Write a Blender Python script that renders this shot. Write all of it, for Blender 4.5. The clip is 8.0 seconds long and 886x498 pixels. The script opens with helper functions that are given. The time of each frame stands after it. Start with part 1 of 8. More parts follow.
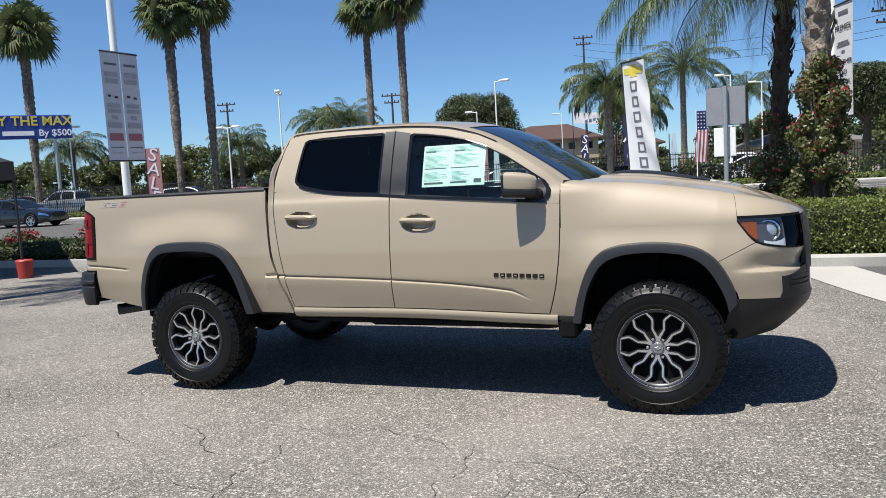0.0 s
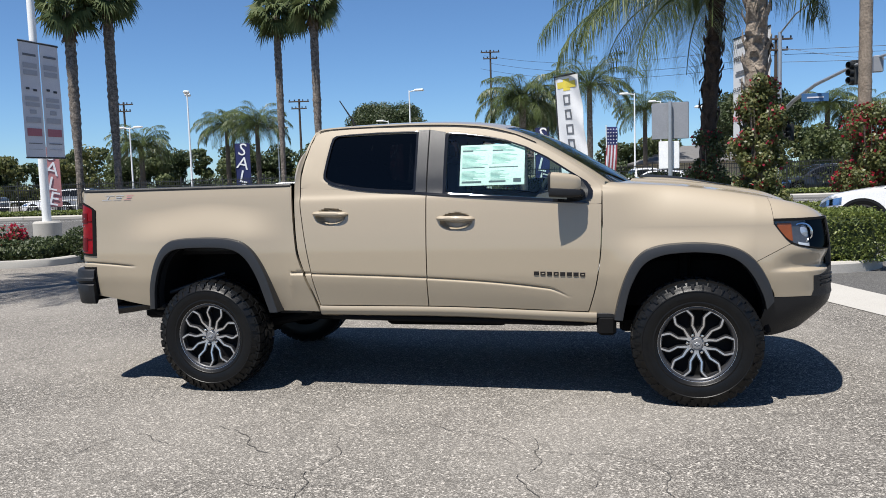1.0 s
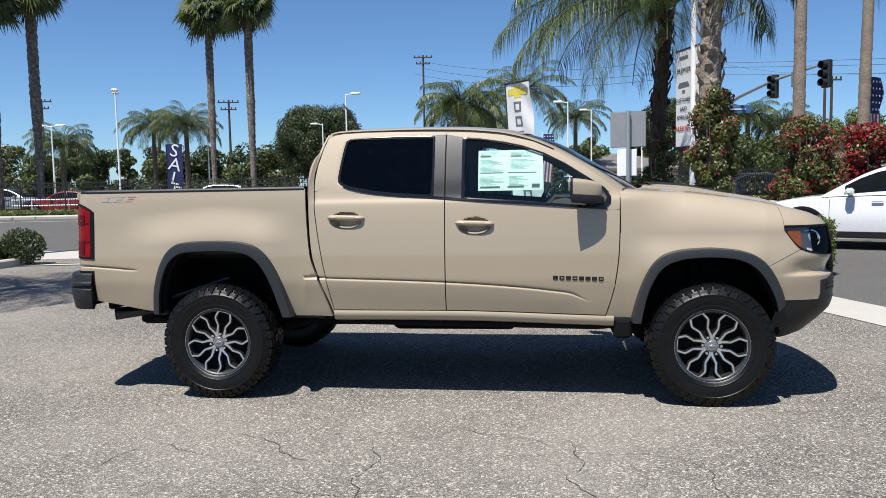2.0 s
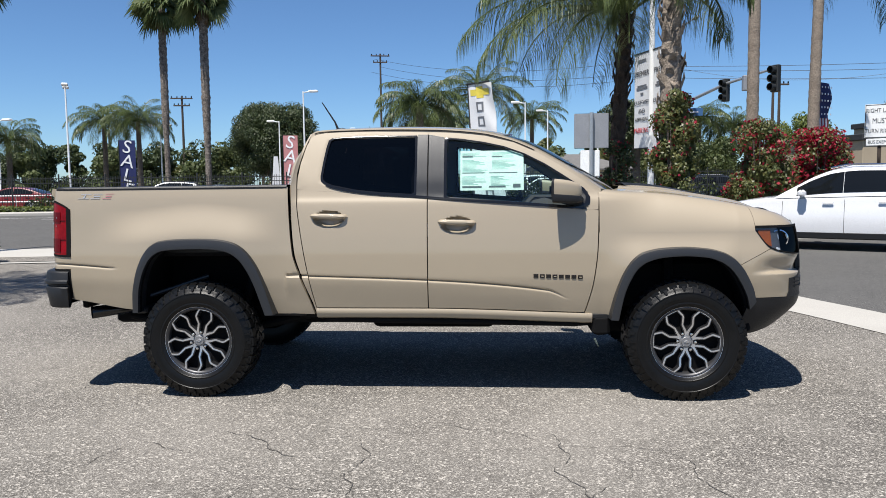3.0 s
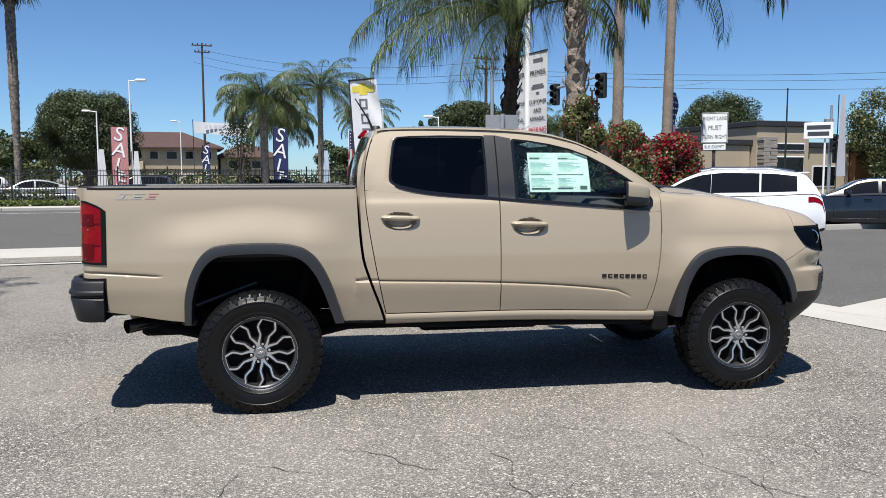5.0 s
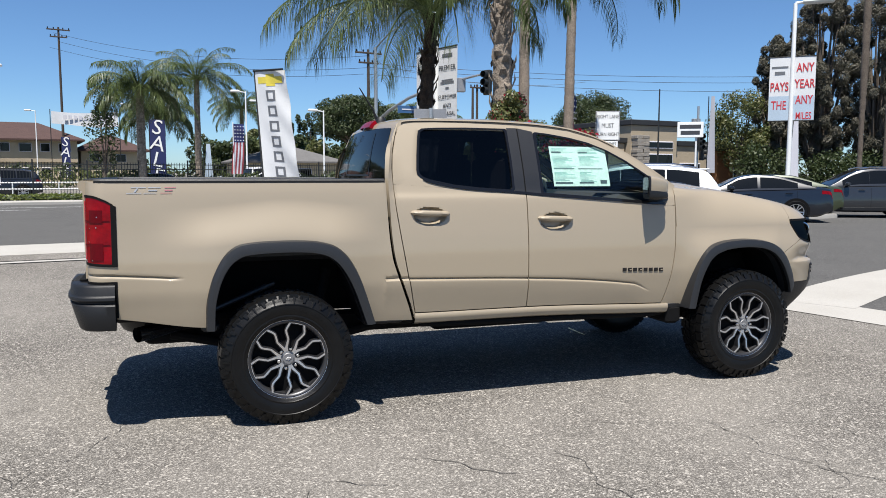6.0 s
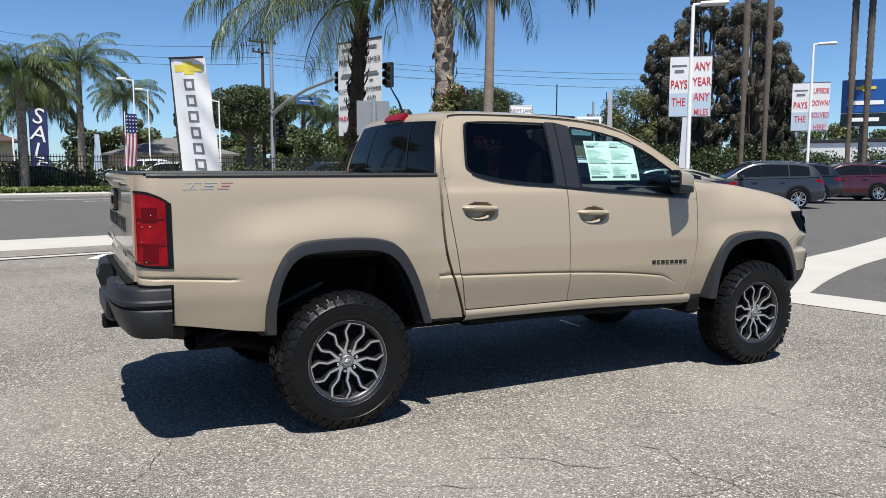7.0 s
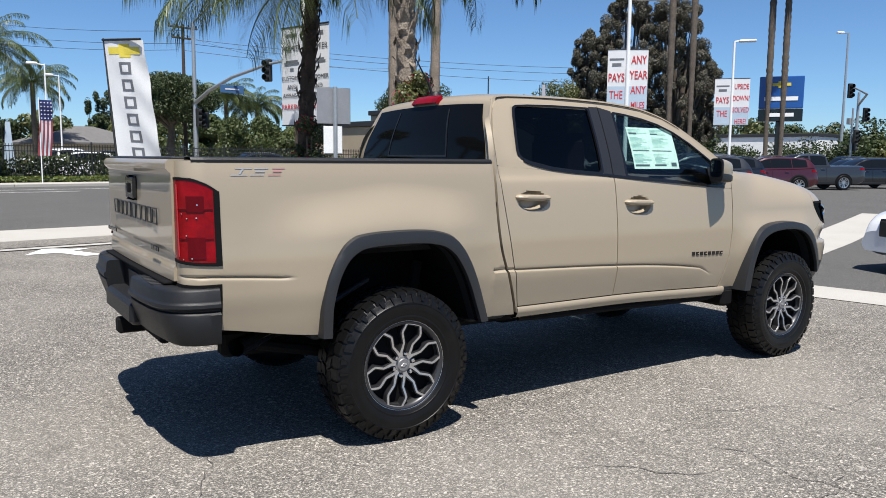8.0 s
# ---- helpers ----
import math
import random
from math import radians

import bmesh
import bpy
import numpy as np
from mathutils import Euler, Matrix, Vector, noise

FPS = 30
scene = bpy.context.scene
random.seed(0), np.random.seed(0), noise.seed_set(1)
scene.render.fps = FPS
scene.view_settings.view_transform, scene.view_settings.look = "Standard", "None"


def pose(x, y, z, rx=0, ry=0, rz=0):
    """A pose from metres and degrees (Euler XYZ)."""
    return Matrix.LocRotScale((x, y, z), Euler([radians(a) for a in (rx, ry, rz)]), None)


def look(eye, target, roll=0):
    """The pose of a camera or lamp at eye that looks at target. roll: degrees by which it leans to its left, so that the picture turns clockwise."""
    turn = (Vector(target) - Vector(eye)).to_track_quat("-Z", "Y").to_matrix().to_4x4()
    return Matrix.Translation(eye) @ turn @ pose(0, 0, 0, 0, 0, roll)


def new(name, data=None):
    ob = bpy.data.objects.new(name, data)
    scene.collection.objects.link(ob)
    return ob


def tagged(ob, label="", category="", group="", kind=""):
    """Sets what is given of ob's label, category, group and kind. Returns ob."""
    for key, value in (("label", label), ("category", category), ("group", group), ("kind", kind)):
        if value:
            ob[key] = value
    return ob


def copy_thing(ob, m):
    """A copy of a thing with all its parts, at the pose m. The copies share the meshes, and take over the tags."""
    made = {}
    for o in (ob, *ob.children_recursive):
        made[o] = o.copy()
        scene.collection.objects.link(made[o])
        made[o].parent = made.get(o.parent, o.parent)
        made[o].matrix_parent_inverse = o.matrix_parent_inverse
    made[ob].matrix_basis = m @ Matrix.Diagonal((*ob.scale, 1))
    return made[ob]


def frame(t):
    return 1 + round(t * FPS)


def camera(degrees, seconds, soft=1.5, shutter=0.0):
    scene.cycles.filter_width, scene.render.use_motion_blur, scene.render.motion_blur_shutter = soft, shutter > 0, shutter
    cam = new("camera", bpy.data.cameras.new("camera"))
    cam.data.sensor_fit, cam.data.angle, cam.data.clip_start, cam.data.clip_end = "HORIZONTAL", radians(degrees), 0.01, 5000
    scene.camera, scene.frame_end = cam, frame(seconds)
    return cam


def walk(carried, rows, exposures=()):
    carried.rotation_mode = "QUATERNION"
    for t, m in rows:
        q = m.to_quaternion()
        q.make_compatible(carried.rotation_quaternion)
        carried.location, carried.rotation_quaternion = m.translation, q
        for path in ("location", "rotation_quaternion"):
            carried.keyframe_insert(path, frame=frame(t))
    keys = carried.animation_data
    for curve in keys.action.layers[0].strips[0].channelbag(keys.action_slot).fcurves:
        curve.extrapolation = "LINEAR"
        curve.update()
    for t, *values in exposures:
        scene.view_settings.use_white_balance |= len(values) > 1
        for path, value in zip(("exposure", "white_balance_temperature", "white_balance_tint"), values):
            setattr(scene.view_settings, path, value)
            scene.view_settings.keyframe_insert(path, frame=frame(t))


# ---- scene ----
cam = camera(59.9, 8.0, soft=0.9)
PATH = [
    (0, (3.657, -4.514, 1.456), (2.96, -2.649, 1.265), -3.2),
    (0.5, (3.205, -4.713, 1.448), (2.638, -2.804, 1.266), -2.4),
    (1, (2.801, -4.799, 1.422), (2.355, -2.857, 1.245), -1.8),
    (1.2, (2.64, -4.808, 1.419), (2.243, -2.855, 1.251), -1.7),
    (2.5, (2.109, -4.99, 1.447), (1.906, -3.008, 1.273), -0.8),
    (3, (2.043, -5.011, 1.443), (1.898, -3.024, 1.269), -0.7),
    (3.5, (1.807, -5.036, 1.429), (1.734, -3.045, 1.256), -0.5),
    (4, (1.398, -5.015, 1.46), (1.431, -3.023, 1.284), -0.4),
    (4.5, (0.869, -4.975, 1.487), (1.039, -2.991, 1.307), -0.3),
    (6, (-0.579, -4.451, 1.471), (0.067, -2.569, 1.274), 0.1),
    (6.5, (-1.042, -4.216, 1.476), (-0.252, -2.391, 1.27), 0.1),
    (7, (-1.468, -3.979, 1.478), (-0.555, -2.213, 1.263), 0.2),
    (7.5, (-1.722, -3.636, 1.47), (-0.708, -1.927, 1.243), 0.4),
    (8, (-1.946, -3.296, 1.439), (-0.856, -1.636, 1.205), 0.5),
]
walk(cam, [(t, look(eye, target, roll)) for t, eye, target, roll in PATH])

# ---- light ----
world = bpy.data.worlds.new("sky")
scene.world = world
world.use_nodes = True
wn = world.node_tree
sky = wn.nodes.new("ShaderNodeTexSky")
sky.sky_type, sky.sun_disc = "NISHITA", False
TO_SUN = Vector((-0.19, -0.39, 1.0)).normalized()
sky.sun_elevation = math.asin(TO_SUN.z)
sky.sun_rotation = math.atan2(TO_SUN.x, TO_SUN.y)
sky.altitude, sky.air_density, sky.dust_density, sky.ozone_density = 1200, 0.9, 0.6, 3.8
wn.nodes["Background"].inputs[1].default_value = 0.064
clear = wn.nodes.new("ShaderNodeMix")
clear.data_type, clear.blend_type = "RGBA", "MULTIPLY"
clear.inputs[0].default_value, clear.inputs[7].default_value = 1.0, (0.84, 1.06, 1.24, 1)
wn.links.new(sky.outputs[0], clear.inputs[6])
wn.links.new(clear.outputs[2], wn.nodes["Background"].inputs[0])
sun = new("sun", bpy.data.lights.new("sun", "SUN"))
sun.data.energy, sun.data.angle, sun.data.color = 5.0, radians(0.53), (1.0, 0.955, 0.895)
sun.matrix_basis = look(TO_SUN * 60, (0, 0, 0))
scene.view_settings.exposure = 0.70


# ---- materials ----
def mat(name, color, rough=0.5, metal=0.0, vary=0.12, scale=3.0, fine=60.0, fine_amt=0.08, bump=0.0, bump_scale=None,
        coat=0.0, tint=None, spec=0.5, island=0.0, random=0.0, thin=0.0):
    """A surface with broad stains, fine grain and relief at real size."""
    m = bpy.data.materials.new(name)
    m.use_nodes = True
    nt = m.node_tree
    b = nt.nodes["Principled BSDF"]
    b.inputs["Roughness"].default_value = rough
    b.inputs["Metallic"].default_value = metal
    b.inputs["Specular IOR Level"].default_value = spec
    b.inputs["Coat Weight"].default_value = coat
    b.inputs["Coat Roughness"].default_value = 0.04
    tc = nt.nodes.new("ShaderNodeTexCoord")
    n1 = nt.nodes.new("ShaderNodeTexNoise")
    n1.inputs["Scale"].default_value, n1.inputs["Detail"].default_value = scale, 4
    n2 = nt.nodes.new("ShaderNodeTexNoise")
    n2.inputs["Scale"].default_value, n2.inputs["Detail"].default_value = fine, 3
    for n in (n1, n2):
        nt.links.new(tc.outputs["Object"], n.inputs["Vector"])
    c2 = tint or tuple(c * 0.6 for c in color)
    mix = nt.nodes.new("ShaderNodeMix")
    mix.data_type = "RGBA"
    mix.inputs[6].default_value = (*color, 1)
    mix.inputs[7].default_value = (*c2, 1)
    r1 = nt.nodes.new("ShaderNodeMapRange")
    r1.inputs[1].default_value, r1.inputs[2].default_value = 0.35, 0.75
    r1.inputs[3].default_value, r1.inputs[4].default_value = 0.0, vary
    nt.links.new(n1.outputs[0], r1.inputs[0])
    fac = r1.outputs[0]
    for src, amount in (("Random", random), ("Random Per Island", island)):
        if amount:
            g = nt.nodes.new("ShaderNodeObjectInfo" if src == "Random" else "ShaderNodeNewGeometry")
            a = nt.nodes.new("ShaderNodeMath")
            a.operation = "MULTIPLY_ADD"
            a.inputs[1].default_value = amount
            nt.links.new(g.outputs[src], a.inputs[0])
            nt.links.new(fac, a.inputs[2])
            fac = a.outputs[0]
    nt.links.new(fac, mix.inputs[0])
    hsv = nt.nodes.new("ShaderNodeHueSaturation")
    r2 = nt.nodes.new("ShaderNodeMapRange")
    r2.inputs[1].default_value, r2.inputs[2].default_value = 0.3, 0.7
    r2.inputs[3].default_value, r2.inputs[4].default_value = 1 - fine_amt, 1 + fine_amt
    nt.links.new(n2.outputs[0], r2.inputs[0])
    nt.links.new(r2.outputs[0], hsv.inputs["Value"])
    nt.links.new(mix.outputs[2], hsv.inputs["Color"])
    nt.links.new(hsv.outputs[0], b.inputs["Base Color"])
    if thin:
        # leaves let part of the light through
        tl = nt.nodes.new("ShaderNodeBsdfTranslucent")
        nt.links.new(hsv.outputs[0], tl.inputs[0])
        mx = nt.nodes.new("ShaderNodeMixShader")
        mx.inputs[0].default_value = thin
        nt.links.new(b.outputs[0], mx.inputs[1])
        nt.links.new(tl.outputs[0], mx.inputs[2])
        nt.links.new(mx.outputs[0], nt.nodes["Material Output"].inputs[0])
    if bump:
        bp = nt.nodes.new("ShaderNodeBump")
        bp.inputs["Strength"].default_value, bp.inputs["Distance"].default_value = 1.0, bump
        src = n2
        if bump_scale:
            src = nt.nodes.new("ShaderNodeTexNoise")
            src.inputs["Scale"].default_value, src.inputs["Detail"].default_value = bump_scale, 3
            nt.links.new(tc.outputs["Object"], src.inputs["Vector"])
        nt.links.new(src.outputs[0], bp.inputs["Height"])
        nt.links.new(bp.outputs[0], b.inputs["Normal"])
    return m


def glass_mat(name, color, gloss=1.0):
    """Tinted sheet glass: what lies behind shows through the tint, and it mirrors by Fresnel."""
    m = bpy.data.materials.new(name)
    m.use_nodes = True
    nt = m.node_tree
    nt.nodes.remove(nt.nodes["Principled BSDF"])
    tr = nt.nodes.new("ShaderNodeBsdfTransparent")
    tr.inputs[0].default_value = (*color, 1)
    gl = nt.nodes.new("ShaderNodeBsdfGlossy")
    gl.inputs[0].default_value = (gloss, gloss, gloss, 1)
    gl.inputs["Roughness"].default_value = 0.0
    fr = nt.nodes.new("ShaderNodeFresnel")
    fr.inputs[0].default_value = 1.5
    mx = nt.nodes.new("ShaderNodeMixShader")
    nt.links.new(fr.outputs[0], mx.inputs[0])
    nt.links.new(tr.outputs[0], mx.inputs[1])
    nt.links.new(gl.outputs[0], mx.inputs[2])
    nt.links.new(mx.outputs[0], nt.nodes["Material Output"].inputs[0])
    return m


TAN = (0.316, 0.262, 0.186)
PAINT = mat("sand_paint", TAN, 0.55, 0.04, 0.05, 0.7, 500, 0.03, coat=0.8)
BLACK_PLASTIC = mat("textured_black_plastic", (0.012, 0.0124, 0.0136), 0.46, spec=0.34, vary=0.3, scale=4, fine=400, bump=0.0006, bump_scale=900)
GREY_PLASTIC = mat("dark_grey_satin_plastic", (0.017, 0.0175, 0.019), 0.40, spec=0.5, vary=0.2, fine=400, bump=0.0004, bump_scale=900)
BLACK = mat("underbody_black", (0.0048, 0.0048, 0.0052), 0.85, vary=0.3, spec=0.15)
GLOSS_BLACK = mat("gloss_black", (0.008, 0.008, 0.0088), 0.12, vary=0.1)
RUBBER = mat("tyre_rubber", (0.0032, 0.0032, 0.0034), 0.40, vary=0.6, scale=11, fine=220, fine_amt=0.25, tint=(0.007, 0.0068, 0.0066), bump=0.0008, spec=0.26)
ALLOY = mat("machined_alloy", (0.74, 0.74, 0.75), 0.34, 1.0, 0.1, 8, 300, 0.06)
RIM_GREY = mat("satin_grey_alloy", (0.06, 0.06, 0.063), 0.36, 0.6, 0.15, 8, 300, 0.06)
SATIN_CAP = mat("satin_silver_cap", (0.22, 0.22, 0.225), 0.5, 0.5, 0.15, 8)
DARK_ALLOY = mat("dark_painted_alloy", (0.018, 0.018, 0.020), 0.4, 0.2, 0.2, 8)
RED_LENS = mat("red_lens", (0.22, 0.0008, 0.0035), 0.22, vary=0.8, scale=16, tint=(0.09, 0.0005, 0.002), spec=0.22)
DARK_RED = mat("dark_red_lens", (0.085, 0.0008, 0.003), 0.25, spec=0.15)
AMBER = mat("amber_lens", (0.26, 0.065, 0.014), 0.2, coat=0.3)
MIRROR_GLASS = mat("mirror_glass", (0.20, 0.205, 0.21), 0.03, 1.0, 0.02)
CHROME = mat("chrome", (0.75, 0.76, 0.78), 0.08, 1.0, 0.05)
RED_GLINT = mat("pale_red_rib", (0.45, 0.03, 0.04), 0.15, coat=0.3)
LAMP_BODY = mat("dark_silver_lamp_body", (0.15, 0.152, 0.16), 0.32, 0.6, 0.3, 20)
PROJECTOR = mat("projector_glass", (0.52, 0.56, 0.62), 0.12, 0.5, 0.1, coat=0.5)
REFLECTOR = mat("silver_reflector", (0.24, 0.245, 0.26), 0.3, 0.35, 0.5, 30)
WHITE_LENS = mat("pale_light_strip", (0.62, 0.63, 0.65), 0.25, 0.1, 0.1)
CLEAR = glass_mat("clear_lens", (0.90, 0.93, 0.95), 0.02)
REAR_GLASS = mat("deep_tinted_glass", (0.004, 0.0045, 0.005), 0.05, vary=0.1, spec=0.09)
GLASS = glass_mat("green_tinted_glass", (0.82, 0.95, 0.93))
PRIVACY = glass_mat("privacy_glass", (0.06, 0.065, 0.072), 0.5)
SCREEN_GLASS = glass_mat("windscreen_glass", (0.34, 0.46, 0.46), 0.55)
PAPER = mat("window_paper", (0.42, 0.53, 0.495), 0.6, vary=0.04)
PAPER_GREEN = mat("paper_green_print", (0.17, 0.36, 0.33), 0.6)
INK = mat("dark_print", (0.048, 0.072, 0.08), 0.6)
SEAT = mat("black_cloth", (0.024, 0.024, 0.0256), 0.85, vary=0.3, bump=0.001)
WHITE_PAINT = mat("white_car_paint", (0.66, 0.67, 0.69), 0.3, coat=0.8, vary=0.03)
CAR_GREY = mat("grey_car_paint", (0.028, 0.030, 0.034), 0.3, 0.3, coat=0.9, vary=0.05)
CAR_MAROON = mat("maroon_car_paint", (0.052, 0.006, 0.010), 0.3, 0.2, coat=0.9, vary=0.05)
CAR_BLACK = mat("black_car_paint", (0.006, 0.0065, 0.008), 0.25, coat=0.9, vary=0.05)
CAR_GREEN = mat("olive_car_paint", (0.040, 0.052, 0.024), 0.3, 0.2, coat=0.9, vary=0.05)
CAR_SILVER = mat("silver_car_paint", (0.288, 0.296, 0.304), 0.3, 0.4, coat=0.9, vary=0.05)
CAR_RED = mat("red_car_paint", (0.176, 0.016, 0.016), 0.3, coat=0.9, vary=0.05)
CAR_BLUE = mat("dark_blue_car_paint", (0.005, 0.0065, 0.011), 0.28, coat=0.9, vary=0.05)
CONCRETE = mat("pale_concrete", (0.376, 0.36, 0.328), 0.85, vary=0.45, scale=1.2, fine=90, fine_amt=0.12, bump=0.002, tint=(0.304, 0.288, 0.256))
WHITE_LINE = mat("worn_white_road_paint", (0.72, 0.72, 0.70), 0.8, vary=0.9, scale=6, tint=(0.35, 0.35, 0.34))
GALV = mat("galvanised_steel", (0.42, 0.44, 0.45), 0.4, 0.6, 0.3, 12)
WHITE_POLE = mat("white_painted_steel", (0.78, 0.79, 0.78), 0.4, vary=0.1)
IRON = mat("black_iron_fence", (0.0144, 0.016, 0.016), 0.55, vary=0.3)
WOOD_POLE = mat("creosoted_wood", (0.06, 0.044, 0.0336), 0.9, vary=0.5, scale=5, bump=0.004)
BANNER_WHITE = mat("white_banner_cloth", (0.66, 0.67, 0.68), 0.8, vary=0.15, scale=2)
PALE_PRINT = mat("faint_grey_print", (0.36, 0.365, 0.40), 0.8)
FADED_PRINT = mat("faded_red_print", (0.368, 0.136, 0.16), 0.8)
SILVER_PRINT = mat("silver_badge", (0.48, 0.48, 0.48), 0.35, 0.5)
BANNER_GREY = mat("pale_grey_banner_cloth", (0.56, 0.56, 0.60), 0.8, vary=0.12, scale=2)
BANNER_BLUE = mat("navy_banner_cloth", (0.016, 0.024, 0.104), 0.8, vary=0.15, scale=2)
BANNER_RED = mat("faded_red_banner_cloth", (0.496, 0.216, 0.216), 0.8, vary=0.3, scale=2)
CYAN_CLOTH = mat("pale_blue_banner_cloth", (0.4, 0.496, 0.592), 0.8, vary=0.15, scale=2)
TEXT_DARK = mat("dark_lettering", (0.04, 0.044, 0.052), 0.7)
TEXT_GREY = mat("grey_lettering", (0.128, 0.136, 0.152), 0.7)
TEXT_RED = mat("red_lettering", (0.50, 0.03, 0.04), 0.7)
FLAG_RED = mat("faded_flag_red", (0.26, 0.045, 0.055), 0.8)
TEXT_WHITE = mat("white_lettering", (0.82, 0.82, 0.82), 0.7)
YELLOW = mat("yellow_print", (0.66, 0.54, 0.07), 0.6)
SIGN_BLUE = mat("blue_sign_face", (0.012, 0.08, 0.304), 0.35, coat=0.4)
STREET_BLUE = mat("weathered_blue_sign", (0.04, 0.11, 0.24), 0.5)
BANNER_DEEP = mat("deep_blue_board", (0.016, 0.04, 0.24), 0.4)
SIGN_WHITE = mat("white_sign_sheet", (0.80, 0.81, 0.80), 0.45, vary=0.08)
SIGN_BACK = mat("bare_aluminium_sign_back", (0.288, 0.296, 0.312), 0.5, 0.3, 0.25, 5)
STUCCO = mat("tan_stucco", (0.368, 0.304, 0.216), 0.9, vary=0.3, scale=0.7, bump=0.003)
CEDAR = mat("orange_brown_boards", (0.24, 0.104, 0.04), 0.7, vary=0.5, scale=2, fine=20, fine_amt=0.2)
STUCCO_CREAM = mat("cream_stucco", (0.464, 0.4, 0.272), 0.9, vary=0.25, scale=0.7, bump=0.003)
DARK_TRIM = mat("dark_roof_trim", (0.024, 0.0256, 0.028), 0.6)
ROOF_RED = mat("red_brown_roof_tiles", (0.068, 0.0368, 0.0304), 0.85, vary=0.5, scale=1.5, fine=14, fine_amt=0.3, bump=0.02, bump_scale=9)
ROOF_GREY = mat("grey_shingles", (0.128, 0.124, 0.12), 0.9, vary=0.4, scale=2, fine=12, fine_amt=0.2, bump=0.01)
WINDOW_DARK = mat("dark_window", (0.006, 0.007, 0.008), 0.06, vary=0.2, spec=0.3)
STONE = mat("stacked_ledger_stone", (0.336, 0.304, 0.264), 0.9, vary=0.5, scale=4, island=0.7, bump=0.01)
TENT = mat("black_canopy_cloth", (0.012, 0.012, 0.0144), 0.8)
BUCKET = mat("red_plastic", (0.36, 0.032, 0.024), 0.5)
BARK = mat("grey_brown_bark", (0.12, 0.0976, 0.0768), 0.95, vary=0.8, scale=6, fine=40, fine_amt=0.3, bump=0.02, tint=(0.072, 0.056, 0.044))
FAN_BARK = mat("fan_palm_bark", (0.20, 0.172, 0.148), 0.95, vary=1.0, scale=5, fine=11, fine_amt=0.5, bump=0.04, bump_scale=8, tint=(0.05, 0.04, 0.032))
RINGED = mat("ringed_grey_trunk", (0.232, 0.192, 0.152), 0.95, vary=0.6, scale=5, fine=25, fine_amt=0.25, bump=0.015, tint=(0.128, 0.1, 0.08))
BARK_PALE = mat("pale_palm_bark", (0.288, 0.24, 0.192), 0.95, vary=0.9, scale=7, fine=30, fine_amt=0.3, bump=0.02, tint=(0.08, 0.06, 0.044))
BARK_DARK = mat("dark_palm_fibre", (0.056, 0.04, 0.0304), 0.95, vary=0.7, scale=9, fine=50, fine_amt=0.3, bump=0.02, tint=(0.024, 0.0176, 0.0144))
FROND = mat("palm_frond_green", (0.056, 0.080, 0.025), 0.4, vary=0.3, scale=1, island=0.8, tint=(0.13, 0.168, 0.058), thin=0.35)
FROND_DARK = mat("fan_palm_green", (0.066, 0.100, 0.036), 0.65, vary=0.3, scale=1, island=0.8, tint=(0.13, 0.15, 0.065), thin=0.3, spec=0.2)
FROND_DRY = mat("dry_palm_thatch", (0.176, 0.12, 0.064), 0.8, vary=0.4, scale=2, island=0.6, tint=(0.08, 0.056, 0.036))
LEAF = mat("hedge_leaf_green", (0.078, 0.118, 0.026), 0.5, vary=0.4, scale=2, island=0.9, tint=(0.17, 0.195, 0.045), thin=0.3)
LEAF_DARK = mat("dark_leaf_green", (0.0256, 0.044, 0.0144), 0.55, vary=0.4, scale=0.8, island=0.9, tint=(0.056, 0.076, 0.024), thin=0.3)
LEAF_FAR = mat("distant_leaf_green", (0.0448, 0.0704, 0.0192), 0.6, vary=0.6, scale=0.25, island=0.7, tint=(0.1, 0.12, 0.04), thin=0.35)
LEAF_OLIVE = mat("grey_green_leaves", (0.0576, 0.0608, 0.04), 0.6, vary=0.4, scale=0.5, island=0.9, tint=(0.12, 0.108, 0.08), thin=0.3)
LEAF_BRONZE = mat("bronze_green_leaves", (0.06, 0.0864, 0.0256), 0.45, vary=0.4, scale=1, island=0.9, tint=(0.144, 0.144, 0.048), thin=0.35)
BRACT_RED = mat("bougainvillea_red", (0.416, 0.0144, 0.032), 0.6, vary=0.3, scale=3, island=0.6, tint=(0.24, 0.008, 0.04), thin=0.4)
SOIL = mat("dry_mulch", (0.096, 0.068, 0.048), 0.95, vary=0.5, scale=3, bump=0.01)


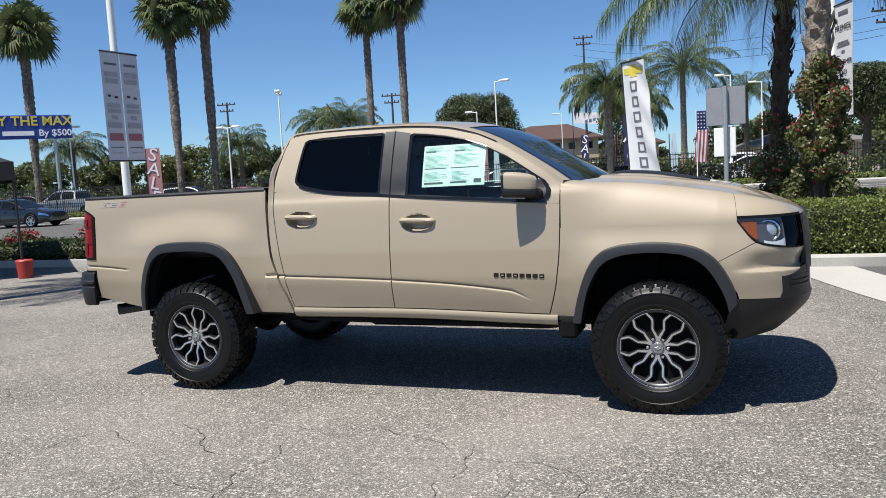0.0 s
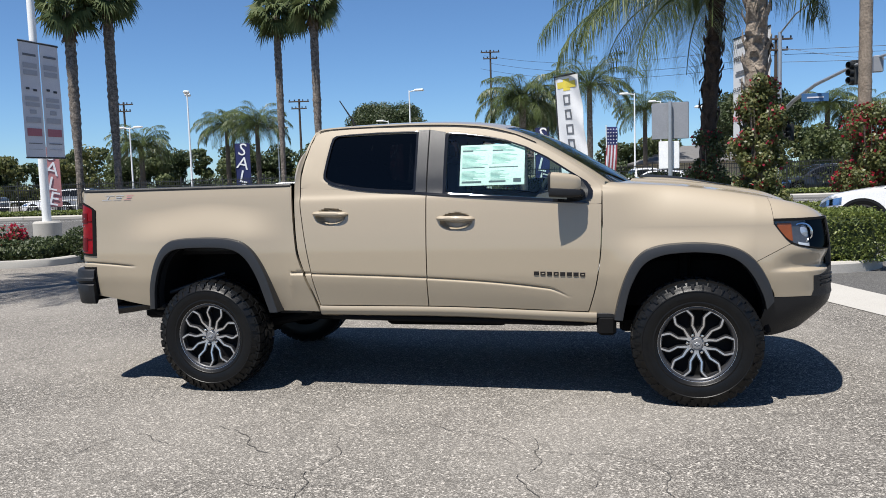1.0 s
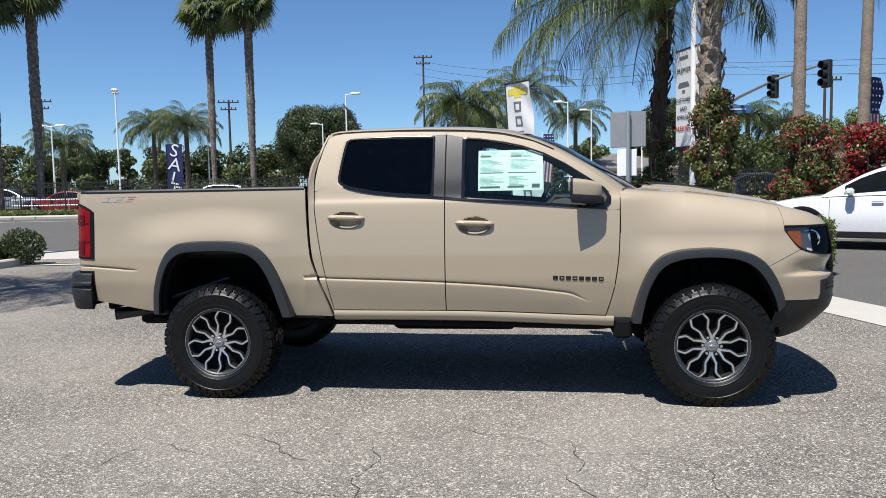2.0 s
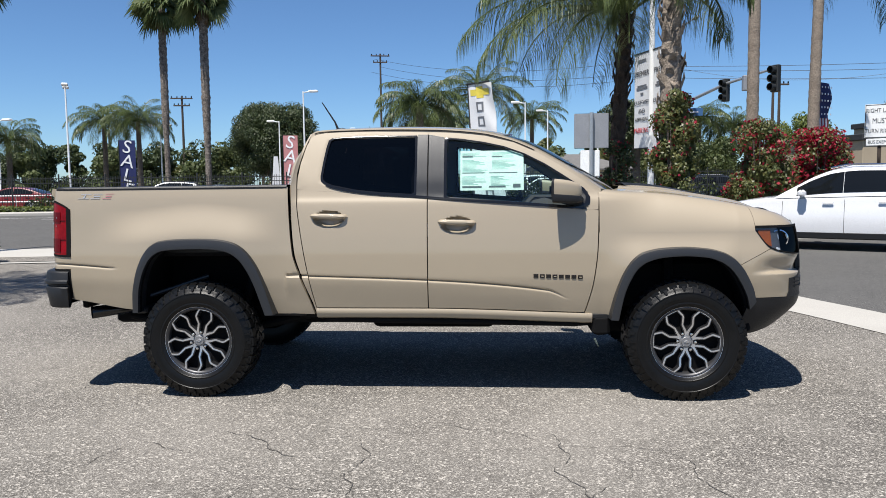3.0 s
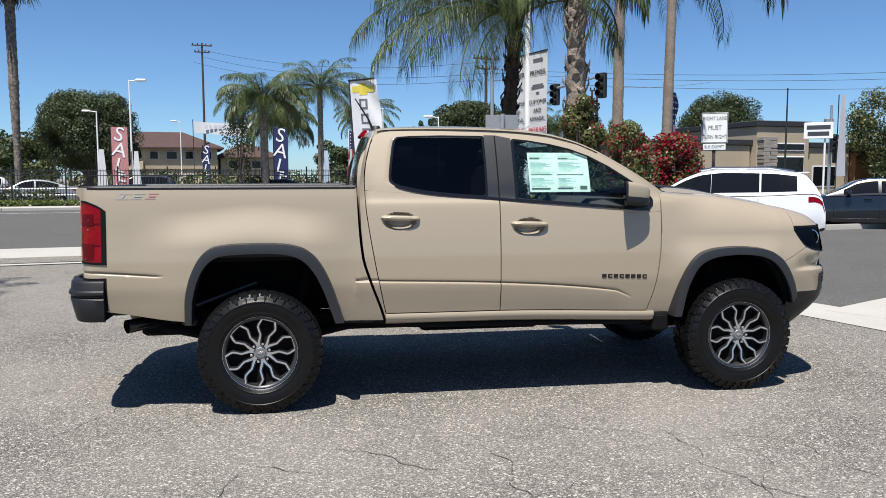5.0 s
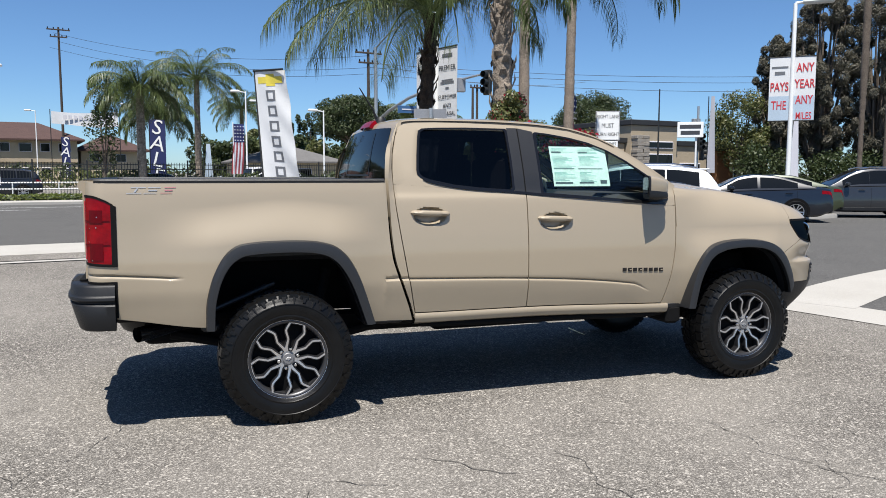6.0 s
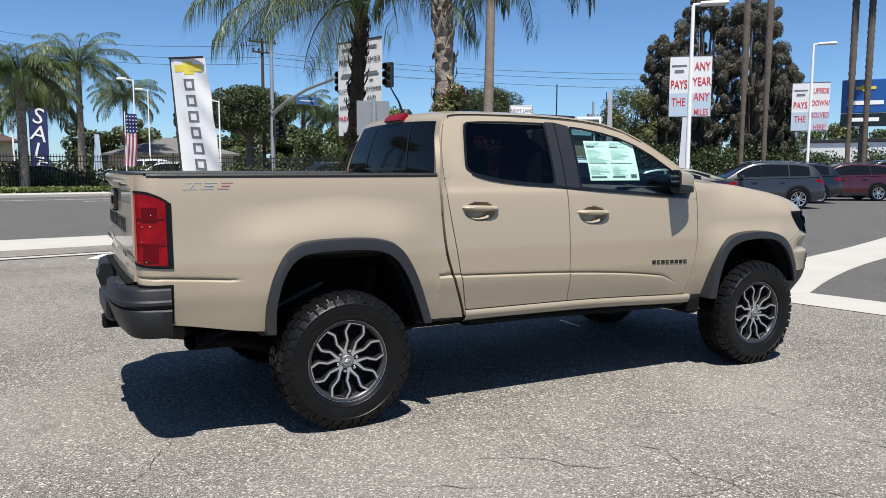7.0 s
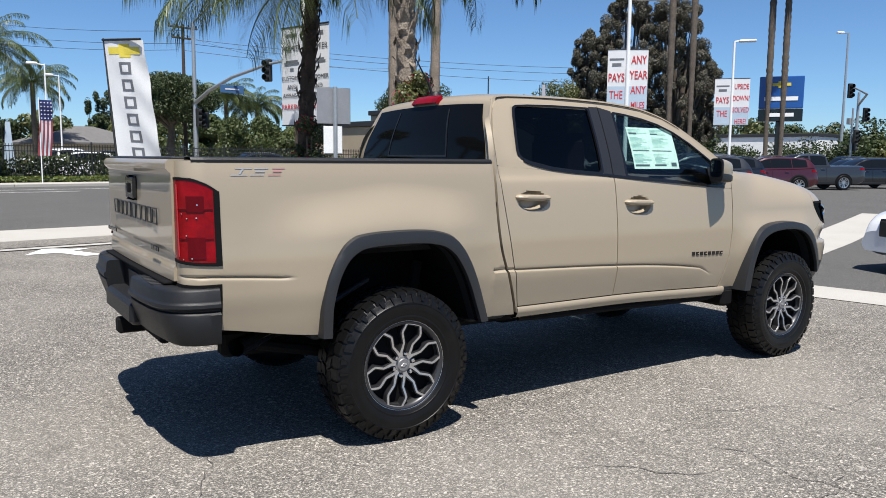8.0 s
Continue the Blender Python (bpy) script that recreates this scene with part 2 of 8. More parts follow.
# ---- building tools ----
class Shape:
    """Vertices and faces, gathered piece by piece into one mesh."""

    def __init__(self):
        self.v, self.f = [], []

    def add(self, verts, faces):
        k = len(self.v)
        self.v.extend(tuple(p) for p in verts)
        self.f.extend(tuple(i + k for i in q) for q in faces)
        return self

    def grid(self, rows, closed=False):
        """Rows of points, joined by quads; closed joins each row's end to its start."""
        n, m = len(rows), len(rows[0])
        faces = [(i * m + j, i * m + (j + 1) % m, (i + 1) * m + (j + 1) % m, (i + 1) * m + j)
                 for i in range(n - 1) for j in range(m if closed else m - 1)]
        return self.add([p for r in rows for p in r], faces)

    def box(self, c, s, bevel=0.0, turn=None):
        """A box with its edges cut back."""
        hx, hy, hz = (a / 2 for a in s)
        b = min(bevel, hx * 0.9, hy * 0.9, hz * 0.9)
        t = turn or Matrix.Identity(3)
        c = Vector(c)
        if b <= 0:
            vs = [(x, y, z) for x in (-hx, hx) for y in (-hy, hy) for z in (-hz, hz)]
            fs = [(0, 1, 3, 2), (4, 6, 7, 5), (0, 4, 5, 1), (2, 3, 7, 6), (0, 2, 6, 4), (1, 5, 7, 3)]
            return self.add([c + t @ Vector(p) for p in vs], fs)
        loop = lambda x, y: [(-x + b, -y), (x - b, -y), (x, -y + b), (x, y - b), (x - b, y), (-x + b, y), (-x, y - b), (-x, -y + b)]
        rows = [[(*p, -hz) for p in loop(hx - b, hy - b)], [(*p, -hz + b) for p in loop(hx, hy)],
                [(*p, hz - b) for p in loop(hx, hy)], [(*p, hz) for p in loop(hx - b, hy - b)]]
        k = len(self.v)
        self.grid([[c + t @ Vector(p) for p in r] for r in rows], closed=True)
        self.f.append(tuple(k + i for i in range(7, -1, -1)))
        self.f.append(tuple(k + 24 + i for i in range(8)))
        return self

    def tube(self, pts, radii, n=8, caps=True):
        pts = [Vector(p) for p in pts]
        if not hasattr(radii, "__len__"):
            radii = [radii] * len(pts)
        rows, side = [], None
        for i, p in enumerate(pts):
            d = (pts[min(i + 1, len(pts) - 1)] - pts[max(i - 1, 0)]).normalized()
            if side is None:
                side = d.orthogonal().normalized()
            side = (side - d * side.dot(d)).normalized()
            up = d.cross(side)
            rows.append([p + radii[i] * (math.cos(a) * side + math.sin(a) * up) for a in (2 * math.pi * j / n for j in range(n))])
        k = len(self.v)
        self.grid(rows, closed=True)
        if caps:
            self.f.append(tuple(k + j for j in range(n - 1, -1, -1)))
            self.f.append(tuple(k + (len(pts) - 1) * n + j for j in range(n)))
        return self

    def lathe(self, profile, n=48, axis="y", at=(0, 0, 0)):
        """Profile of (radius, height along the axis)."""
        rows = []
        for r, h in profile:
            ring = []
            for j in range(n):
                a = 2 * math.pi * j / n
                c, s = r * math.cos(a), r * math.sin(a)
                p = (c, h, s) if axis == "y" else (c, s, h) if axis == "z" else (h, c, s)
                ring.append((p[0] + at[0], p[1] + at[1], p[2] + at[2]))
            rows.append(ring)
        return self.grid(rows, closed=True)

    def fan(self, loop, centre):
        k = len(self.v)
        self.v.append(tuple(centre))
        self.v.extend(tuple(p) for p in loop)
        n = len(loop)
        self.f.extend((k, k + 1 + i, k + 1 + (i + 1) % n) for i in range(n))
        return self

    def mesh(self, name, material, sharp=35):
        me = bpy.data.meshes.new(name)
        me.from_pydata(self.v, [], self.f)
        if material:
            me.materials.append(material)
        if sharp:
            me.shade_smooth()
            me.set_sharp_from_angle(angle=radians(sharp))
        me.update()
        return me


def thing(name, label, category, group="", kind="", at=(0, 0, 0)):
    ob = new(name)
    ob.empty_display_size = 0.2
    ob.matrix_basis = Matrix.Translation(at)
    return tagged(ob, label, category, group, kind)


def part(name, shape, material, parent, label="", sharp=35, basis=None):
    """One mesh under a thing or under one of its parts; it may be given a Shape or a ready mesh."""
    me = shape.mesh(name, material, sharp) if isinstance(shape, Shape) else shape
    ob = new(name, me)
    ob.parent = parent
    ob.matrix_parent_inverse = parent.matrix_basis.inverted() if parent.parent is None else Matrix.Identity(4)
    if basis is not None:
        ob.matrix_basis = basis
    return tagged(ob, label)


def single(name, shape, material, label, category="", group="", kind="", sharp=35):
    """A thing that is one mesh."""
    return tagged(new(name, shape.mesh(name, material, sharp)), label, category, group, kind)


def lettering(text, size, material, parent, m, extrude=0.004, name="lettering", squeeze=1.0, bold=0.0):
    """Raised words in the built-in font, turned into a mesh, centred, read in the x-z plane from -y."""
    cu = bpy.data.curves.new("words", "FONT")
    cu.body, cu.size, cu.extrude, cu.align_x, cu.align_y = text, size, extrude, "CENTER", "CENTER"
    cu.resolution_u, cu.offset = 3, bold * size
    tmp = bpy.data.objects.new("words", cu)
    me = bpy.data.meshes.new_from_object(tmp)
    bpy.data.objects.remove(tmp)
    me.transform(Matrix.Rotation(radians(90), 4, "X") @ Matrix.Diagonal((squeeze, 1, 1, 1)))
    me.materials.clear()
    me.materials.append(material)
    ob = new(name, me)
    ob.parent = parent
    ob.matrix_parent_inverse = parent.matrix_basis.inverted() if parent.parent is None else Matrix.Identity(4)
    ob.matrix_basis = m
    return ob


def smooth(a, b, x):
    t = min(1.0, max(0.0, (x - a) / (b - a)))
    return t * t * (3 - 2 * t)


def knots(pairs):
    """A smooth curve through (x, y) pairs, by monotone cubic steps."""
    xs, ys = [p[0] for p in pairs], [p[1] for p in pairs]
    n = len(xs)
    d = [(ys[i + 1] - ys[i]) / (xs[i + 1] - xs[i]) for i in range(n - 1)]
    t = [d[0]] + [0 if d[i - 1] * d[i] <= 0 else 2 * d[i - 1] * d[i] / (d[i - 1] + d[i]) for i in range(1, n - 1)] + [d[-1]]

    def f(x):
        if x <= xs[0]:
            return ys[0]
        if x >= xs[-1]:
            return ys[-1]
        i = next(k for k in range(n - 1) if x <= xs[k + 1])
        h = xs[i + 1] - xs[i]
        s = (x - xs[i]) / h
        return (ys[i] * (1 + 2 * s) * (1 - s) ** 2 + t[i] * h * s * (1 - s) ** 2
                + ys[i + 1] * s * s * (3 - 2 * s) + t[i + 1] * h * s * s * (s - 1))
    return f


def spread(a, b, n):
    return [a + (b - a) * i / (n - 1) for i in range(n)]


# ---- ground ----
def ground_sheet(name, x0, x1, y0, y1, z, material, label, n=2):
    s = Shape().grid([[Vector((x, y, z)) for y in spread(y0, y1, n)] for x in spread(x0, x1, n)])
    return single(name, s, material, label, "ground", kind="structure", sharp=0)


def asphalt(name, base, pale, crack=0.0):
    """Worn asphalt: pale stones in dark binder, faint tyre-worn patches and fine relief."""
    m = bpy.data.materials.new(name)
    m.use_nodes = True
    nt = m.node_tree
    b = nt.nodes["Principled BSDF"]
    b.inputs["Roughness"].default_value = 0.95
    b.inputs["Specular IOR Level"].default_value = 0.10
    tc = nt.nodes.new("ShaderNodeTexCoord")

    def tex(kind, scale, detail=2):
        n = nt.nodes.new(kind)
        n.inputs["Scale"].default_value = scale
        if kind == "ShaderNodeTexNoise":
            n.inputs["Detail"].default_value = detail
        nt.links.new(tc.outputs["Object"], n.inputs["Vector"])
        return n

    def rng_node(src, a, b_, c, d):
        r = nt.nodes.new("ShaderNodeMapRange")
        for i, v in zip((1, 2, 3, 4), (a, b_, c, d)):
            r.inputs[i].default_value = v
        nt.links.new(src, r.inputs[0])
        return r.outputs[0]

    def mix(fac, c1, c2, mode="MIX"):
        x = nt.nodes.new("ShaderNodeMix")
        x.data_type, x.blend_type = "RGBA", mode
        for s, c in ((0, fac), (6, c1), (7, c2)):
            if isinstance(c, (tuple, float)):
                x.inputs[s].default_value = (*c, 1) if isinstance(c, tuple) else c
            else:
                nt.links.new(c, x.inputs[s])
        return x.outputs[2]

    stones = tex("ShaderNodeTexVoronoi", 185)
    chips = tex("ShaderNodeTexVoronoi", 96)
    grit = tex("ShaderNodeTexNoise", 210, 3)
    broad = tex("ShaderNodeTexNoise", 0.55, 5)
    mid = tex("ShaderNodeTexNoise", 5.5, 4)
    sep = nt.nodes.new("ShaderNodeSeparateColor")
    nt.links.new(stones.outputs["Color"], sep.inputs[0])
    stone_f = rng_node(sep.outputs[0], 0.46, 1.0, 0.0, 1.0)
    col = mix(stone_f, base, pale)
    chip = nt.nodes.new("ShaderNodeSeparateColor")
    nt.links.new(chips.outputs["Color"], chip.inputs[0])
    col = mix(rng_node(chip.outputs[0], 0.86, 0.97, 0.0, 0.85), col, tuple(min(1.0, c * 1.5) for c in pale))
    col = mix(rng_node(chip.outputs[1], 0.84, 0.95, 0.0, 0.85), col, tuple(c * 0.4 for c in base))
    col = mix(rng_node(grit.outputs[0], 0.35, 0.65, 0.0, 0.5), col, tuple(c * 0.55 for c in base))
    col = mix(rng_node(broad.outputs[0], 0.35, 0.7, 0.0, 0.35), col, tuple(c * 0.75 for c in pale))
    col = mix(rng_node(mid.outputs[0], 0.55, 0.8, 0.0, 0.4), col, tuple(c * 0.7 for c in base))
    nt.links.new(col, b.inputs["Base Color"])
    bp = nt.nodes.new("ShaderNodeBump")
    bp.inputs["Strength"].default_value, bp.inputs["Distance"].default_value = 0.9, 0.004
    nt.links.new(chips.outputs["Distance"], bp.inputs["Height"])
    nt.links.new(bp.outputs[0], b.inputs["Normal"])
    return m


LOT = asphalt("worn_lot_asphalt", (0.088, 0.082, 0.074), (0.416, 0.388, 0.347))
STREET = asphalt("street_asphalt", (0.082, 0.081, 0.079), (0.155, 0.152, 0.147))
ground_sheet("ground", -900, 900, -300, 1500, -0.004, LOT, "pale worn asphalt lot reaching to the horizon")


# ---- the pickup truck ----
# Its length runs along x; w is the distance from its middle plane y = YC, towards -y on the near side.
YC = 0.955
TRUCK = thing("pickup_truck", "sand-tan crew-cab pickup truck with black flares, parked on asphalt", "pickup truck", at=(1.55, YC, 0))
TABLE = knots([(0.40, 0.775), (0.50, 0.822), (0.58, 0.846), (0.70, 0.867), (0.82, 0.879), (0.95, 0.878), (1.05, 0.871), (1.15, 0.860),
               (1.25, 0.846), (1.31, 0.834), (1.35, 0.815), (1.45, 0.785), (1.55, 0.748), (1.65, 0.708), (1.75, 0.664), (1.84, 0.62)])
BED_TABLE = knots([(0.40, 0.775), (0.50, 0.822), (0.58, 0.845), (0.70, 0.867), (0.82, 0.881), (0.95, 0.880), (1.05, 0.872), (1.15, 0.864),
                   (1.25, 0.858), (1.35, 0.848), (1.44, 0.832)])
DOOR_CREASE = knots([(0.60, 0.823), (1.55, 0.788), (2.36, 0.718), (2.49, 0.663)])
BED_CREASE = knots([(-1.1, 0.918), (-0.60, 0.880)])
HANDLES = ((0.900, 1.215), (1.765, 1.168))


def crease(d, lip=0.008):
    """A pressed line: a narrow groove, and below it the panel stands out and falls back."""
    if d > 0.012 or d < -0.2:
        return 0.0
    return -0.014 * math.exp(-(d / 0.006) ** 2) + lip * smooth(0.0, -0.014, d) * (1 - smooth(-0.02, -0.19, d))


def side_w(x, z):
    """Half width of the body side at x, z."""
    b = smooth(0.60, 0.70, x)
    w = BED_TABLE(z) * (1 - b) + TABLE(z) * b
    w += 0.050 * smooth(-0.80, -0.36, x) * (1 - smooth(0.26, 0.64, x)) * (1 - smooth(1.03, 1.27, z - 0.05 * math.exp(-((x - 0.0) / 0.35) ** 2)))
    w += 0.050 * smooth(2.70, 2.98, x) * (1 - smooth(3.48, 3.74, x)) * (1 - smooth(0.86, 1.10, z))
    if 0.60 < x < 2.52:
        zc = DOOR_CREASE(x)
        fade = smooth(2.52, 2.30, x) if x > 2.3 else 1.0
        w += fade * crease(z - zc)
    if x < -0.56:
        zc = BED_CREASE(x)
        fade = smooth(-0.56, -0.66, x)
        w += fade * crease(z - zc, 0.002)
    for hx, hz in HANDLES:
        r = ((x - hx) / 0.105) ** 2 + ((z - hz + 0.012) / 0.055) ** 2
        if r < 1:
            w -= 0.066 * min(1.0, (1 - r) * 2.8)
    return w


NOSE = ((3.60, 0.0), (3.72, 0.012), (3.83, 0.042), (3.92, 0.095), (3.99, 0.175), (4.04, 0.30), (4.075, 0.48), (4.09, 0.68), (4.095, 0.88))
NOSE_S = [0.0]
for (xa, wa), (xb, wb) in zip(NOSE, NOSE[1:]):
    NOSE_S.append(NOSE_S[-1] + math.hypot(xb - xa, wb - wa))
NOSE_X, NOSE_W = knots([(s, q[0]) for s, q in zip(NOSE_S, NOSE)]), knots([(s, q[1]) for s, q in zip(NOSE_S, NOSE)])
NOSE_DX = knots([(0.40, -0.17), (0.44, -0.115), (0.48, -0.075), (0.55, -0.008), (0.61, 0.036), (0.66, 0.046), (0.70, 0.040), (0.85, 0.034), (1.0, 0.030), (1.10, 0.018), (1.15, 0.006)])
P_END = 3.60 + NOSE_S[-1]
REAR_X, REAR_R, LAMP_X = -0.957, 0.11, -0.92
REAR_ARC = REAR_R * math.pi / 2


def outer(p, z, off=0.0, side=1):
    """The body's outer skin: p runs along the side as x, and on round the corners to the front and the rear."""
    if p > 3.60:
        s = p - 3.60
        x, w = NOSE_X(s), side_w(3.60, z) - NOSE_W(s)
        x += NOSE_DX(z) * smooth(3.62, 3.98, x)
    elif p < REAR_X:
        s, w0 = REAR_X - p, side_w(REAR_X, z)
        if s < REAR_ARC:
            x, w = REAR_X - REAR_R * math.sin(s / REAR_R), w0 - REAR_R * (1 - math.cos(s / REAR_R))
        else:
            x, w = REAR_X - REAR_R - 0.004 * smooth(0, 0.6, s), w0 - REAR_R - (s - REAR_ARC)
    else:
        x, w = p, side_w(p, z)
    if off:
        a, b = outer(p + 0.01, z), outer(p - 0.01, z)
        tx, tw = a.x - b.x, (YC - a.y) - (YC - b.y)
        n = math.hypot(tx, tw) or 1
        x, w = x - off * tw / n, w + off * tx / n
    return Vector((x, YC - side * w, z))


def thick(shape, rows, inward=0.03):
    """Adds a returned edge round a grid of rows."""
    n, m = len(rows), len(rows[0])
    idx = [(0, j) for j in range(m)] + [(i, m - 1) for i in range(1, n)] + [(n - 1, j) for j in range(m - 2, -1, -1)] + [(i, 0) for i in range(n - 2, 0, -1)]
    ring = [rows[i][j] for i, j in idx]
    back = []
    for (i, j), p in zip(idx, ring):
        a, b = rows[min(i + 1, n - 1)][j] - rows[max(i - 1, 0)][j], rows[i][min(j + 1, m - 1)] - rows[i][max(j - 1, 0)]
        nn = a.cross(b)
        nn = nn.normalized() if nn.length > 1e-9 else Vector((0, -1, 0))
        if nn.y > 0.02 or (abs(nn.y) <= 0.02 and nn.x * (p.x - 1.5) < 0):
            nn = -nn
        back.append(p - nn * inward)
    shape.grid([ring + ring[:1], back + back[:1]])
    return shape


def patch(left, right, lo, hi, nu, nv, off=0.0, inward=0.03, ps=None, fold=None):
    """A panel of the skin between two edges p(z) and two edges z(p)."""
    fn = lambda q: q if callable(q) else (lambda _t: q)
    left, right, lo, hi = fn(left), fn(right), fn(lo), fn(hi)
    rows = []
    for u in (ps or spread(0, 1, nu)):
        row = []
        for v in (spread(0, 0.24, nv // 4) + spread(0.25, 0.29, 7) + spread(0.30, 1, nv - nv // 4) if fold else spread(0, 1, nv)):
            p = left(1.0) * (1 - u) + right(1.0) * u
            for _ in range(4):
                z = lo(p) + (hi(p) - lo(p)) * v
                if fold:
                    a, b = lo(p), hi(p)
                    zc = max(fold(p), a + 0.06 * (b - a))
                    z = float(np.interp(v, (0, 0.245, 0.295, 1), (a, zc - 0.018, zc + 0.012, b)))
                p = left(z) * (1 - u) + right(z) * u
            row.append(outer(p, z, off(p, z) if callable(off) else off))
        rows.append(row)
    s = Shape().grid(rows)
    return thick(s, rows, inward) if inward else s


MIRROR = Matrix.Translation((0, 2 * YC, 0)) @ Matrix.Diagonal((1, -1, 1, 1))


def both(name, shape, material, label="", parent=None, sharp=35):
    """A part of the near side and its mirror image on the far side."""
    a = part(name, shape, material, parent or TRUCK, label, sharp)
    part(name, a.data, None, parent or TRUCK, label, basis=MIRROR)
    return a


# outlines of wheel arches, x and z, from the rear foot over the top to the front foot
REAR_OUT = [(-0.455, 0.580), (-0.452, 0.70), (-0.428, 0.83), (-0.385, 0.94), (-0.325, 1.025), (-0.25, 1.066), (-0.12, 1.079), (0.01, 1.081), (0.14, 1.076),
            (0.26, 1.052), (0.34, 1.00), (0.405, 0.91), (0.455, 0.80), (0.495, 0.68), (0.530, 0.562)]
REAR_IN = [(-0.405, 0.580), (-0.400, 0.70), (-0.378, 0.81), (-0.345, 0.895), (-0.295, 0.962), (-0.225, 0.998), (-0.11, 1.008), (0.01, 1.010), (0.12, 1.006),
           (0.22, 0.988), (0.290, 0.945), (0.350, 0.865), (0.398, 0.765), (0.435, 0.66), (0.468, 0.562)]
FRONT_OUT = [(2.765, 0.530), (2.785, 0.63), (2.812, 0.73), (2.850, 0.83), (2.905, 0.918), (2.975, 0.970), (3.10, 0.998), (3.24, 1.005), (3.38, 0.995),
             (3.48, 0.972), (3.555, 0.930), (3.61, 0.872), (3.653, 0.80), (3.685, 0.725), (3.700, 0.655)]
FRONT_IN = [(2.822, 0.530), (2.840, 0.62), (2.862, 0.71), (2.895, 0.79), (2.942, 0.865), (3.005, 0.910), (3.11, 0.938), (3.24, 0.946), (3.37, 0.937),
            (3.455, 0.912), (3.52, 0.868), (3.57, 0.805), (3.608, 0.735), (3.636, 0.665), (3.650, 0.600)]


def arc_of(pts, n):
    s = [0.0]
    for a, b in zip(pts, pts[1:]):
        s.append(s[-1] + math.dist(a, b))
    fx, fz = knots(list(zip(s, [p[0] for p in pts]))), knots(list(zip(s, [p[1] for p in pts])))
    return [(fx(t), fz(t)) for t in spread(0, s[-1], n)]


def arch_z(pts, x):
    """Height of an arch's line at x, or None outside it."""
    for a, b in zip(pts, pts[1:]):
        if a[0] <= x <= b[0] and b[0] > a[0]:
            return a[1] + (b[1] - a[1]) * (x - a[0]) / (b[0] - a[0])
    return None


def mid_line(a, b):
    return [((p[0] * 0.6 + q[0] * 0.4), (p[1] * 0.6 + q[1] * 0.4)) for p, q in zip(arc_of(a, 60), arc_of(b, 60))]


REAR_MID, FRONT_MID = mid_line(REAR_OUT, REAR_IN), mid_line(FRONT_OUT, FRONT_IN)
for name, a, b in (("rear_flare", REAR_OUT, REAR_IN), ("front_flare", FRONT_OUT, FRONT_IN)):
    A, B = arc_of(a, 61), arc_of(b, 61)
    rows = []
    for k, w, t in ((0, 0.0, 0.0), (0.0, 0.010, 0.0), (0.10, 0.947, 1), (0.55, 0.957, 1), (0.95, 0.957, 1), (1.0, 0.950, 1), (1.0, 0.90, 1), (1.02, 0.84, 1)):
        row = []
        for (ax, az), (bx, bz) in zip(A, B):
            x, z = ax + (bx - ax) * k, az + (bz - az) * k
            if t:
                ww = min(max(w, side_w(x, z) + 0.012), 0.965) if w > 0.91 else w
                if x > 3.55:
                    ww -= 0.6 * (x - 3.55) ** 2
            else:
                ww = outer(x, z).y * -1 + YC + w
            row.append(Vector((x, YC - ww, z)))
        rows.append(row)
    both(name, Shape().grid(rows), GREY_PLASTIC, "dark grey plastic wheel-arch flare")
    loop = [(x, z) for x, z in B]
    cx, cz = (loop[0][0] + loop[-1][0]) / 2, 0.62
    grown = [(cx + (x - cx) * 1.06, z + (0.05 if z > 0.8 else 0)) for x, z in loop]
    s = Shape().grid([[Vector((x, YC - w, z)) for x, z in (loop if w > 0.8 else grown)] for w in (0.93, 0.86, 0.84, 0.36)])
    s.fan([Vector((x, YC - 0.36, z)) for x, z in grown], (cx, YC - 0.36, cz))
    both("wheel_liner", s, BLACK, "black wheel-well liner")

# bed sides
GAP = knots([(0.55, 0.790), (0.63, 0.765), (0.80, 0.702), (0.976, 0.650), (1.17, 0.632), (1.42, 0.622)])
bed_lo = lambda p: max(knots([(-0.92, 0.662), (-0.46, 0.592), (0.50, 0.560), (0.80, 0.552)])(p), arch_z(REAR_MID, p) or 0)
us = [i / 30 * 0.27 for i in range(30)] + [0.27 + 0.01 * i for i in range(6)] + [0.33 + i / 60 * 0.60 for i in range(60)] + [0.93 + 0.07 * i / 10 for i in range(11)]
cols = sorted(set(round(u, 4) for u in us + spread(0.26, 0.92, 160)))
both("bedside", patch(LAMP_X, lambda z: GAP(z) - 0.004, bed_lo, 1.42, 0, 80, ps=cols, fold=BED_CREASE), PAINT, "sand-tan bed side panel")
TAIL_IN = REAR_X - REAR_ARC - 0.045
tail_hi = knots([(TAIL_IN - 0.01, 1.347), (LAMP_X - 0.12, 1.343), (LAMP_X - 0.05, 1.322), (LAMP_X + 0.012, 1.285)])
tail_lo = knots([(TAIL_IN - 0.01, 0.972), (LAMP_X + 0.012, 0.955)])
both("bed_corner", patch(TAIL_IN, LAMP_X, lambda p: tail_hi(p) + 0.002, 1.42, 24, 12), PAINT, "sand-tan upper bed corner")
both("bed_corner", patch(TAIL_IN, LAMP_X, lambda p: 0.68, lambda p: tail_lo(p) - 0.002, 24, 40, fold=BED_CREASE), PAINT, "sand-tan lower bed corner")
lamp = both("taillight", patch(TAIL_IN + 0.006, LAMP_X + 0.004, lambda p: tail_lo(p) + 0.004, lambda p: tail_hi(p) - 0.006, 24, 30, off=0.004), RED_LENS, "red wraparound tail-light lens")
both("taillight_trim", patch(LAMP_X - 0.014, LAMP_X + 0.014, tail_lo, tail_hi, 6, 20, off=0.006), BLACK, "gloss black tail-light edge")
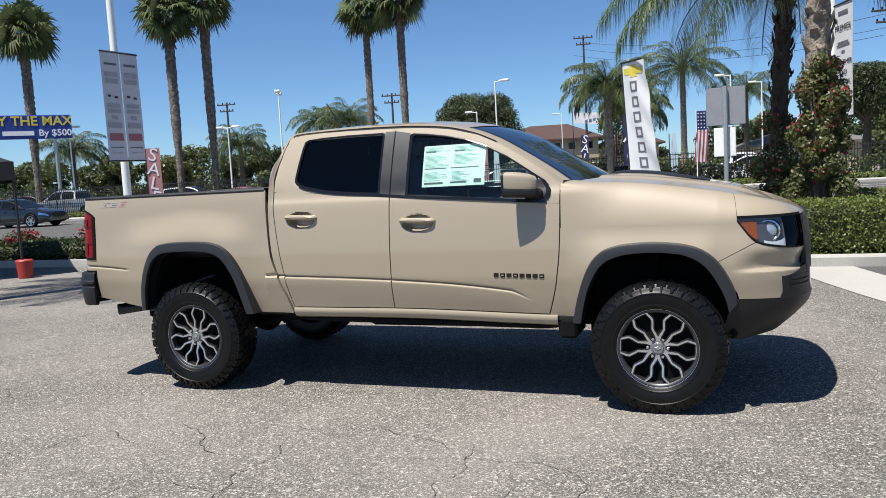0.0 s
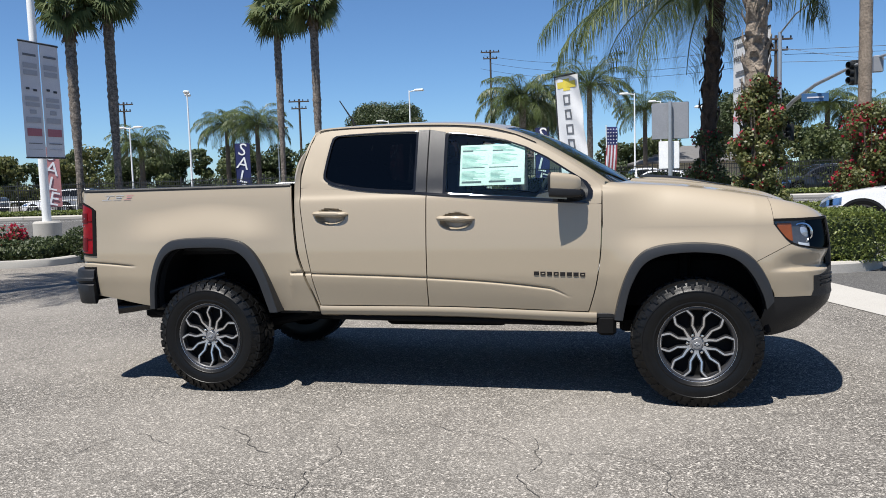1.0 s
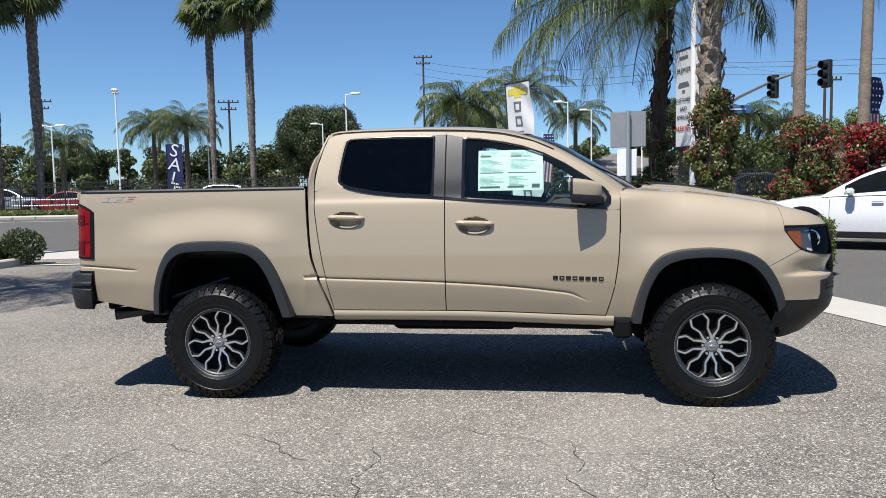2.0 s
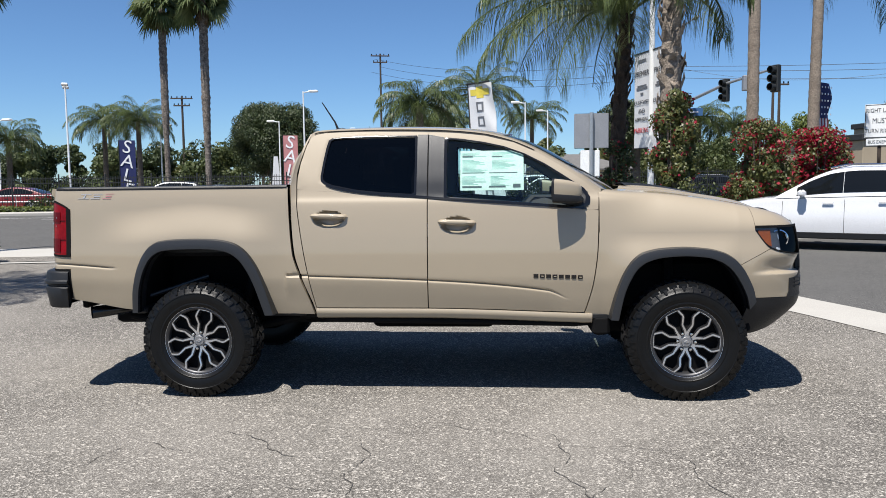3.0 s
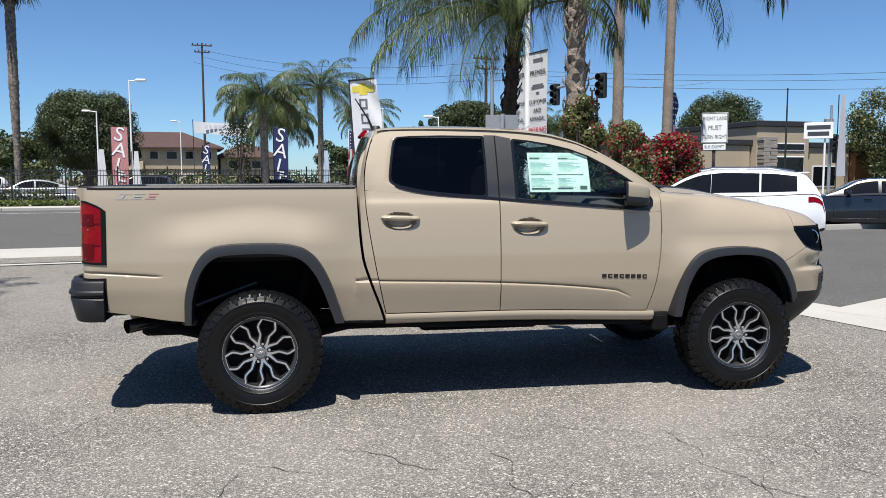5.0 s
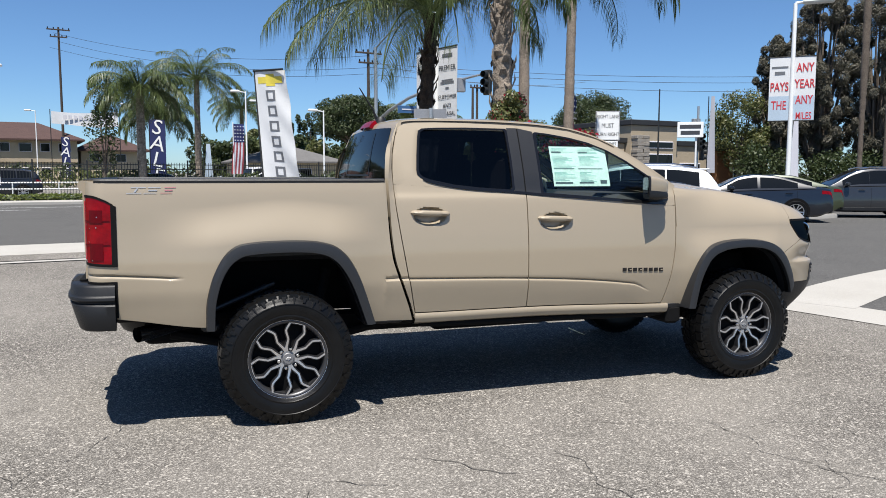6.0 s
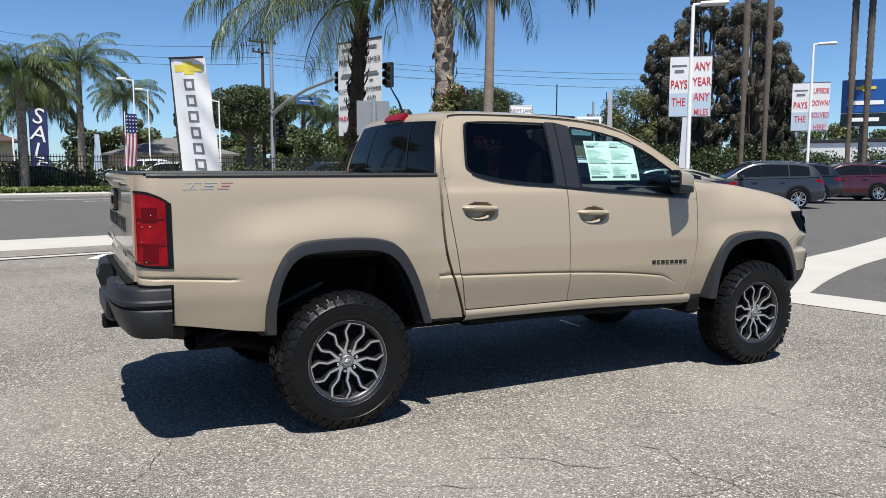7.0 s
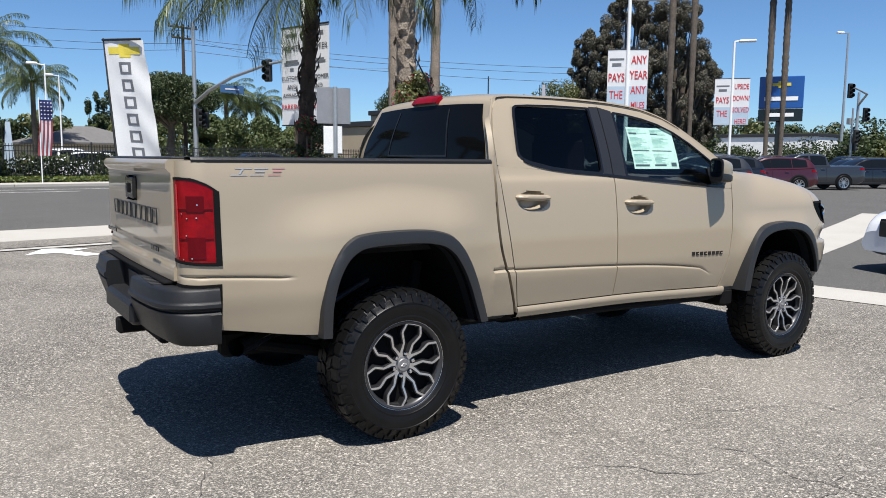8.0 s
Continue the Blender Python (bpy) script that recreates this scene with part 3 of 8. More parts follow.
both("taillight_trim", patch(TAIL_IN + 0.006, LAMP_X + 0.010, tail_lo, lambda p: tail_lo(p) + 0.014, 24, 4, off=0.006), BLACK, "gloss black tail-light edge")
both("taillight_trim", patch(TAIL_IN + 0.006, LAMP_X + 0.010, lambda p: tail_hi(p) - 0.010, tail_hi, 24, 4, off=0.006), BLACK, "gloss black tail-light edge")
both("taillight_inner", patch(TAIL_IN + 0.125, LAMP_X - 0.055, lambda p: 0.990, lambda p: 1.085, 16, 4, off=0.008, inward=0.004), DARK_RED, "dark red reversing segment")
both("taillight_inner", patch(TAIL_IN + 0.125, LAMP_X - 0.055, lambda p: 1.195, lambda p: 1.265, 16, 4, off=0.008, inward=0.004), DARK_RED, "dark red upper segment")

both("taillight_rib", patch(TAIL_IN + 0.070, TAIL_IN + 0.075, lambda p: tail_lo(p) + 0.03, lambda p: tail_hi(p) - 0.03, 3, 16, off=0.008, inward=0.003), RED_GLINT, "bright lens rib")
for zz in (1.075, 1.205):
    both("taillight_rib", patch(TAIL_IN + 0.078, LAMP_X - 0.02, lambda p: zz, lambda p: zz + 0.004, 14, 3, off=0.008, inward=0.003), DARK_RED, "dark lens rib")
# Glints on the lens, put in as tiny chrome dots.
for pp, zz in ((0.10, 1.185), (0.125, 1.165), (0.165, 1.168), (0.12, 1.09), (0.10, 0.985), (0.14, 0.99), (0.17, 1.225)):
    both("taillight_glint", patch(TAIL_IN + pp, TAIL_IN + pp + 0.005, lambda p: zz, lambda p: zz + 0.005, 2, 2, off=0.0095, inward=0.003), CHROME, "small chrome dot imitating a lens glint")

# doors
DOOR_BELT = knots([(0.60, 1.405), (1.0, 1.378), (1.5, 1.340), (1.7, 1.326), (2.2, 1.287), (2.6, 1.250), (2.72, 1.246)])
DOOR_FOOT = knots([(0.60, 0.604), (0.88, 0.600), (1.55, 0.598), (2.62, 0.566)])
REAR_EDGE = knots([(0.55, 0.818), (0.63, 0.797), (0.75, 0.772), (0.90, 0.742), (1.167, 0.698), (1.30, 0.682), (1.48, 0.676), (1.58, 0.690), (1.70, 0.722), (1.78, 0.755)])
FRONT_EDGE = knots([(0.55, 2.600), (0.60, 2.618), (0.78, 2.664), (1.0, 2.690), (1.25, 2.698), (1.42, 2.70)])
SPLIT = 1.563
both("rear_door", patch(REAR_EDGE, SPLIT, DOOR_FOOT, DOOR_BELT, 90, 84, fold=DOOR_CREASE), PAINT, "sand-tan rear door")
both("front_door", patch(SPLIT + 0.007, FRONT_EDGE, DOOR_FOOT, DOOR_BELT, 100, 84, fold=DOOR_CREASE), PAINT, "sand-tan front door")


def star(loop, centre, n):
    """A loop cut by n rays from its centre."""
    out, cx, cz = [], *centre
    m = len(loop)
    for k in range(n):
        a = 2 * math.pi * k / n
        dx, dz = math.cos(a), math.sin(a)
        best = 0
        for i in range(m):
            (x1, z1), (x2, z2) = loop[i], loop[(i + 1) % m]
            ex, ez = x2 - x1, z2 - z1
            det = ex * dz - ez * dx
            if abs(det) < 1e-12:
                continue
            t = (ex * (z1 - cz) - ez * (x1 - cx)) / -det * -1
            u = (dx * (z1 - cz) - dz * (x1 - cx)) / det * 1
            px, pz = x1 + ex * u, z1 + ez * u
            t = (px - cx) * dx + (pz - cz) * dz
            if -1e-9 <= u <= 1 + 1e-9 and t > best:
                best = t
        out.append((cx + dx * best, cz + dz * best))
    return out


WIN_R = [(0.842, 1.462), (0.862, 1.442), (0.91, 1.424), (1.076, 1.390), (1.25, 1.371), (1.472, 1.356), (1.488, 1.368), (1.490, 1.55), (1.488, 1.745), (1.478, 1.760),
         (1.2, 1.762), (1.0, 1.757), (0.905, 1.750), (0.880, 1.735), (0.868, 1.69), (0.850, 1.58), (0.839, 1.49)]
OUT_R = [(0.676, 1.40), (1.0, 1.379), (1.5, 1.341), (SPLIT, 1.337), (SPLIT, 1.5), (SPLIT, 1.70), (SPLIT, 1.781), (1.4, 1.790), (1.2, 1.795), (1.0, 1.795), (0.85, 1.79),
         (0.785, 1.780), (0.752, 1.758), (0.722, 1.70), (0.690, 1.58), (0.677, 1.48)]
WIN_F = [(1.682, 1.338), (2.2, 1.298), (2.50, 1.272), (2.60, 1.268), (2.632, 1.290), (2.636, 1.335), (2.60, 1.392), (2.456, 1.487), (2.35, 1.556), (2.216, 1.626),
         (2.08, 1.676), (1.951, 1.706), (1.80, 1.730), (1.70, 1.740), (1.684, 1.728), (1.680, 1.5)]
OUT_F = [(SPLIT + 0.007, 1.336), (1.7, 1.327), (2.2, 1.288), (2.6, 1.251), (2.697, 1.247), (2.700, 1.33), (2.688, 1.365), (2.60, 1.443), (2.44, 1.553), (2.30, 1.636), (2.15, 1.704),
         (1.95, 1.754), (1.75, 1.775), (SPLIT + 0.007, 1.781)]
for loop_w, loop_o, mid, pane, nm in ((WIN_R, OUT_R, (1.15, 1.58), PRIVACY, "rear"), (WIN_F, OUT_F, (2.08, 1.48), GLASS, "front")):
    a, b = star(loop_o, mid, 300), star(loop_w, mid, 300)
    rows = []
    for k, d in ((0, -0.02), (0, 0.0), (0.25, 0.0), (0.5, 0), (0.75, 0), (0.93, 0.0), (1.0, -0.004), (1.0, -0.03)):
        rows.append([Vector((p[0] + (q[0] - p[0]) * k, YC - side_w(p[0] + (q[0] - p[0]) * k, p[1] + (q[1] - p[1]) * k) - d, p[1] + (q[1] - p[1]) * k)) for p, q in zip(a, b)])
    both(nm + "_window_surround", Shape().grid(rows, closed=True), PAINT, "sand-tan upper door")
    rows = []
    for k, d in ((1.02, 0.003), (1.0, 0.005), (0.965, 0.004), (0.96, -0.008)):
        rows.append([Vector((mid[0] + (q[0] - mid[0]) * k, YC - side_w(mid[0] + (q[0] - mid[0]) * k, mid[1] + (q[1] - mid[1]) * k) - d, mid[1] + (q[1] - mid[1]) * k)) for q in b])
    both(nm + "_window_seal", Shape().grid(rows, closed=True), GLOSS_BLACK, "black rubber window seal")
    rows = []
    for k in (0.985, 0.8, 0.6, 0.4, 0.2, 0.02):
        rows.append([Vector((mid[0] + (q[0] - mid[0]) * k, YC - side_w(mid[0] + (q[0] - mid[0]) * k, mid[1] + (q[1] - mid[1]) * k) + 0.008, mid[1] + (q[1] - mid[1]) * k)) for q in b])
    both(nm + "_window", Shape().grid(rows, closed=True).fan(rows[-1], (mid[0], YC - side_w(*mid) + 0.008, mid[1])), pane, "tinted side window").visible_shadow = False
both("pillar_trim", patch(1.492, SPLIT - 0.001, lambda p: DOOR_BELT(p) + 0.006, 1.768, 8, 24, off=0.004, inward=0.006), GREY_PLASTIC, "satin dark grey pillar trim")
both("pillar_trim", patch(SPLIT + 0.008, 1.676, lambda p: DOOR_BELT(p) + 0.006, lambda p: 1.768 - 0.2 * (p - 1.57), 8, 24, off=0.004, inward=0.006), GREY_PLASTIC, "satin dark grey pillar trim")
both("pillar_gap", patch(SPLIT - 0.004, SPLIT + 0.010, lambda p: DOOR_BELT(p) + 0.008, 1.766, 3, 24, off=0.0025, inward=0.004), BLACK, "black door gap")
WIN_FOOT = knots([(0.86, 1.447), (0.91, 1.424), (1.076, 1.390), (1.25, 1.371), (1.47, 1.356), (1.69, 1.337), (2.2, 1.298), (2.6, 1.268)])
both("belt_trim", patch(0.87, 2.62, lambda p: WIN_FOOT(p) - 0.014, lambda p: WIN_FOOT(p) + 0.001, 60, 4, off=0.007, inward=0.01), GLOSS_BLACK, "black belt-line moulding")
both("mirror_sail", patch(lambda z: 2.485 + 0.0 * z, lambda z: 2.632, lambda p: DOOR_BELT(p) + 0.022, lambda p: min(1.47 - 0.62 * (p - 2.485), 1.395 - 0.9 * max(0, p - 2.60)), 10, 12, off=0.0035, inward=0.006), BLACK_PLASTIC, "black mirror mounting panel")

# door handles
for hx, hz in HANDLES:
    rows = []
    for t in spread(-1, 1, 25):
        x, z = hx + 0.128 * t, hz + 0.006 - 0.004 * t
        h, d = 0.0165 * (1 - abs(t) ** 8) ** 0.5 + 0.001, 0.036 * (1 - t ** 4) ** 0.5 + 0.004
        w = side_w(hx - 0.14, z)
        inn = -0.030 + 0.045 * smooth(0.62, 0.40, abs(t))
        rows.append([Vector((x, YC - w - inn - (d - inn) * (0.5 + 0.5 * math.cos(a)), z + h * math.sin(a))) for a in (2 * math.pi * j / 12 for j in range(12))])
    h = both("door_handle", Shape().grid(rows, closed=True), PAINT, "sand-tan pull handle")

# cab corner, sill, fender
both("cab_corner", patch(lambda z: knots([(0.55, 0.803), (0.63, 0.779), (0.80, 0.716), (0.976, 0.664), (1.17, 0.646), (1.40, 0.640), (1.55, 0.658), (1.69, 0.699), (1.79, 0.745)])(z),
                         lambda z: REAR_EDGE(z) - 0.006, 0.56, 1.785, 8, 90), PAINT, "sand-tan rear cab corner")
SILL_TOP = lambda p: DOOR_FOOT(p) - 0.007
rows = []
for p in spread(0.80, 2.66, 70):
    row = []
    for k, (dz, dw) in enumerate(((0.0, -0.03), (0.0, 0.0), (-0.012, 0.006), (-0.035, 0.004), (-0.06, -0.012), (-0.075, -0.05), (-0.078, -0.2))):
        z = SILL_TOP(p) + dz
        row.append(Vector((p, YC - side_w(p, 0.60) - dw, z)))
    rows.append(row)
both("rocker_sill", Shape().grid(rows), PAINT, "sand-tan rocker sill")
fend_lo = lambda p: (arch_z(FRONT_MID, p) or 0.52) if p < 3.675 else 0.70 + 0 * p
SEAM = knots([(3.60, 0.885), (3.80, 0.995)])
HEAD_LO = knots([(3.695, 1.120), (3.715, 1.085), (3.785, 0.992), (3.86, 0.965), (4.00, 0.945), (4.14, 0.940)])


def fender_lo(p):
    z = arch_z(FRONT_MID, p)
    if p < 2.80:
        return max(0.535, z or 0.0)
    return max(z or 0.0, SEAM(p) if p > 3.60 else 0.0)


both("front_fender", patch(lambda z: FRONT_EDGE(z) + 0.007, 3.785, fender_lo, lambda p: 1.10 if p < 3.70 else max(HEAD_LO(p) - 0.004, SEAM(p) + 0.002), 0, 60,
                           ps=sorted(set([round(u, 4) for u in spread(0, 1, 150)]))), PAINT, "sand-tan front fender")
Z_TOP = knots([(2.66, 1.400), (2.72, 1.388), (2.88, 1.368), (3.16, 1.345), (3.46, 1.302), (3.68, 1.262), (3.84, 1.225), (3.93, 1.190), (4.0, 1.15)])


def shoulder(p, t):
    """From the side's top edge over the shoulder to the hood's rim, t from 0 to 1."""
    a = outer(p, 1.10)
    b = outer(p, 1.10, off=-0.165)
    zt = Z_TOP(b.x)
    lead = (a - outer(p, 1.085)).normalized() * 1.30 * (zt - 1.10)
    flat = Vector((b.x - a.x, b.y - a.y, 0)).normalized() * 0.165 * 1.35
    b = Vector((b.x, b.y, zt))
    h = (2 * t ** 3 - 3 * t * t + 1, t ** 3 - 2 * t * t + t, 3 * t * t - 2 * t ** 3, t ** 3 - t * t)
    q = a * h[0] + lead * h[1] + b * h[2] + flat * h[3]
    # beside the door the side runs on upright to the pillar foot
    k = (1 - smooth(2.70, 3.10, p)) * (1 - smooth(0.72, 1.0, t))
    q.y += (YC - side_w(2.70, q.z) - q.y) * k
    return q


rows = [[shoulder(p, t) for t in spread(0, 1, 24)] for p in spread(2.705, 3.70, 70)]
both("fender_top", thick(Shape().grid(rows), rows, 0.02), PAINT, "sand-tan fender shoulder")
rows = [[shoulder(p, t) for t in spread(0.13, 1, 22)] for p in spread(3.702, P_END, 60)]
both("hood_lip", Shape().grid(rows), PAINT, "sand-tan hood front edge")
rim = [shoulder(p, 1) for p in spread(2.80, P_END, 140)]
rows = []
for u in spread(0, 1, 60):
    row = []
    for v in spread(0, 1, 40):
        i = int(round(v * 0))
        w_side = YC - rim[0].y
        w = (1 - v) * 0.0 + v * w_side * 0.999
        x_front = np.interp(w, [YC - q.y for q in reversed(rim)], [q.x for q in reversed(rim)])
        x_back = 2.80 + 0.14 * (1 - v * v)
        x = x_back + (x_front - x_back) * u
        z_f = Z_TOP(x)
        edge = np.interp(x, [q.x for q in rim if q.x < 3.95], [YC - q.y for q in rim if q.x < 3.95])
        c = max(0.0, 1 - (w / max(edge, 0.05)) ** 2)
        z = z_f + 0.030 * c * smooth(1.0, 0.75, u) + 0.012 * (1 - smooth(0.40, 0.47, w)) * smooth(1.0, 0.8, u)
        row.append(Vector((x, YC - w, z)))
    rows.append(row)
both("hood", Shape().grid(rows), PAINT, "sand-tan hood")
rows = []
for u in spread(0, 1, 30):
    x = 2.93 + u * 0.72
    half = 0.34 - 0.05 * u
    h = 0.016 * smooth(0.0, 0.10, u) * (1 - smooth(0.3, 1.0, u)) + 0.004
    rows.append([Vector((x, YC + half * k, Z_TOP(x) + 0.032 + h * (1 - abs(k) ** 6))) for k in spread(-1, 1, 21)])
part("hood_scoop", Shape().grid(rows), PAINT, TRUCK, "raised sand-tan hood bulge")
rows = []
for u in spread(0, 1, 24):
    x = 2.95 + u * 0.60
    half = 0.29 - 0.05 * u
    h = 0.016 * smooth(-0.1, 0.10, u) * (1 - smooth(0.3, 1.0, u)) + 0.004
    rows.append([Vector((x, YC + half * k, Z_TOP(x) + 0.043 + h * (1 - abs(k) ** 6))) for k in spread(-1, 1, 15)])
part("hood_insert", Shape().grid(rows), BLACK_PLASTIC, TRUCK, "matt black hood insert")

# front end
both("headlight", patch(3.70, 4.13, lambda p: HEAD_LO(p), lambda p: 1.134, 40, 14, off=-0.012, inward=0.02), LAMP_BODY, "dark silver headlight housing")
both("headlight_lens", patch(3.70, 4.13, lambda p: HEAD_LO(p) + 0.002, lambda p: 1.132, 40, 14, off=0.003, inward=0.0), CLEAR, "clear headlight lens")
both("headlight_marker", patch(3.722, 3.800, lambda p: HEAD_LO(p) + 0.014, lambda p: 1.108, 12, 6, off=-0.006, inward=0.004), AMBER, "amber side marker")
c = outer(3.865, 1.045)
pj = both("headlight_projector", Shape().lathe([(0.050, 0.006), (0.055, -0.004), (0.062, -0.002), (0.067, 0.012), (0.069, 0.03)], 28, "y", (c.x - 0.010, c.y + 0.010, c.z)), CHROME, "round chrome projector ring")
both("headlight_bulb", Shape().lathe([(0.0, -0.004), (0.026, 0.0), (0.043, 0.008), (0.050, 0.016)], 24, "y", (c.x - 0.010, c.y + 0.010, c.z)), PROJECTOR, "pale blue projector glass")
both("headlight_reflector", patch(3.945, 4.13, lambda p: HEAD_LO(p) + 0.045, lambda p: 1.09, 40, 6, off=-0.007, inward=0.004), REFLECTOR, "silver reflector panel")
both("headlight_strip", patch(3.83, 4.12, lambda p: HEAD_LO(p) + 0.008, lambda p: HEAD_LO(p) + 0.022 + 0.050 * smooth(3.86, 4.02, p), 44, 3, off=-0.004, inward=0.004), WHITE_LENS, "pale lower light strip")
both("headlight_trim", patch(3.70, 4.13, lambda p: 1.121, lambda p: 1.136, 40, 3, off=0.005, inward=0.006), BLACK, "black upper headlight edge")
both("headlight_trim", patch(3.70, 4.13, HEAD_LO, lambda p: HEAD_LO(p) + 0.007, 40, 3, off=0.005, inward=0.006), BLACK, "black lower headlight edge")
COVER_LO = lambda p: 0.668
both("front_bumper_cover", patch(lambda z: 3.700 - 0.125 * smooth(0.67, 0.90, z), P_END, COVER_LO, lambda p: SEAM(p) - 0.004 if p < 3.785 else HEAD_LO(p) - 0.004, 70, 56,
                                 off=lambda p, z: -0.034 * smooth(3.66, 3.84, p) * smooth(0.818, 0.842, z) * (1 - smooth(0.85, 0.955, z)) or 1e-6), PAINT, "sand-tan bumper cover")
both("grille", patch(4.16, P_END, lambda p: 0.80, lambda p: 1.125, 24, 12, off=0.006), BLACK_PLASTIC, "black grille")
both("bumper_inlet", patch(lambda z: 3.915 - 0.02 * smooth(0.70, 0.67, z), 4.24, lambda p: 0.665, lambda p: 0.790 + 0.045 * smooth(3.93, 4.15, p), 16, 8, off=0.004, inward=0.02), BLACK_PLASTIC, "black bumper corner inlet")
for zz in (0.722, 0.748, 0.774):
    both("inlet_slat", patch(3.965, 4.20, lambda p: zz, lambda p: zz + 0.012, 12, 3, off=0.010, inward=0.008), BLACK_PLASTIC, "black inlet slat")
both("lower_bumper", patch(lambda z: 3.66 - 0.04 * smooth(0.66, 0.45, z), P_END, lambda p: 0.420 + 0.02 * smooth(3.7, 4.1, p), lambda p: 0.664, 60, 20), BLACK_PLASTIC, "black lower front bumper")
part("skid_plate", Shape().box((3.58, YC, 0.48), (0.5, 1.1, 0.05), 0.02), BLACK, TRUCK, "black skid plate")

# cab top: side edge and middle line from the rear sill over the roof and down the windscreen
EDGE = [(0.640, 1.20), (0.642, 1.40), (0.662, 1.55), (0.702, 1.69), (0.740, 1.775), (0.80, 1.807), (1.0, 1.816), (1.3, 1.818), (1.6, 1.811), (1.9, 1.786), (2.10, 1.740),
        (2.25, 1.680), (2.44, 1.574), (2.62, 1.458), (2.71, 1.392), (2.80, 1.325)]
MID = [(0.62, 1.20), (0.624, 1.40), (0.642, 1.55), (0.680, 1.70), (0.72, 1.795), (0.80, 1.830), (1.0, 1.850), (1.3, 1.855), (1.6, 1.850), (1.95, 1.823), (2.20, 1.765),
       (2.38, 1.695), (2.58, 1.580), (2.79, 1.455), (2.91, 1.375), (2.97, 1.33)]
E_X, E_Z = knots([(i, q[0]) for i, q in enumerate(EDGE)]), knots([(i, q[1]) for i, q in enumerate(EDGE)])
M_X, M_Z = knots([(i, q[0]) for i, q in enumerate(MID)]), knots([(i, q[1]) for i, q in enumerate(MID)])


def cab_top(s, t, off=0.0):
    """t: 0 at the roof's side edge, 1 at its middle."""
    w0 = side_w(E_X(s), E_Z(s))
    k = 1 - (1 - t) ** 2.4
    q = Vector((E_X(s) + (M_X(s) - E_X(s)) * (1 - (1 - t) ** 2), YC - w0 * (1 - t), E_Z(s) + (M_Z(s) - E_Z(s)) * k))
    if off:
        a, b = cab_top(min(s + 0.05, 14.9), t), cab_top(s, min(t + 0.02, 1.0))
        a0, b0 = cab_top(max(s - 0.05, 0), t), cab_top(s, max(t - 0.02, 0))
        n = (a - a0).cross(b - b0)
        n.normalize()
        if n.z < 0 or (s < 4 and n.x > 0):
            n = -n
        q = q + n * off
    return q


def edge_under(s, d):
    x, z = E_X(s), E_Z(s) - d
    return Vector((x, YC - side_w(x, z) + 0.006, z))


TS = [0, 0.01, 0.02, 0.035, 0.055, 0.08, 0.12, 0.18, 0.26, 0.36, 0.48, 0.6, 0.72, 0.84, 0.93, 1.0]
rows = [[edge_under(s, 0.07), edge_under(s, 0.03)] + [cab_top(s, t) for t in TS] for s in spread(3.9, 9.75, 70)]
both("roof", Shape().grid(rows), PAINT, "sand-tan roof panel", sharp=50)
rows = [[edge_under(s, d) + Vector((0, -0.0085, 0)) for d in (0.010, 0.017)] for s in spread(4.6, 11.2, 70)]
both("roof_gap", Shape().grid(rows), BLACK, "dark shut line under the roof edge")
rows = [[cab_top(s, t) for t in TS] for s in spread(0, 3.9, 40)]
both("cab_back", Shape().grid(rows), PAINT, "sand-tan rear cab wall", sharp=50)
rows = [[edge_under(s, 0.07), edge_under(s, 0.03)] + [cab_top(s, t) for t in (0, 0.01, 0.02, 0.035, 0.055, 0.08, 0.10)] for s in spread(9.75, 14.1, 50)]
both("windscreen_pillar", Shape().grid(rows), PAINT, "sand-tan windscreen pillar", sharp=50)
rows = [[cab_top(s, t, 0.003) for t in (0.085, 0.10, 0.115)] for s in spread(9.75, 14.1, 40)]
both("windscreen_seal", Shape().grid(rows), GLOSS_BLACK, "black windscreen edge")
rows = [[cab_top(s, t, -0.004) for t in spread(0.10, 1.0, 20)] for s in spread(9.75, 14.6, 40)]
both("windscreen", Shape().grid(rows), SCREEN_GLASS, "raked tinted windscreen").visible_shadow = False
rows = [[cab_top(s, t, 0.002) for t in spread(0.14, 1.0, 16)] for s in spread(14.1, 15, 8)]
both("cowl", Shape().grid(rows), BLACK_PLASTIC, "black windscreen cowl")
# rear window: dark pane with a sliding middle light
rows = [[cab_top(s, t, 0.004) for t in spread(0.085, 1.0, 20)] for s in spread(1.12, 3.62, 20)]
both("rear_window", Shape().grid(rows), REAR_GLASS, "dark tinted rear window")
rows = [[cab_top(s, t, 0.007) for t in (0.555, 0.575)] for s in spread(1.35, 3.35, 12)]
both("rear_window_rail", Shape().grid(rows), BLACK_PLASTIC, "black slider rail")
rows = [[cab_top(s, t, 0.007) for t in spread(0.555, 1, 8)] for s in (1.30, 1.37)]
both("rear_window_rail", Shape().grid(rows), GREY_PLASTIC, "grey slider rail")
rows = [[cab_top(s, t, k) for t, k in ((0.775, 0.002), (0.78, 0.026), (0.9, 0.028), (1.0, 0.029))] for s in spread(3.70, 4.35, 6)]
both("high_brake_light", Shape().grid(rows), RED_LENS, "red high-mounted brake light")
part("antenna", Shape().tube([(0.80, 1.02, 1.83), (0.765, 1.02, 1.92), (0.665, 1.02, 2.075)], [0.012, 0.007, 0.004], 8), BLACK_PLASTIC, TRUCK, "short black roof antenna")
part("antenna_base", Shape().lathe([(0.0, 0.035), (0.025, 0.032), (0.04, 0.01), (0.045, -0.02)], 16, "z", (0.82, 1.02, 1.84)), BLACK_PLASTIC, TRUCK, "black antenna foot")

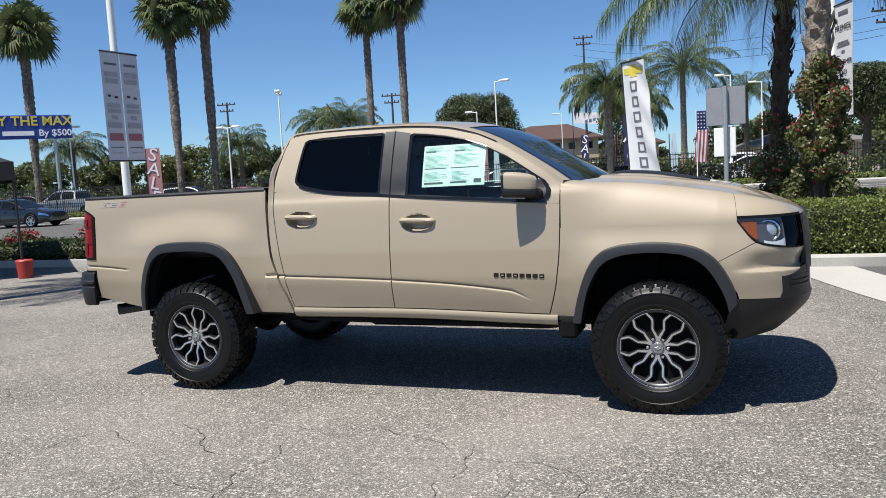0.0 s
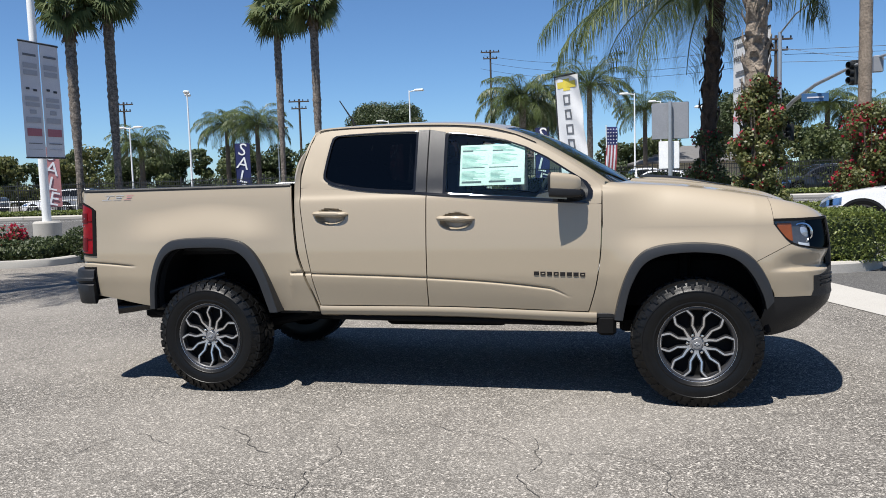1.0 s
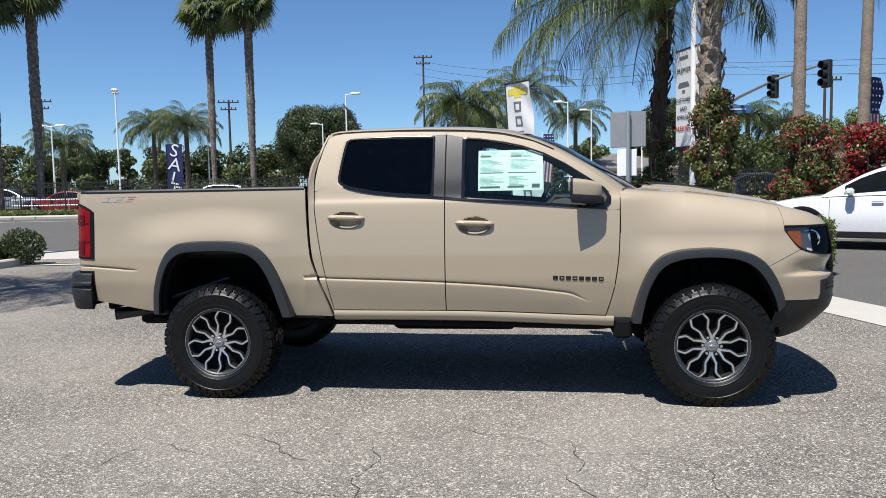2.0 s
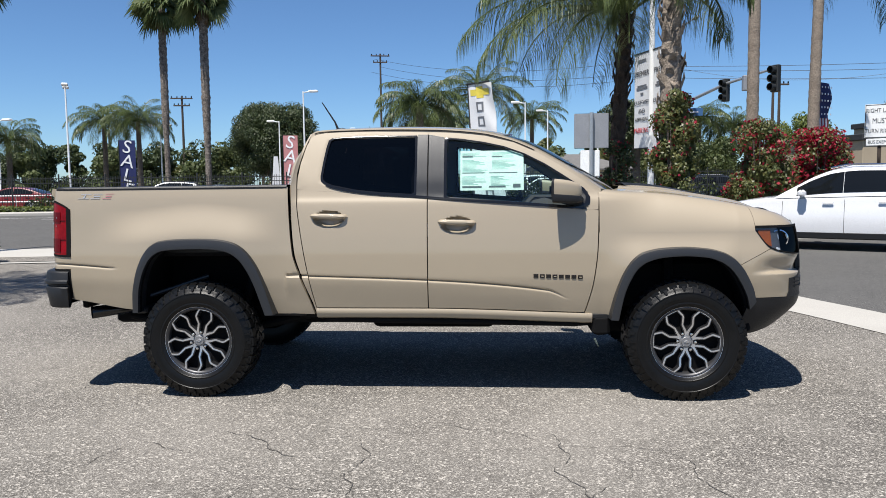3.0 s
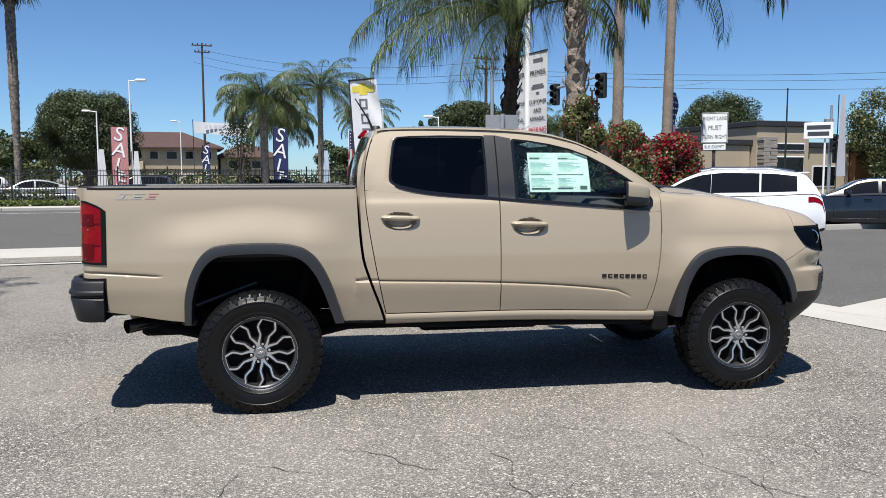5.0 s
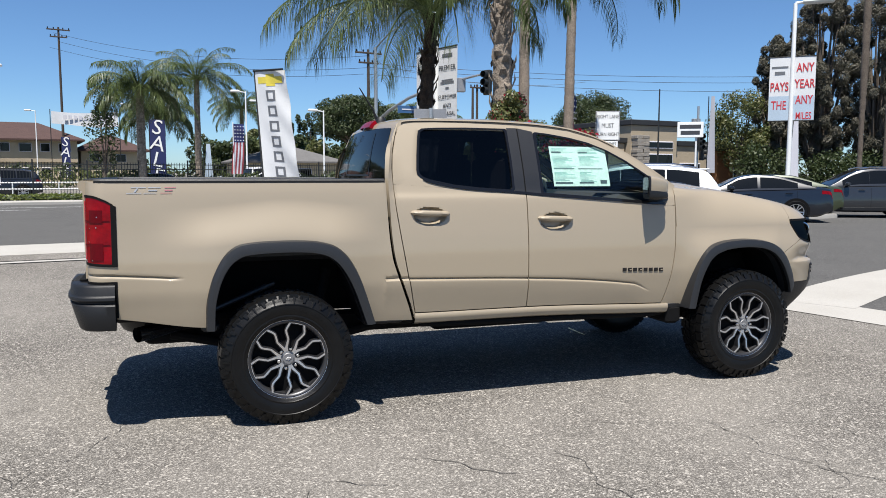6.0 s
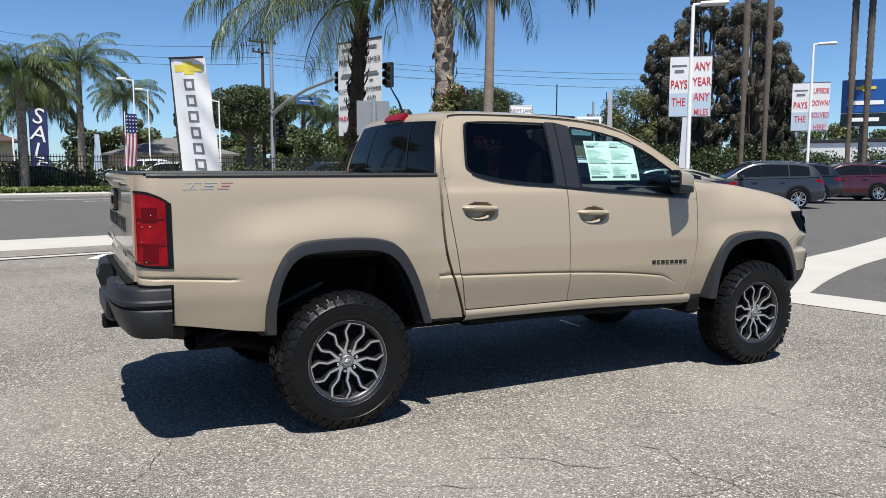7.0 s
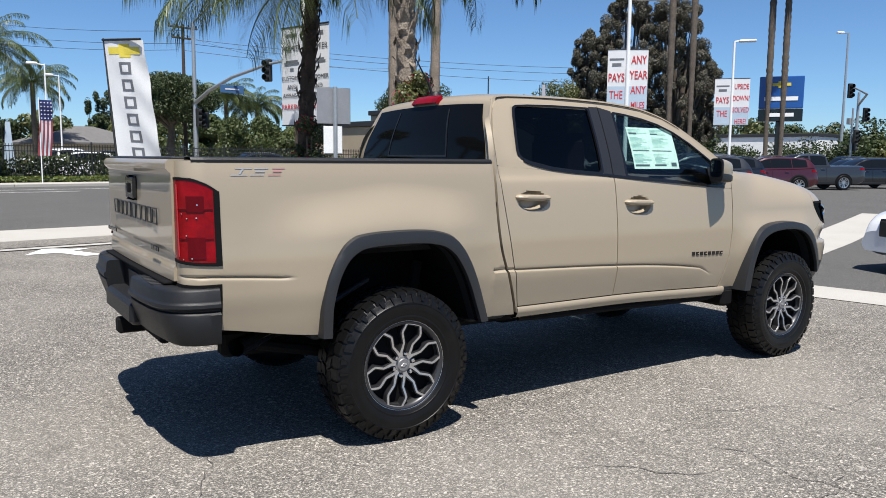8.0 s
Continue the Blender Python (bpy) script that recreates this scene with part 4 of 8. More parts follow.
# side mirrors: a swept shell that tapers forward from the glass, on a black lower half and foot
def shell_ring(s, high, drop, grow=0.0, shift=0.0, scale=1.0):
    """One ring of the mirror shell, s = 0 at the glass and 1 at the nose."""
    f = max(0.0, 1 - s ** 2.4) ** 0.5
    hw, hz = (0.063 * (0.42 + 0.58 * f) + grow) * scale, (high * (0.40 + 0.60 * f) + grow) * scale
    ring = []
    for q in range(32):
        a = 2 * math.pi * q / 32
        d = hw * np.sign(math.cos(a)) * abs(math.cos(a)) ** 0.5
        z = 1.383 - drop - 0.014 * s + hz * np.sign(math.sin(a)) * abs(math.sin(a)) ** 0.5
        ring.append(Vector((2.398 + shift + 0.27 * d * (1 - s) + 0.180 * s, YC - (0.942 - 0.035 * s) + d, z)))
    return ring


def shell(name, high, drop, grow, s0, s1, material, label):
    rows = [shell_ring(s, high, drop, grow) for s in spread(s0, s1, 14)]
    mid = lambda r: sum(r, Vector()) / len(r)
    return both(name, Shape().grid([r + r[:1] for r in rows]).fan(rows[0], mid(rows[0])).fan(rows[-1], mid(rows[-1])), material, label)


shell("side_mirror", 0.066, -0.006, 0.0, 0.04, 1.0, PAINT, "sand-tan mirror housing with black foot")
shell("mirror_bezel", 0.066, -0.004, 0.003, -0.0, 0.075, BLACK_PLASTIC, "black mirror bezel")
shell("mirror_lower", 0.034, 0.048, 0.002, 0.02, 1.0, BLACK_PLASTIC, "black lower mirror housing")
both("mirror_foot", Shape().box((2.55, YC - 0.86, 1.318), (0.09, 0.11, 0.05), 0.015), BLACK_PLASTIC, "black mirror foot")
rings = [shell_ring(0.0, 0.066, -0.004, 0.0, dx, 0.86) for dx in (0.004, -0.004)]
both("mirror_glass", Shape().grid([r + r[:1] for r in rings]).fan(rings[1], sum(rings[1], Vector()) / 32), MIRROR_GLASS, "dark mirror glass")

# bed: rails, inner box, tailgate
both("bed_rail", Shape().grid([[outer(x, 1.42) + Vector((0, a, z - 1.42)) for a, z in ((-0.003, 1.412), (-0.004, 1.424), (0.004, 1.434), (0.03, 1.437), (0.10, 1.435), (0.112, 1.42), (0.112, 1.39))]
                               for x in spread(-1.02, 0.612, 50)]), BLACK_PLASTIC, "black bed rail cap")
both("bed_corner_top", Shape().fan([outer(p, 1.4205) for p in spread(TAIL_IN - 0.01, LAMP_X + 0.03, 24)] + [Vector((-0.885, YC - 0.70, 1.4205)), Vector((-0.96, YC - 0.68, 1.4205))], (-0.95, YC - 0.76, 1.426)), PAINT, "sand-tan bed corner top")
part("bed_box", Shape().grid([[Vector((x, y, z)) for y, z in ((0.235, 1.42), (0.235, 0.97), (0.27, 0.94), (1.64, 0.94), (1.675, 0.97), (1.675, 1.42))] for x in (-0.97, 0.60)])
     .box((0.58, YC, 1.17), (0.03, 1.44, 0.48), 0.005).box((0.595, YC, 1.412), (0.05, 1.5, 0.03), 0.01), BLACK_PLASTIC, TRUCK, "black lined cargo bed")
rows = []
for z in spread(0.88, 1.425, 56):
    dx = 0.022 * smooth(1.36, 1.385, z) - 0.010 * smooth(1.02, 1.0, z) * smooth(0.93, 0.96, z)
    dx += 0.014 * smooth(1.425, 1.41, z) - 0.014
    rows.append([Vector((-1.034 - dx - 0.012 * (1 - k * k), YC + 0.735 * k, z)) for k in spread(-1, 1, 41)])
gs = Shape().grid(rows)
for e in (0, -1):
    gs.grid([[r[e] for r in rows], [r[e] + Vector((0.07, 0, 0)) for r in rows]])
gs.grid([[p for p in rows[-1]], [p + Vector((0.09, 0, 0)) for p in rows[-1]]])
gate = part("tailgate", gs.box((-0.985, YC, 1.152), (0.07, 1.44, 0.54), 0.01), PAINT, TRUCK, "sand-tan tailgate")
part("tailgate_handle", Shape().box((-1.052, YC, 1.275), (0.03, 0.20, 0.125), 0.014), GLOSS_BLACK, gate, "black tailgate handle")
part("camera_eye", Shape().box((-1.068, YC, 1.275), (0.012, 0.05, 0.05), 0.004), BLACK, gate)
part("tailgate_cap", Shape().box((-0.985, YC, 1.428), (0.09, 1.44, 0.012), 0.005), BLACK_PLASTIC, gate, "black tailgate top cap")
# Grey frames put the shaded edges of the body-coloured embossing into colour.
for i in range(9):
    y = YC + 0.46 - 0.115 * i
    part("tailgate_emblem", Shape().box((-1.047, y, 1.192), (0.005, 0.090, 0.006), 0.001).box((-1.047, y, 1.120), (0.005, 0.090, 0.006), 0.001).box((-1.047, y - 0.042, 1.156), (0.005, 0.006, 0.066), 0.001).box((-1.047, y + 0.042, 1.156), (0.005, 0.006, 0.066), 0.001), GREY_PLASTIC, gate, "dark grey frame imitating the shaded edges of an embossed block")
for y, n, zz in ((0.50, 5, 1.005), (1.55, 8, 1.015)):
    for i in range(n):
        part("tailgate_badge", Shape().box((-1.052, y + 0.03 * (i - n / 2), zz), (0.006, 0.022, 0.022), 0.002), GLOSS_BLACK, gate, "small dark badge block")

# badges on the sides
for i in range(8):
    x = 2.287 + 0.0415 * i
    z = 0.8155 - 0.0013 * i
    s = Shape()
    rows = [[outer(x + dx, z + dz, 0.004 if abs(dx) < 0.0145 and abs(dz) < 0.012 else 0.0) for dz in (-0.0125, -0.0118, 0.0118, 0.0125)] for dx in (-0.0165, -0.0138, 0.0138, 0.0165)]
    bad = both("door_badge", s.grid(rows), GLOSS_BLACK, "gloss black badge block")
    if i in (1, 3, 7):
        both("door_badge_slot", Shape().grid([[outer(x + dx, z + dz, 0.0072) for dz in (-0.003, 0.003)] for dx in (-0.007, 0.009)]), PAINT, "")
for i, (c, wd) in enumerate(((SILVER_PRINT, 0.078), (SILVER_PRINT, 0.066), (FADED_PRINT, 0.060))):
    x = -0.80 + 0.083 * i
    for z0, z1, x0, x1 in ((0.0135, 0.017, -0.5, 0.5), (-0.017, -0.0135, -0.5, 0.5), (-0.011, 0.011, -0.08, 0.04) if i == 0 else (-0.003, 0.003, -0.3, 0.4)):
        rows = [[outer(x + wd * k + dz * 0.75, 1.372 + dz, 0.003) for dz in (z0, z1)] for k in (x0, x1)]
        both("bed_badge", Shape().grid(rows), c, "slanted grey and red badge bar")

gate.location.x = -0.048

# rear bumper, swept round the corners
CURVE = [(-0.925, 0.916), (-0.99, 0.913), (-1.065, 0.893), (-1.125, 0.845), (-1.165, 0.765), (-1.190, 0.63), (-1.200, 0.46), (-1.202, 0.32)]
PROFILE = [(0.16, 0.606), (0.075, 0.606), (0.055, 0.614), (0.030, 0.680), (0.012, 0.742), (0.010, 0.752), (0.022, 0.757), (0.022, 0.763), (0.006, 0.768), (0.0, 0.776), (0.002, 0.790), (0.010, 0.796), (0.013, 0.803), (0.018, 0.846), (0.024, 0.855), (0.036, 0.860), (0.10, 0.858), (0.16, 0.856)]
pts = arc_of(CURVE, 40)
rows = []
for i, (x, w) in enumerate(pts):
    a, b = pts[max(i - 1, 0)], pts[min(i + 1, len(pts) - 1)]
    tx, tw = b[0] - a[0], b[1] - a[1]
    n = math.hypot(tx, tw)
    nx, nw = tw / n, -tx / n
    if nw < 0 and nx > 0:
        nx, nw = -nx, -nw
    k = 0.22 + 0.78 * smooth(0.10, 0.55, i / len(pts))
    rows.append([Vector((x - nx * d * kk, YC - (w - nw * d * kk), z)) for d, z, kk in [(d, z, k if z < 0.75 else 1.0) for d, z in PROFILE]])
both("rear_bumper", Shape().grid(rows).fan(rows[0], (-0.93, YC - 0.82, 0.72)).fan(rows[-1], (-1.13, YC - 0.32, 0.72)), BLACK_PLASTIC, "black textured plastic rear bumper end", sharp=40)
# Black strips on the skin paint the shadow line round the bumper end.
both("bumper_gap_shade", patch(-1.16, -0.910, lambda p: 0.860, lambda p: 0.874, 10, 3, off=0.003, inward=0.006), BLACK, "black strip painting the shadow line above the bumper end")
both("bumper_gap_shade", patch(-0.926, -0.910, lambda p: 0.668, lambda p: 0.862, 3, 12, off=0.003, inward=0.006), BLACK, "black strip painting the shadow line ahead of the bumper end")
part("bumper_step", Shape().box((-1.105, YC, 0.665), (0.18, 0.64, 0.12), 0.02), BLACK_PLASTIC, TRUCK, "black bumper step")
part("plate_recess", Shape().box((-1.085, YC, 0.785), (0.02, 0.64, 0.14), 0.01), BLACK, TRUCK, "black plate recess")
# Added strip: keeps the sun from shining down between bumper and tailgate.
part("bumper_leak_strip", Shape().box((-1.055, YC, 0.868), (0.13, 1.40, 0.014), 0.004), BLACK, TRUCK, "black strip added under the tailgate to stop a light leak")
part("plate_frame", Shape().box((-1.098, YC, 0.775), (0.008, 0.32, 0.11), 0.004), GREY_PLASTIC, TRUCK, "dark empty plate frame")
for k in range(6):
    both("bumper_tread", Shape().box((-1.10 - 0.002 * k, YC - 0.42 - 0.045 * k, 0.860), (0.11, 0.012, 0.006), 0.002), BLACK_PLASTIC, "black step rib")
part("hitch_receiver", Shape().box((-1.10, YC, 0.555), (0.20, 0.08, 0.08), 0.008).box((-1.06, YC, 0.56), (0.05, 0.9, 0.06), 0.01), BLACK, TRUCK, "black hitch receiver")

# wheels
hub = Shape().lathe([(0.0, 0.055), (0.10, 0.055), (0.20, 0.062), (0.206, 0.05), (0.206, 0.20), (0.0, 0.20)], 48).mesh("wheel", BLACK)
wheel = part("wheel", hub, None, TRUCK, "black tyre on two-tone alloy wheel", basis=Matrix.Identity(4))
wheel.matrix_parent_inverse = TRUCK.matrix_basis.inverted()
R = 0.392
prof = [(0.232, 0.012), (0.240, 0.004), (0.250, 0.001), (0.254, -0.003), (0.260, -0.003), (0.263, -0.002), (0.275, -0.006), (0.305, -0.0095), (0.322, -0.0085), (0.325, -0.0115), (0.330, -0.0105), (0.333, -0.007), (0.348, 0.001), (0.362, 0.009), (0.377, 0.021), (0.382, 0.034), (0.383, 0.06),
        (0.385, 0.12), (0.385, 0.18), (0.380, 0.218), (0.362, 0.230), (0.330, 0.246), (0.28, 0.247), (0.232, 0.235)]
tyre = Shape().lathe(prof, 96)
rng = random.Random(4)


def tread_block(a0, a1, y0, y1, r0, r1, skew=0.0, drop=0.0):
    """A block of tread between two angles, with a cut-back top."""
    c = 0.07
    vs = []
    for r, ins in ((r0, 0.0), (r1, c)):
        for (a, y, e) in ((a0, y0, 1), (a1, y0, -1), (a1, y1, -1), (a0, y1, 1)):
            aa = a + (a1 - a0) * ins * e + skew * (y - y0)
            yy = y + (y1 - y0) * ins * (1 if y == y0 else -1) * 0.6
            rr = r - (drop if y == y0 else 0)
            vs.append((rr * math.cos(aa), yy, rr * math.sin(aa)))
    return Shape().add(vs, [(4, 5, 6, 7), (0, 1, 5, 4), (1, 2, 6, 5), (2, 3, 7, 6), (3, 0, 4, 7)]).mesh("tread_block", RUBBER, 30)


def side_lug(r0, r1, w0, w1, y0):
    """A raised lug on the upper sidewall, narrower at its foot."""
    q = []
    for r, y, w in ((r0, y0, w0), (r1, 0.0015, w1)):
        q += [(r * math.cos(d), y, r * math.sin(d)) for d in (-w / 2, w / 2)]
    b = [(p[0], p[1] + 0.014, p[2]) for p in q]
    return Shape().add(q + b, [(0, 1, 3, 2), (0, 1, 5, 4), (2, 3, 7, 6), (0, 2, 6, 4), (1, 3, 7, 5)]).mesh("sidewall_lug", RUBBER, 30)


part("tyre", tyre, RUBBER, wheel, "black all-terrain tyre", sharp=30)
N = 38
g = 2 * math.pi / N
OUTER_BLOCKS = [tread_block(0, g * 0.885, 0.009 - e, 0.062, 0.366, R, 0.0, 0.007) for e in (0.003, 0.0)]
ROWS = ((tread_block(0, g * 0.87, 0.178, 0.224, 0.366, R), 0.0), (tread_block(0, g * 0.78, 0.068, 0.114, 0.374, R + 0.001, 1.1), 0.3), (tread_block(0, g * 0.78, 0.126, 0.172, 0.374, R + 0.001, -1.1), 0.1))
LUGS = (side_lug(0.343, 0.372, g * 0.24, g * 0.40, -0.0095), side_lug(0.333, 0.370, g * 0.08, g * 0.22, -0.0140))
for k in range(N):
    spin = lambda f: Matrix.Rotation(-(k + f) * g, 4, "Y")
    part("tread_block", OUTER_BLOCKS[k % 2], None, wheel, basis=spin(0))
    for me, f in ROWS:
        part("tread_block", me, None, wheel, basis=spin(f))
    part("sidewall_lug", LUGS[k % 2], None, wheel, basis=spin(0.4))
for q in range(4):
    raised = Shape()
    for k in range(4, 4 + (9, 6, 11, 5)[q]):
        a = 2 * math.pi * (16 * q + k) / 72
        raised.add([(r * math.cos(a + d), -0.0105, r * math.sin(a + d)) for r, d in ((0.292, 0.008), (0.292, 0.050), (0.307, 0.050), (0.307, 0.008))], [(0, 1, 2, 3)])
    tagged(part("sidewall_lettering", raised, RUBBER, wheel, "raised black lettering blocks"), kind="stuff")
rim = Shape().lathe([(0.203, 0.05), (0.209, 0.024), (0.218, 0.013), (0.226, 0.010), (0.233, 0.013), (0.234, 0.03)], 72)
part("rim", rim, RIM_GREY, wheel, "satin grey rim lip")
part("rim_edge", Shape().lathe([(0.2305, 0.0125), (0.2325, 0.0115), (0.2345, 0.014)], 72), ALLOY, wheel, "bright rim edge")
PETAL = [(math.hypot(a, h), math.atan2(h, a)) for a, h in ((0.038, 0.020), (0.063, 0.0255), (0.112, 0.027), (0.148, 0.048), (0.160, 0.054), (0.174, 0.053), (0.211, 0.042), (0.2155, 0.035), (0.217, 0.0))]
for k in range(6):
    dark, bright = Shape(), Shape()
    a0 = math.pi / 6 * 0 + k * math.pi / 3 + 0.02
    for sgn in (1, -1):
        pts = [(r * math.cos(a0 + sgn * d), r * math.sin(a0 + sgn * d), 0.034 - 0.018 * smooth(0.05, 0.19, r)) for r, d in PETAL]
        for shp, wid, y_top, y_low in ((bright, 0.0052, 0.0, 0.004), (dark, 0.0108, 0.003, 0.050)):
            L, Rr, wid0 = [], [], wid
            for i, (x, z, y) in enumerate(pts):
                wid = wid0 * (1.9 if i == 0 else 1.35 if i == 1 else 1.0)
                p, q = pts[max(i - 1, 0)], pts[min(i + 1, len(pts) - 1)]
                tx, tz = q[0] - p[0], q[1] - p[1]
                n = math.hypot(tx, tz)
                ox, oz = -tz / n * wid, tx / n * wid
                L.append((x + ox, y, z + oz))
                Rr.append((x - ox, y, z - oz))
            rows = [[(p[0], p[1] + y_low, p[2]) for p in L], [(p[0], p[1] + y_top, p[2]) for p in L], [(p[0], p[1] + y_top, p[2]) for p in Rr], [(p[0], p[1] + y_low, p[2]) for p in Rr]]
            shp.grid(rows)
    part("spoke", dark, DARK_ALLOY, wheel, "dark grey split spoke", sharp=30)
    part("spoke_face", bright, ALLOY, wheel, "bright machined spoke edge", sharp=30)
cap = part("centre_cap", Shape().lathe([(0.0, 0.024), (0.030, 0.024), (0.0325, 0.027), (0.033, 0.033), (0.043, 0.034), (0.046, 0.06)], 36), SATIN_CAP, wheel, "silver-grey hub and cap", sharp=20)
part("cap_emblem", Shape().box((0, 0.0225, 0), (0.034, 0.004, 0.009), 0.001).box((0, 0.0225, 0), (0.013, 0.004, 0.019), 0.001), ALLOY, cap, "plain silver emblem")
nut = Shape().lathe([(0.0, -0.014), (0.008, -0.013), (0.0105, -0.008), (0.011, 0.02)], 6).mesh("lug_nut", CHROME)
for k in range(6):
    a = k * math.pi / 3 + 0.02
    part("lug_nut", nut, None, wheel, "chrome lug nut", basis=Matrix.Translation((0.058 * math.cos(a), 0.034, 0.058 * math.sin(a))))
for x, far, spin in ((3.258, 0, 4), (0.0, 1, 20), (3.258, 1, 40)):
    copy_thing(wheel, Matrix.Translation((x, 2 * YC if far else 0, R - 0.006)) @ Matrix.Rotation(radians(180 if far else 0), 4, "Z") @ Matrix.Rotation(radians(spin), 4, "Y"))
wheel.matrix_basis = Matrix.Translation((0, 0, R - 0.006)) @ Matrix.Rotation(radians(-14), 4, "Y")

# underside
for dy in (-0.45, 0.45):
    part("frame_rail", Shape().box((1.5, YC + dy, 0.50), (4.6, 0.10, 0.14), 0.02), BLACK, TRUCK, "black ladder frame rail")
for name, c, d in (("floor_pan", (1.70, YC, 0.56), (2.1, 1.62, 0.08)), ("gearbox", (1.55, YC, 0.44), (0.9, 0.6, 0.16)), ("engine", (3.25, YC, 0.62), (0.9, 1.0, 0.5)), ("cross_member", (-0.72, YC, 0.66), (0.5, 1.3, 0.12)), ("cross_member", (0.60, YC, 0.60), (0.16, 1.5, 0.14))):
    part(name, Shape().box(c, d, 0.02), BLACK, TRUCK, "black underbody part")
part("rear_axle", Shape().tube([(0, 0.2, 0.386), (0, 1.7, 0.386)], 0.05, 12).lathe([(0.0, -0.15), (0.11, -0.1), (0.15, 0), (0.11, 0.1), (0, 0.15)], 20, "y", (0, YC, 0.386)), BLACK, TRUCK, "black rear axle")
part("front_axle", Shape().tube([(3.258, 0.2, 0.40), (3.258, 1.7, 0.40)], 0.04, 10), BLACK, TRUCK, "black front axle")
both("shock_absorber", Shape().tube([(0.16, YC - 0.62, 0.36), (0.30, YC - 0.56, 0.86)], 0.032, 10), BLACK, "black shock absorber")
both("shock_absorber", Shape().tube([(3.20, YC - 0.62, 0.45), (3.22, YC - 0.52, 0.95)], 0.035, 10), BLACK, "black shock absorber")
both("leaf_spring", Shape().tube([(-0.65, YC - 0.56, 0.50), (-0.3, YC - 0.56, 0.42), (0, YC - 0.56, 0.40), (0.35, YC - 0.56, 0.43), (0.68, YC - 0.56, 0.50)], 0.03, 8), BLACK, "black leaf spring")
part("exhaust_pipe", Shape().tube([(1.2, 0.62, 0.47), (0.4, 0.60, 0.47), (0.1, 0.50, 0.62), (-0.3, 0.42, 0.60), (-0.56, 0.36, 0.57), (-0.70, 0.26, 0.562)], 0.036, 12)
     , BLACK, TRUCK, "dark exhaust pipe")
part("exhaust_tip", Shape().tube([(-0.60, 0.33, 0.568), (-0.68, 0.275, 0.564), (-0.825, 0.165, 0.553)], [0.037, 0.041, 0.043], 24, caps=False), GLOSS_BLACK, TRUCK, "black exhaust tip")
both("bed_brace", Shape().tube([(-0.46, 0.19, 0.650), (-0.40, 0.21, 0.672), (-0.12, 0.32, 0.765), (-0.04, 0.35, 0.79)], 0.016, 10), GREY_PLASTIC, "dark grey brace inside the wheel well")
part("spare_wheel", Shape().lathe([(0.20, 0.50), (0.22, 0.43), (0.30, 0.405), (0.355, 0.42), (0.375, 0.46), (0.375, 0.55), (0.35, 0.60), (0.22, 0.61)], 40, "z", (-0.60, YC, 0.04)), RUBBER, TRUCK, "black spare tyre slung under the bed")
both("sill_guard", Shape().tube([(0.86, YC - 0.78, 0.515), (1.0, YC - 0.80, 0.512), (2.55, YC - 0.80, 0.485), (2.68, YC - 0.77, 0.49)], 0.022, 10), BLACK, "black rocker guard tube")
for c, d in (((-0.43, YC - 0.775, 0.585), (0.10, 0.20, 0.05)), ((2.72, YC - 0.745, 0.540), (0.14, 0.2, 0.05)), ((0.60, YC - 0.74, 0.555), (0.26, 0.2, 0.035))):
    both("flare_foot", Shape().box(c, d, 0.014), BLACK_PLASTIC, "black flare end")
both("mud_flap", Shape().box((2.72, YC - 0.70, 0.475), (0.12, 0.30, 0.13), 0.02), BLACK, "black splash guard behind the wheel")
both("air_deflector", Shape().box((3.67, YC - 0.66, 0.52), (0.05, 0.36, 0.18), 0.015), BLACK, "black splash guard ahead of the wheel")
# Plain filler blocks; those in nose and tail are added against sunlight leaks.
part("inner_filler", Shape().box((1.66, YC, 0.80), (1.90, 1.56, 0.44), 0.03).box((-0.02, YC, 1.02), (1.1, 1.40, 0.10), 0.02).box((3.3, YC, 0.98), (0.95, 0.84, 0.34), 0.03).box((3.84, YC, 0.84), (0.28, 1.24, 0.46), 0.03).box((-0.965, YC, 0.80), (0.11, 1.54, 0.20), 0.02), BLACK, TRUCK, "black filler blocks inside the body, stopping light leaks")

# cabin
part("dashboard", Shape().box((2.45, YC, 1.20), (0.42, 1.42, 0.26), 0.06), SEAT, TRUCK, "black dashboard")
part("steering_wheel", Shape().tube([(2.18 + 0.08 * math.sin(a), 1.33 + 0.18 * math.cos(a), 1.24 + 0.17 * math.sin(a)) for a in spread(0, 2 * math.pi, 25)], 0.016, 8, caps=False)
     .box((2.22, 1.33, 1.23), (0.06, 0.14, 0.10), 0.02), SEAT, TRUCK, "black steering wheel")
for y in (0.58, 1.33):
    part("front_seat", Shape().box((1.75, y, 1.10), (0.50, 0.50, 0.16), 0.05).box((1.50, y, 1.36), (0.14, 0.48, 0.50), 0.06).box((1.45, y, 1.66), (0.09, 0.26, 0.15), 0.035), SEAT, TRUCK, "black cloth front seat")
part("rear_seat", Shape().box((1.02, YC, 1.08), (0.46, 1.36, 0.14), 0.05).box((0.82, YC, 1.36), (0.12, 1.36, 0.46), 0.05).box((0.80, 0.6, 1.62), (0.08, 0.24, 0.13), 0.03).box((0.80, 1.3, 1.62), (0.08, 0.24, 0.13), 0.03), SEAT, TRUCK, "black cloth rear bench")
part("headliner", Shape().box((1.35, YC, 1.775), (1.05, 1.16, 0.02), 0.005), mat("grey_headliner", (0.25, 0.25, 0.25), 0.9), TRUCK, "grey headliner")

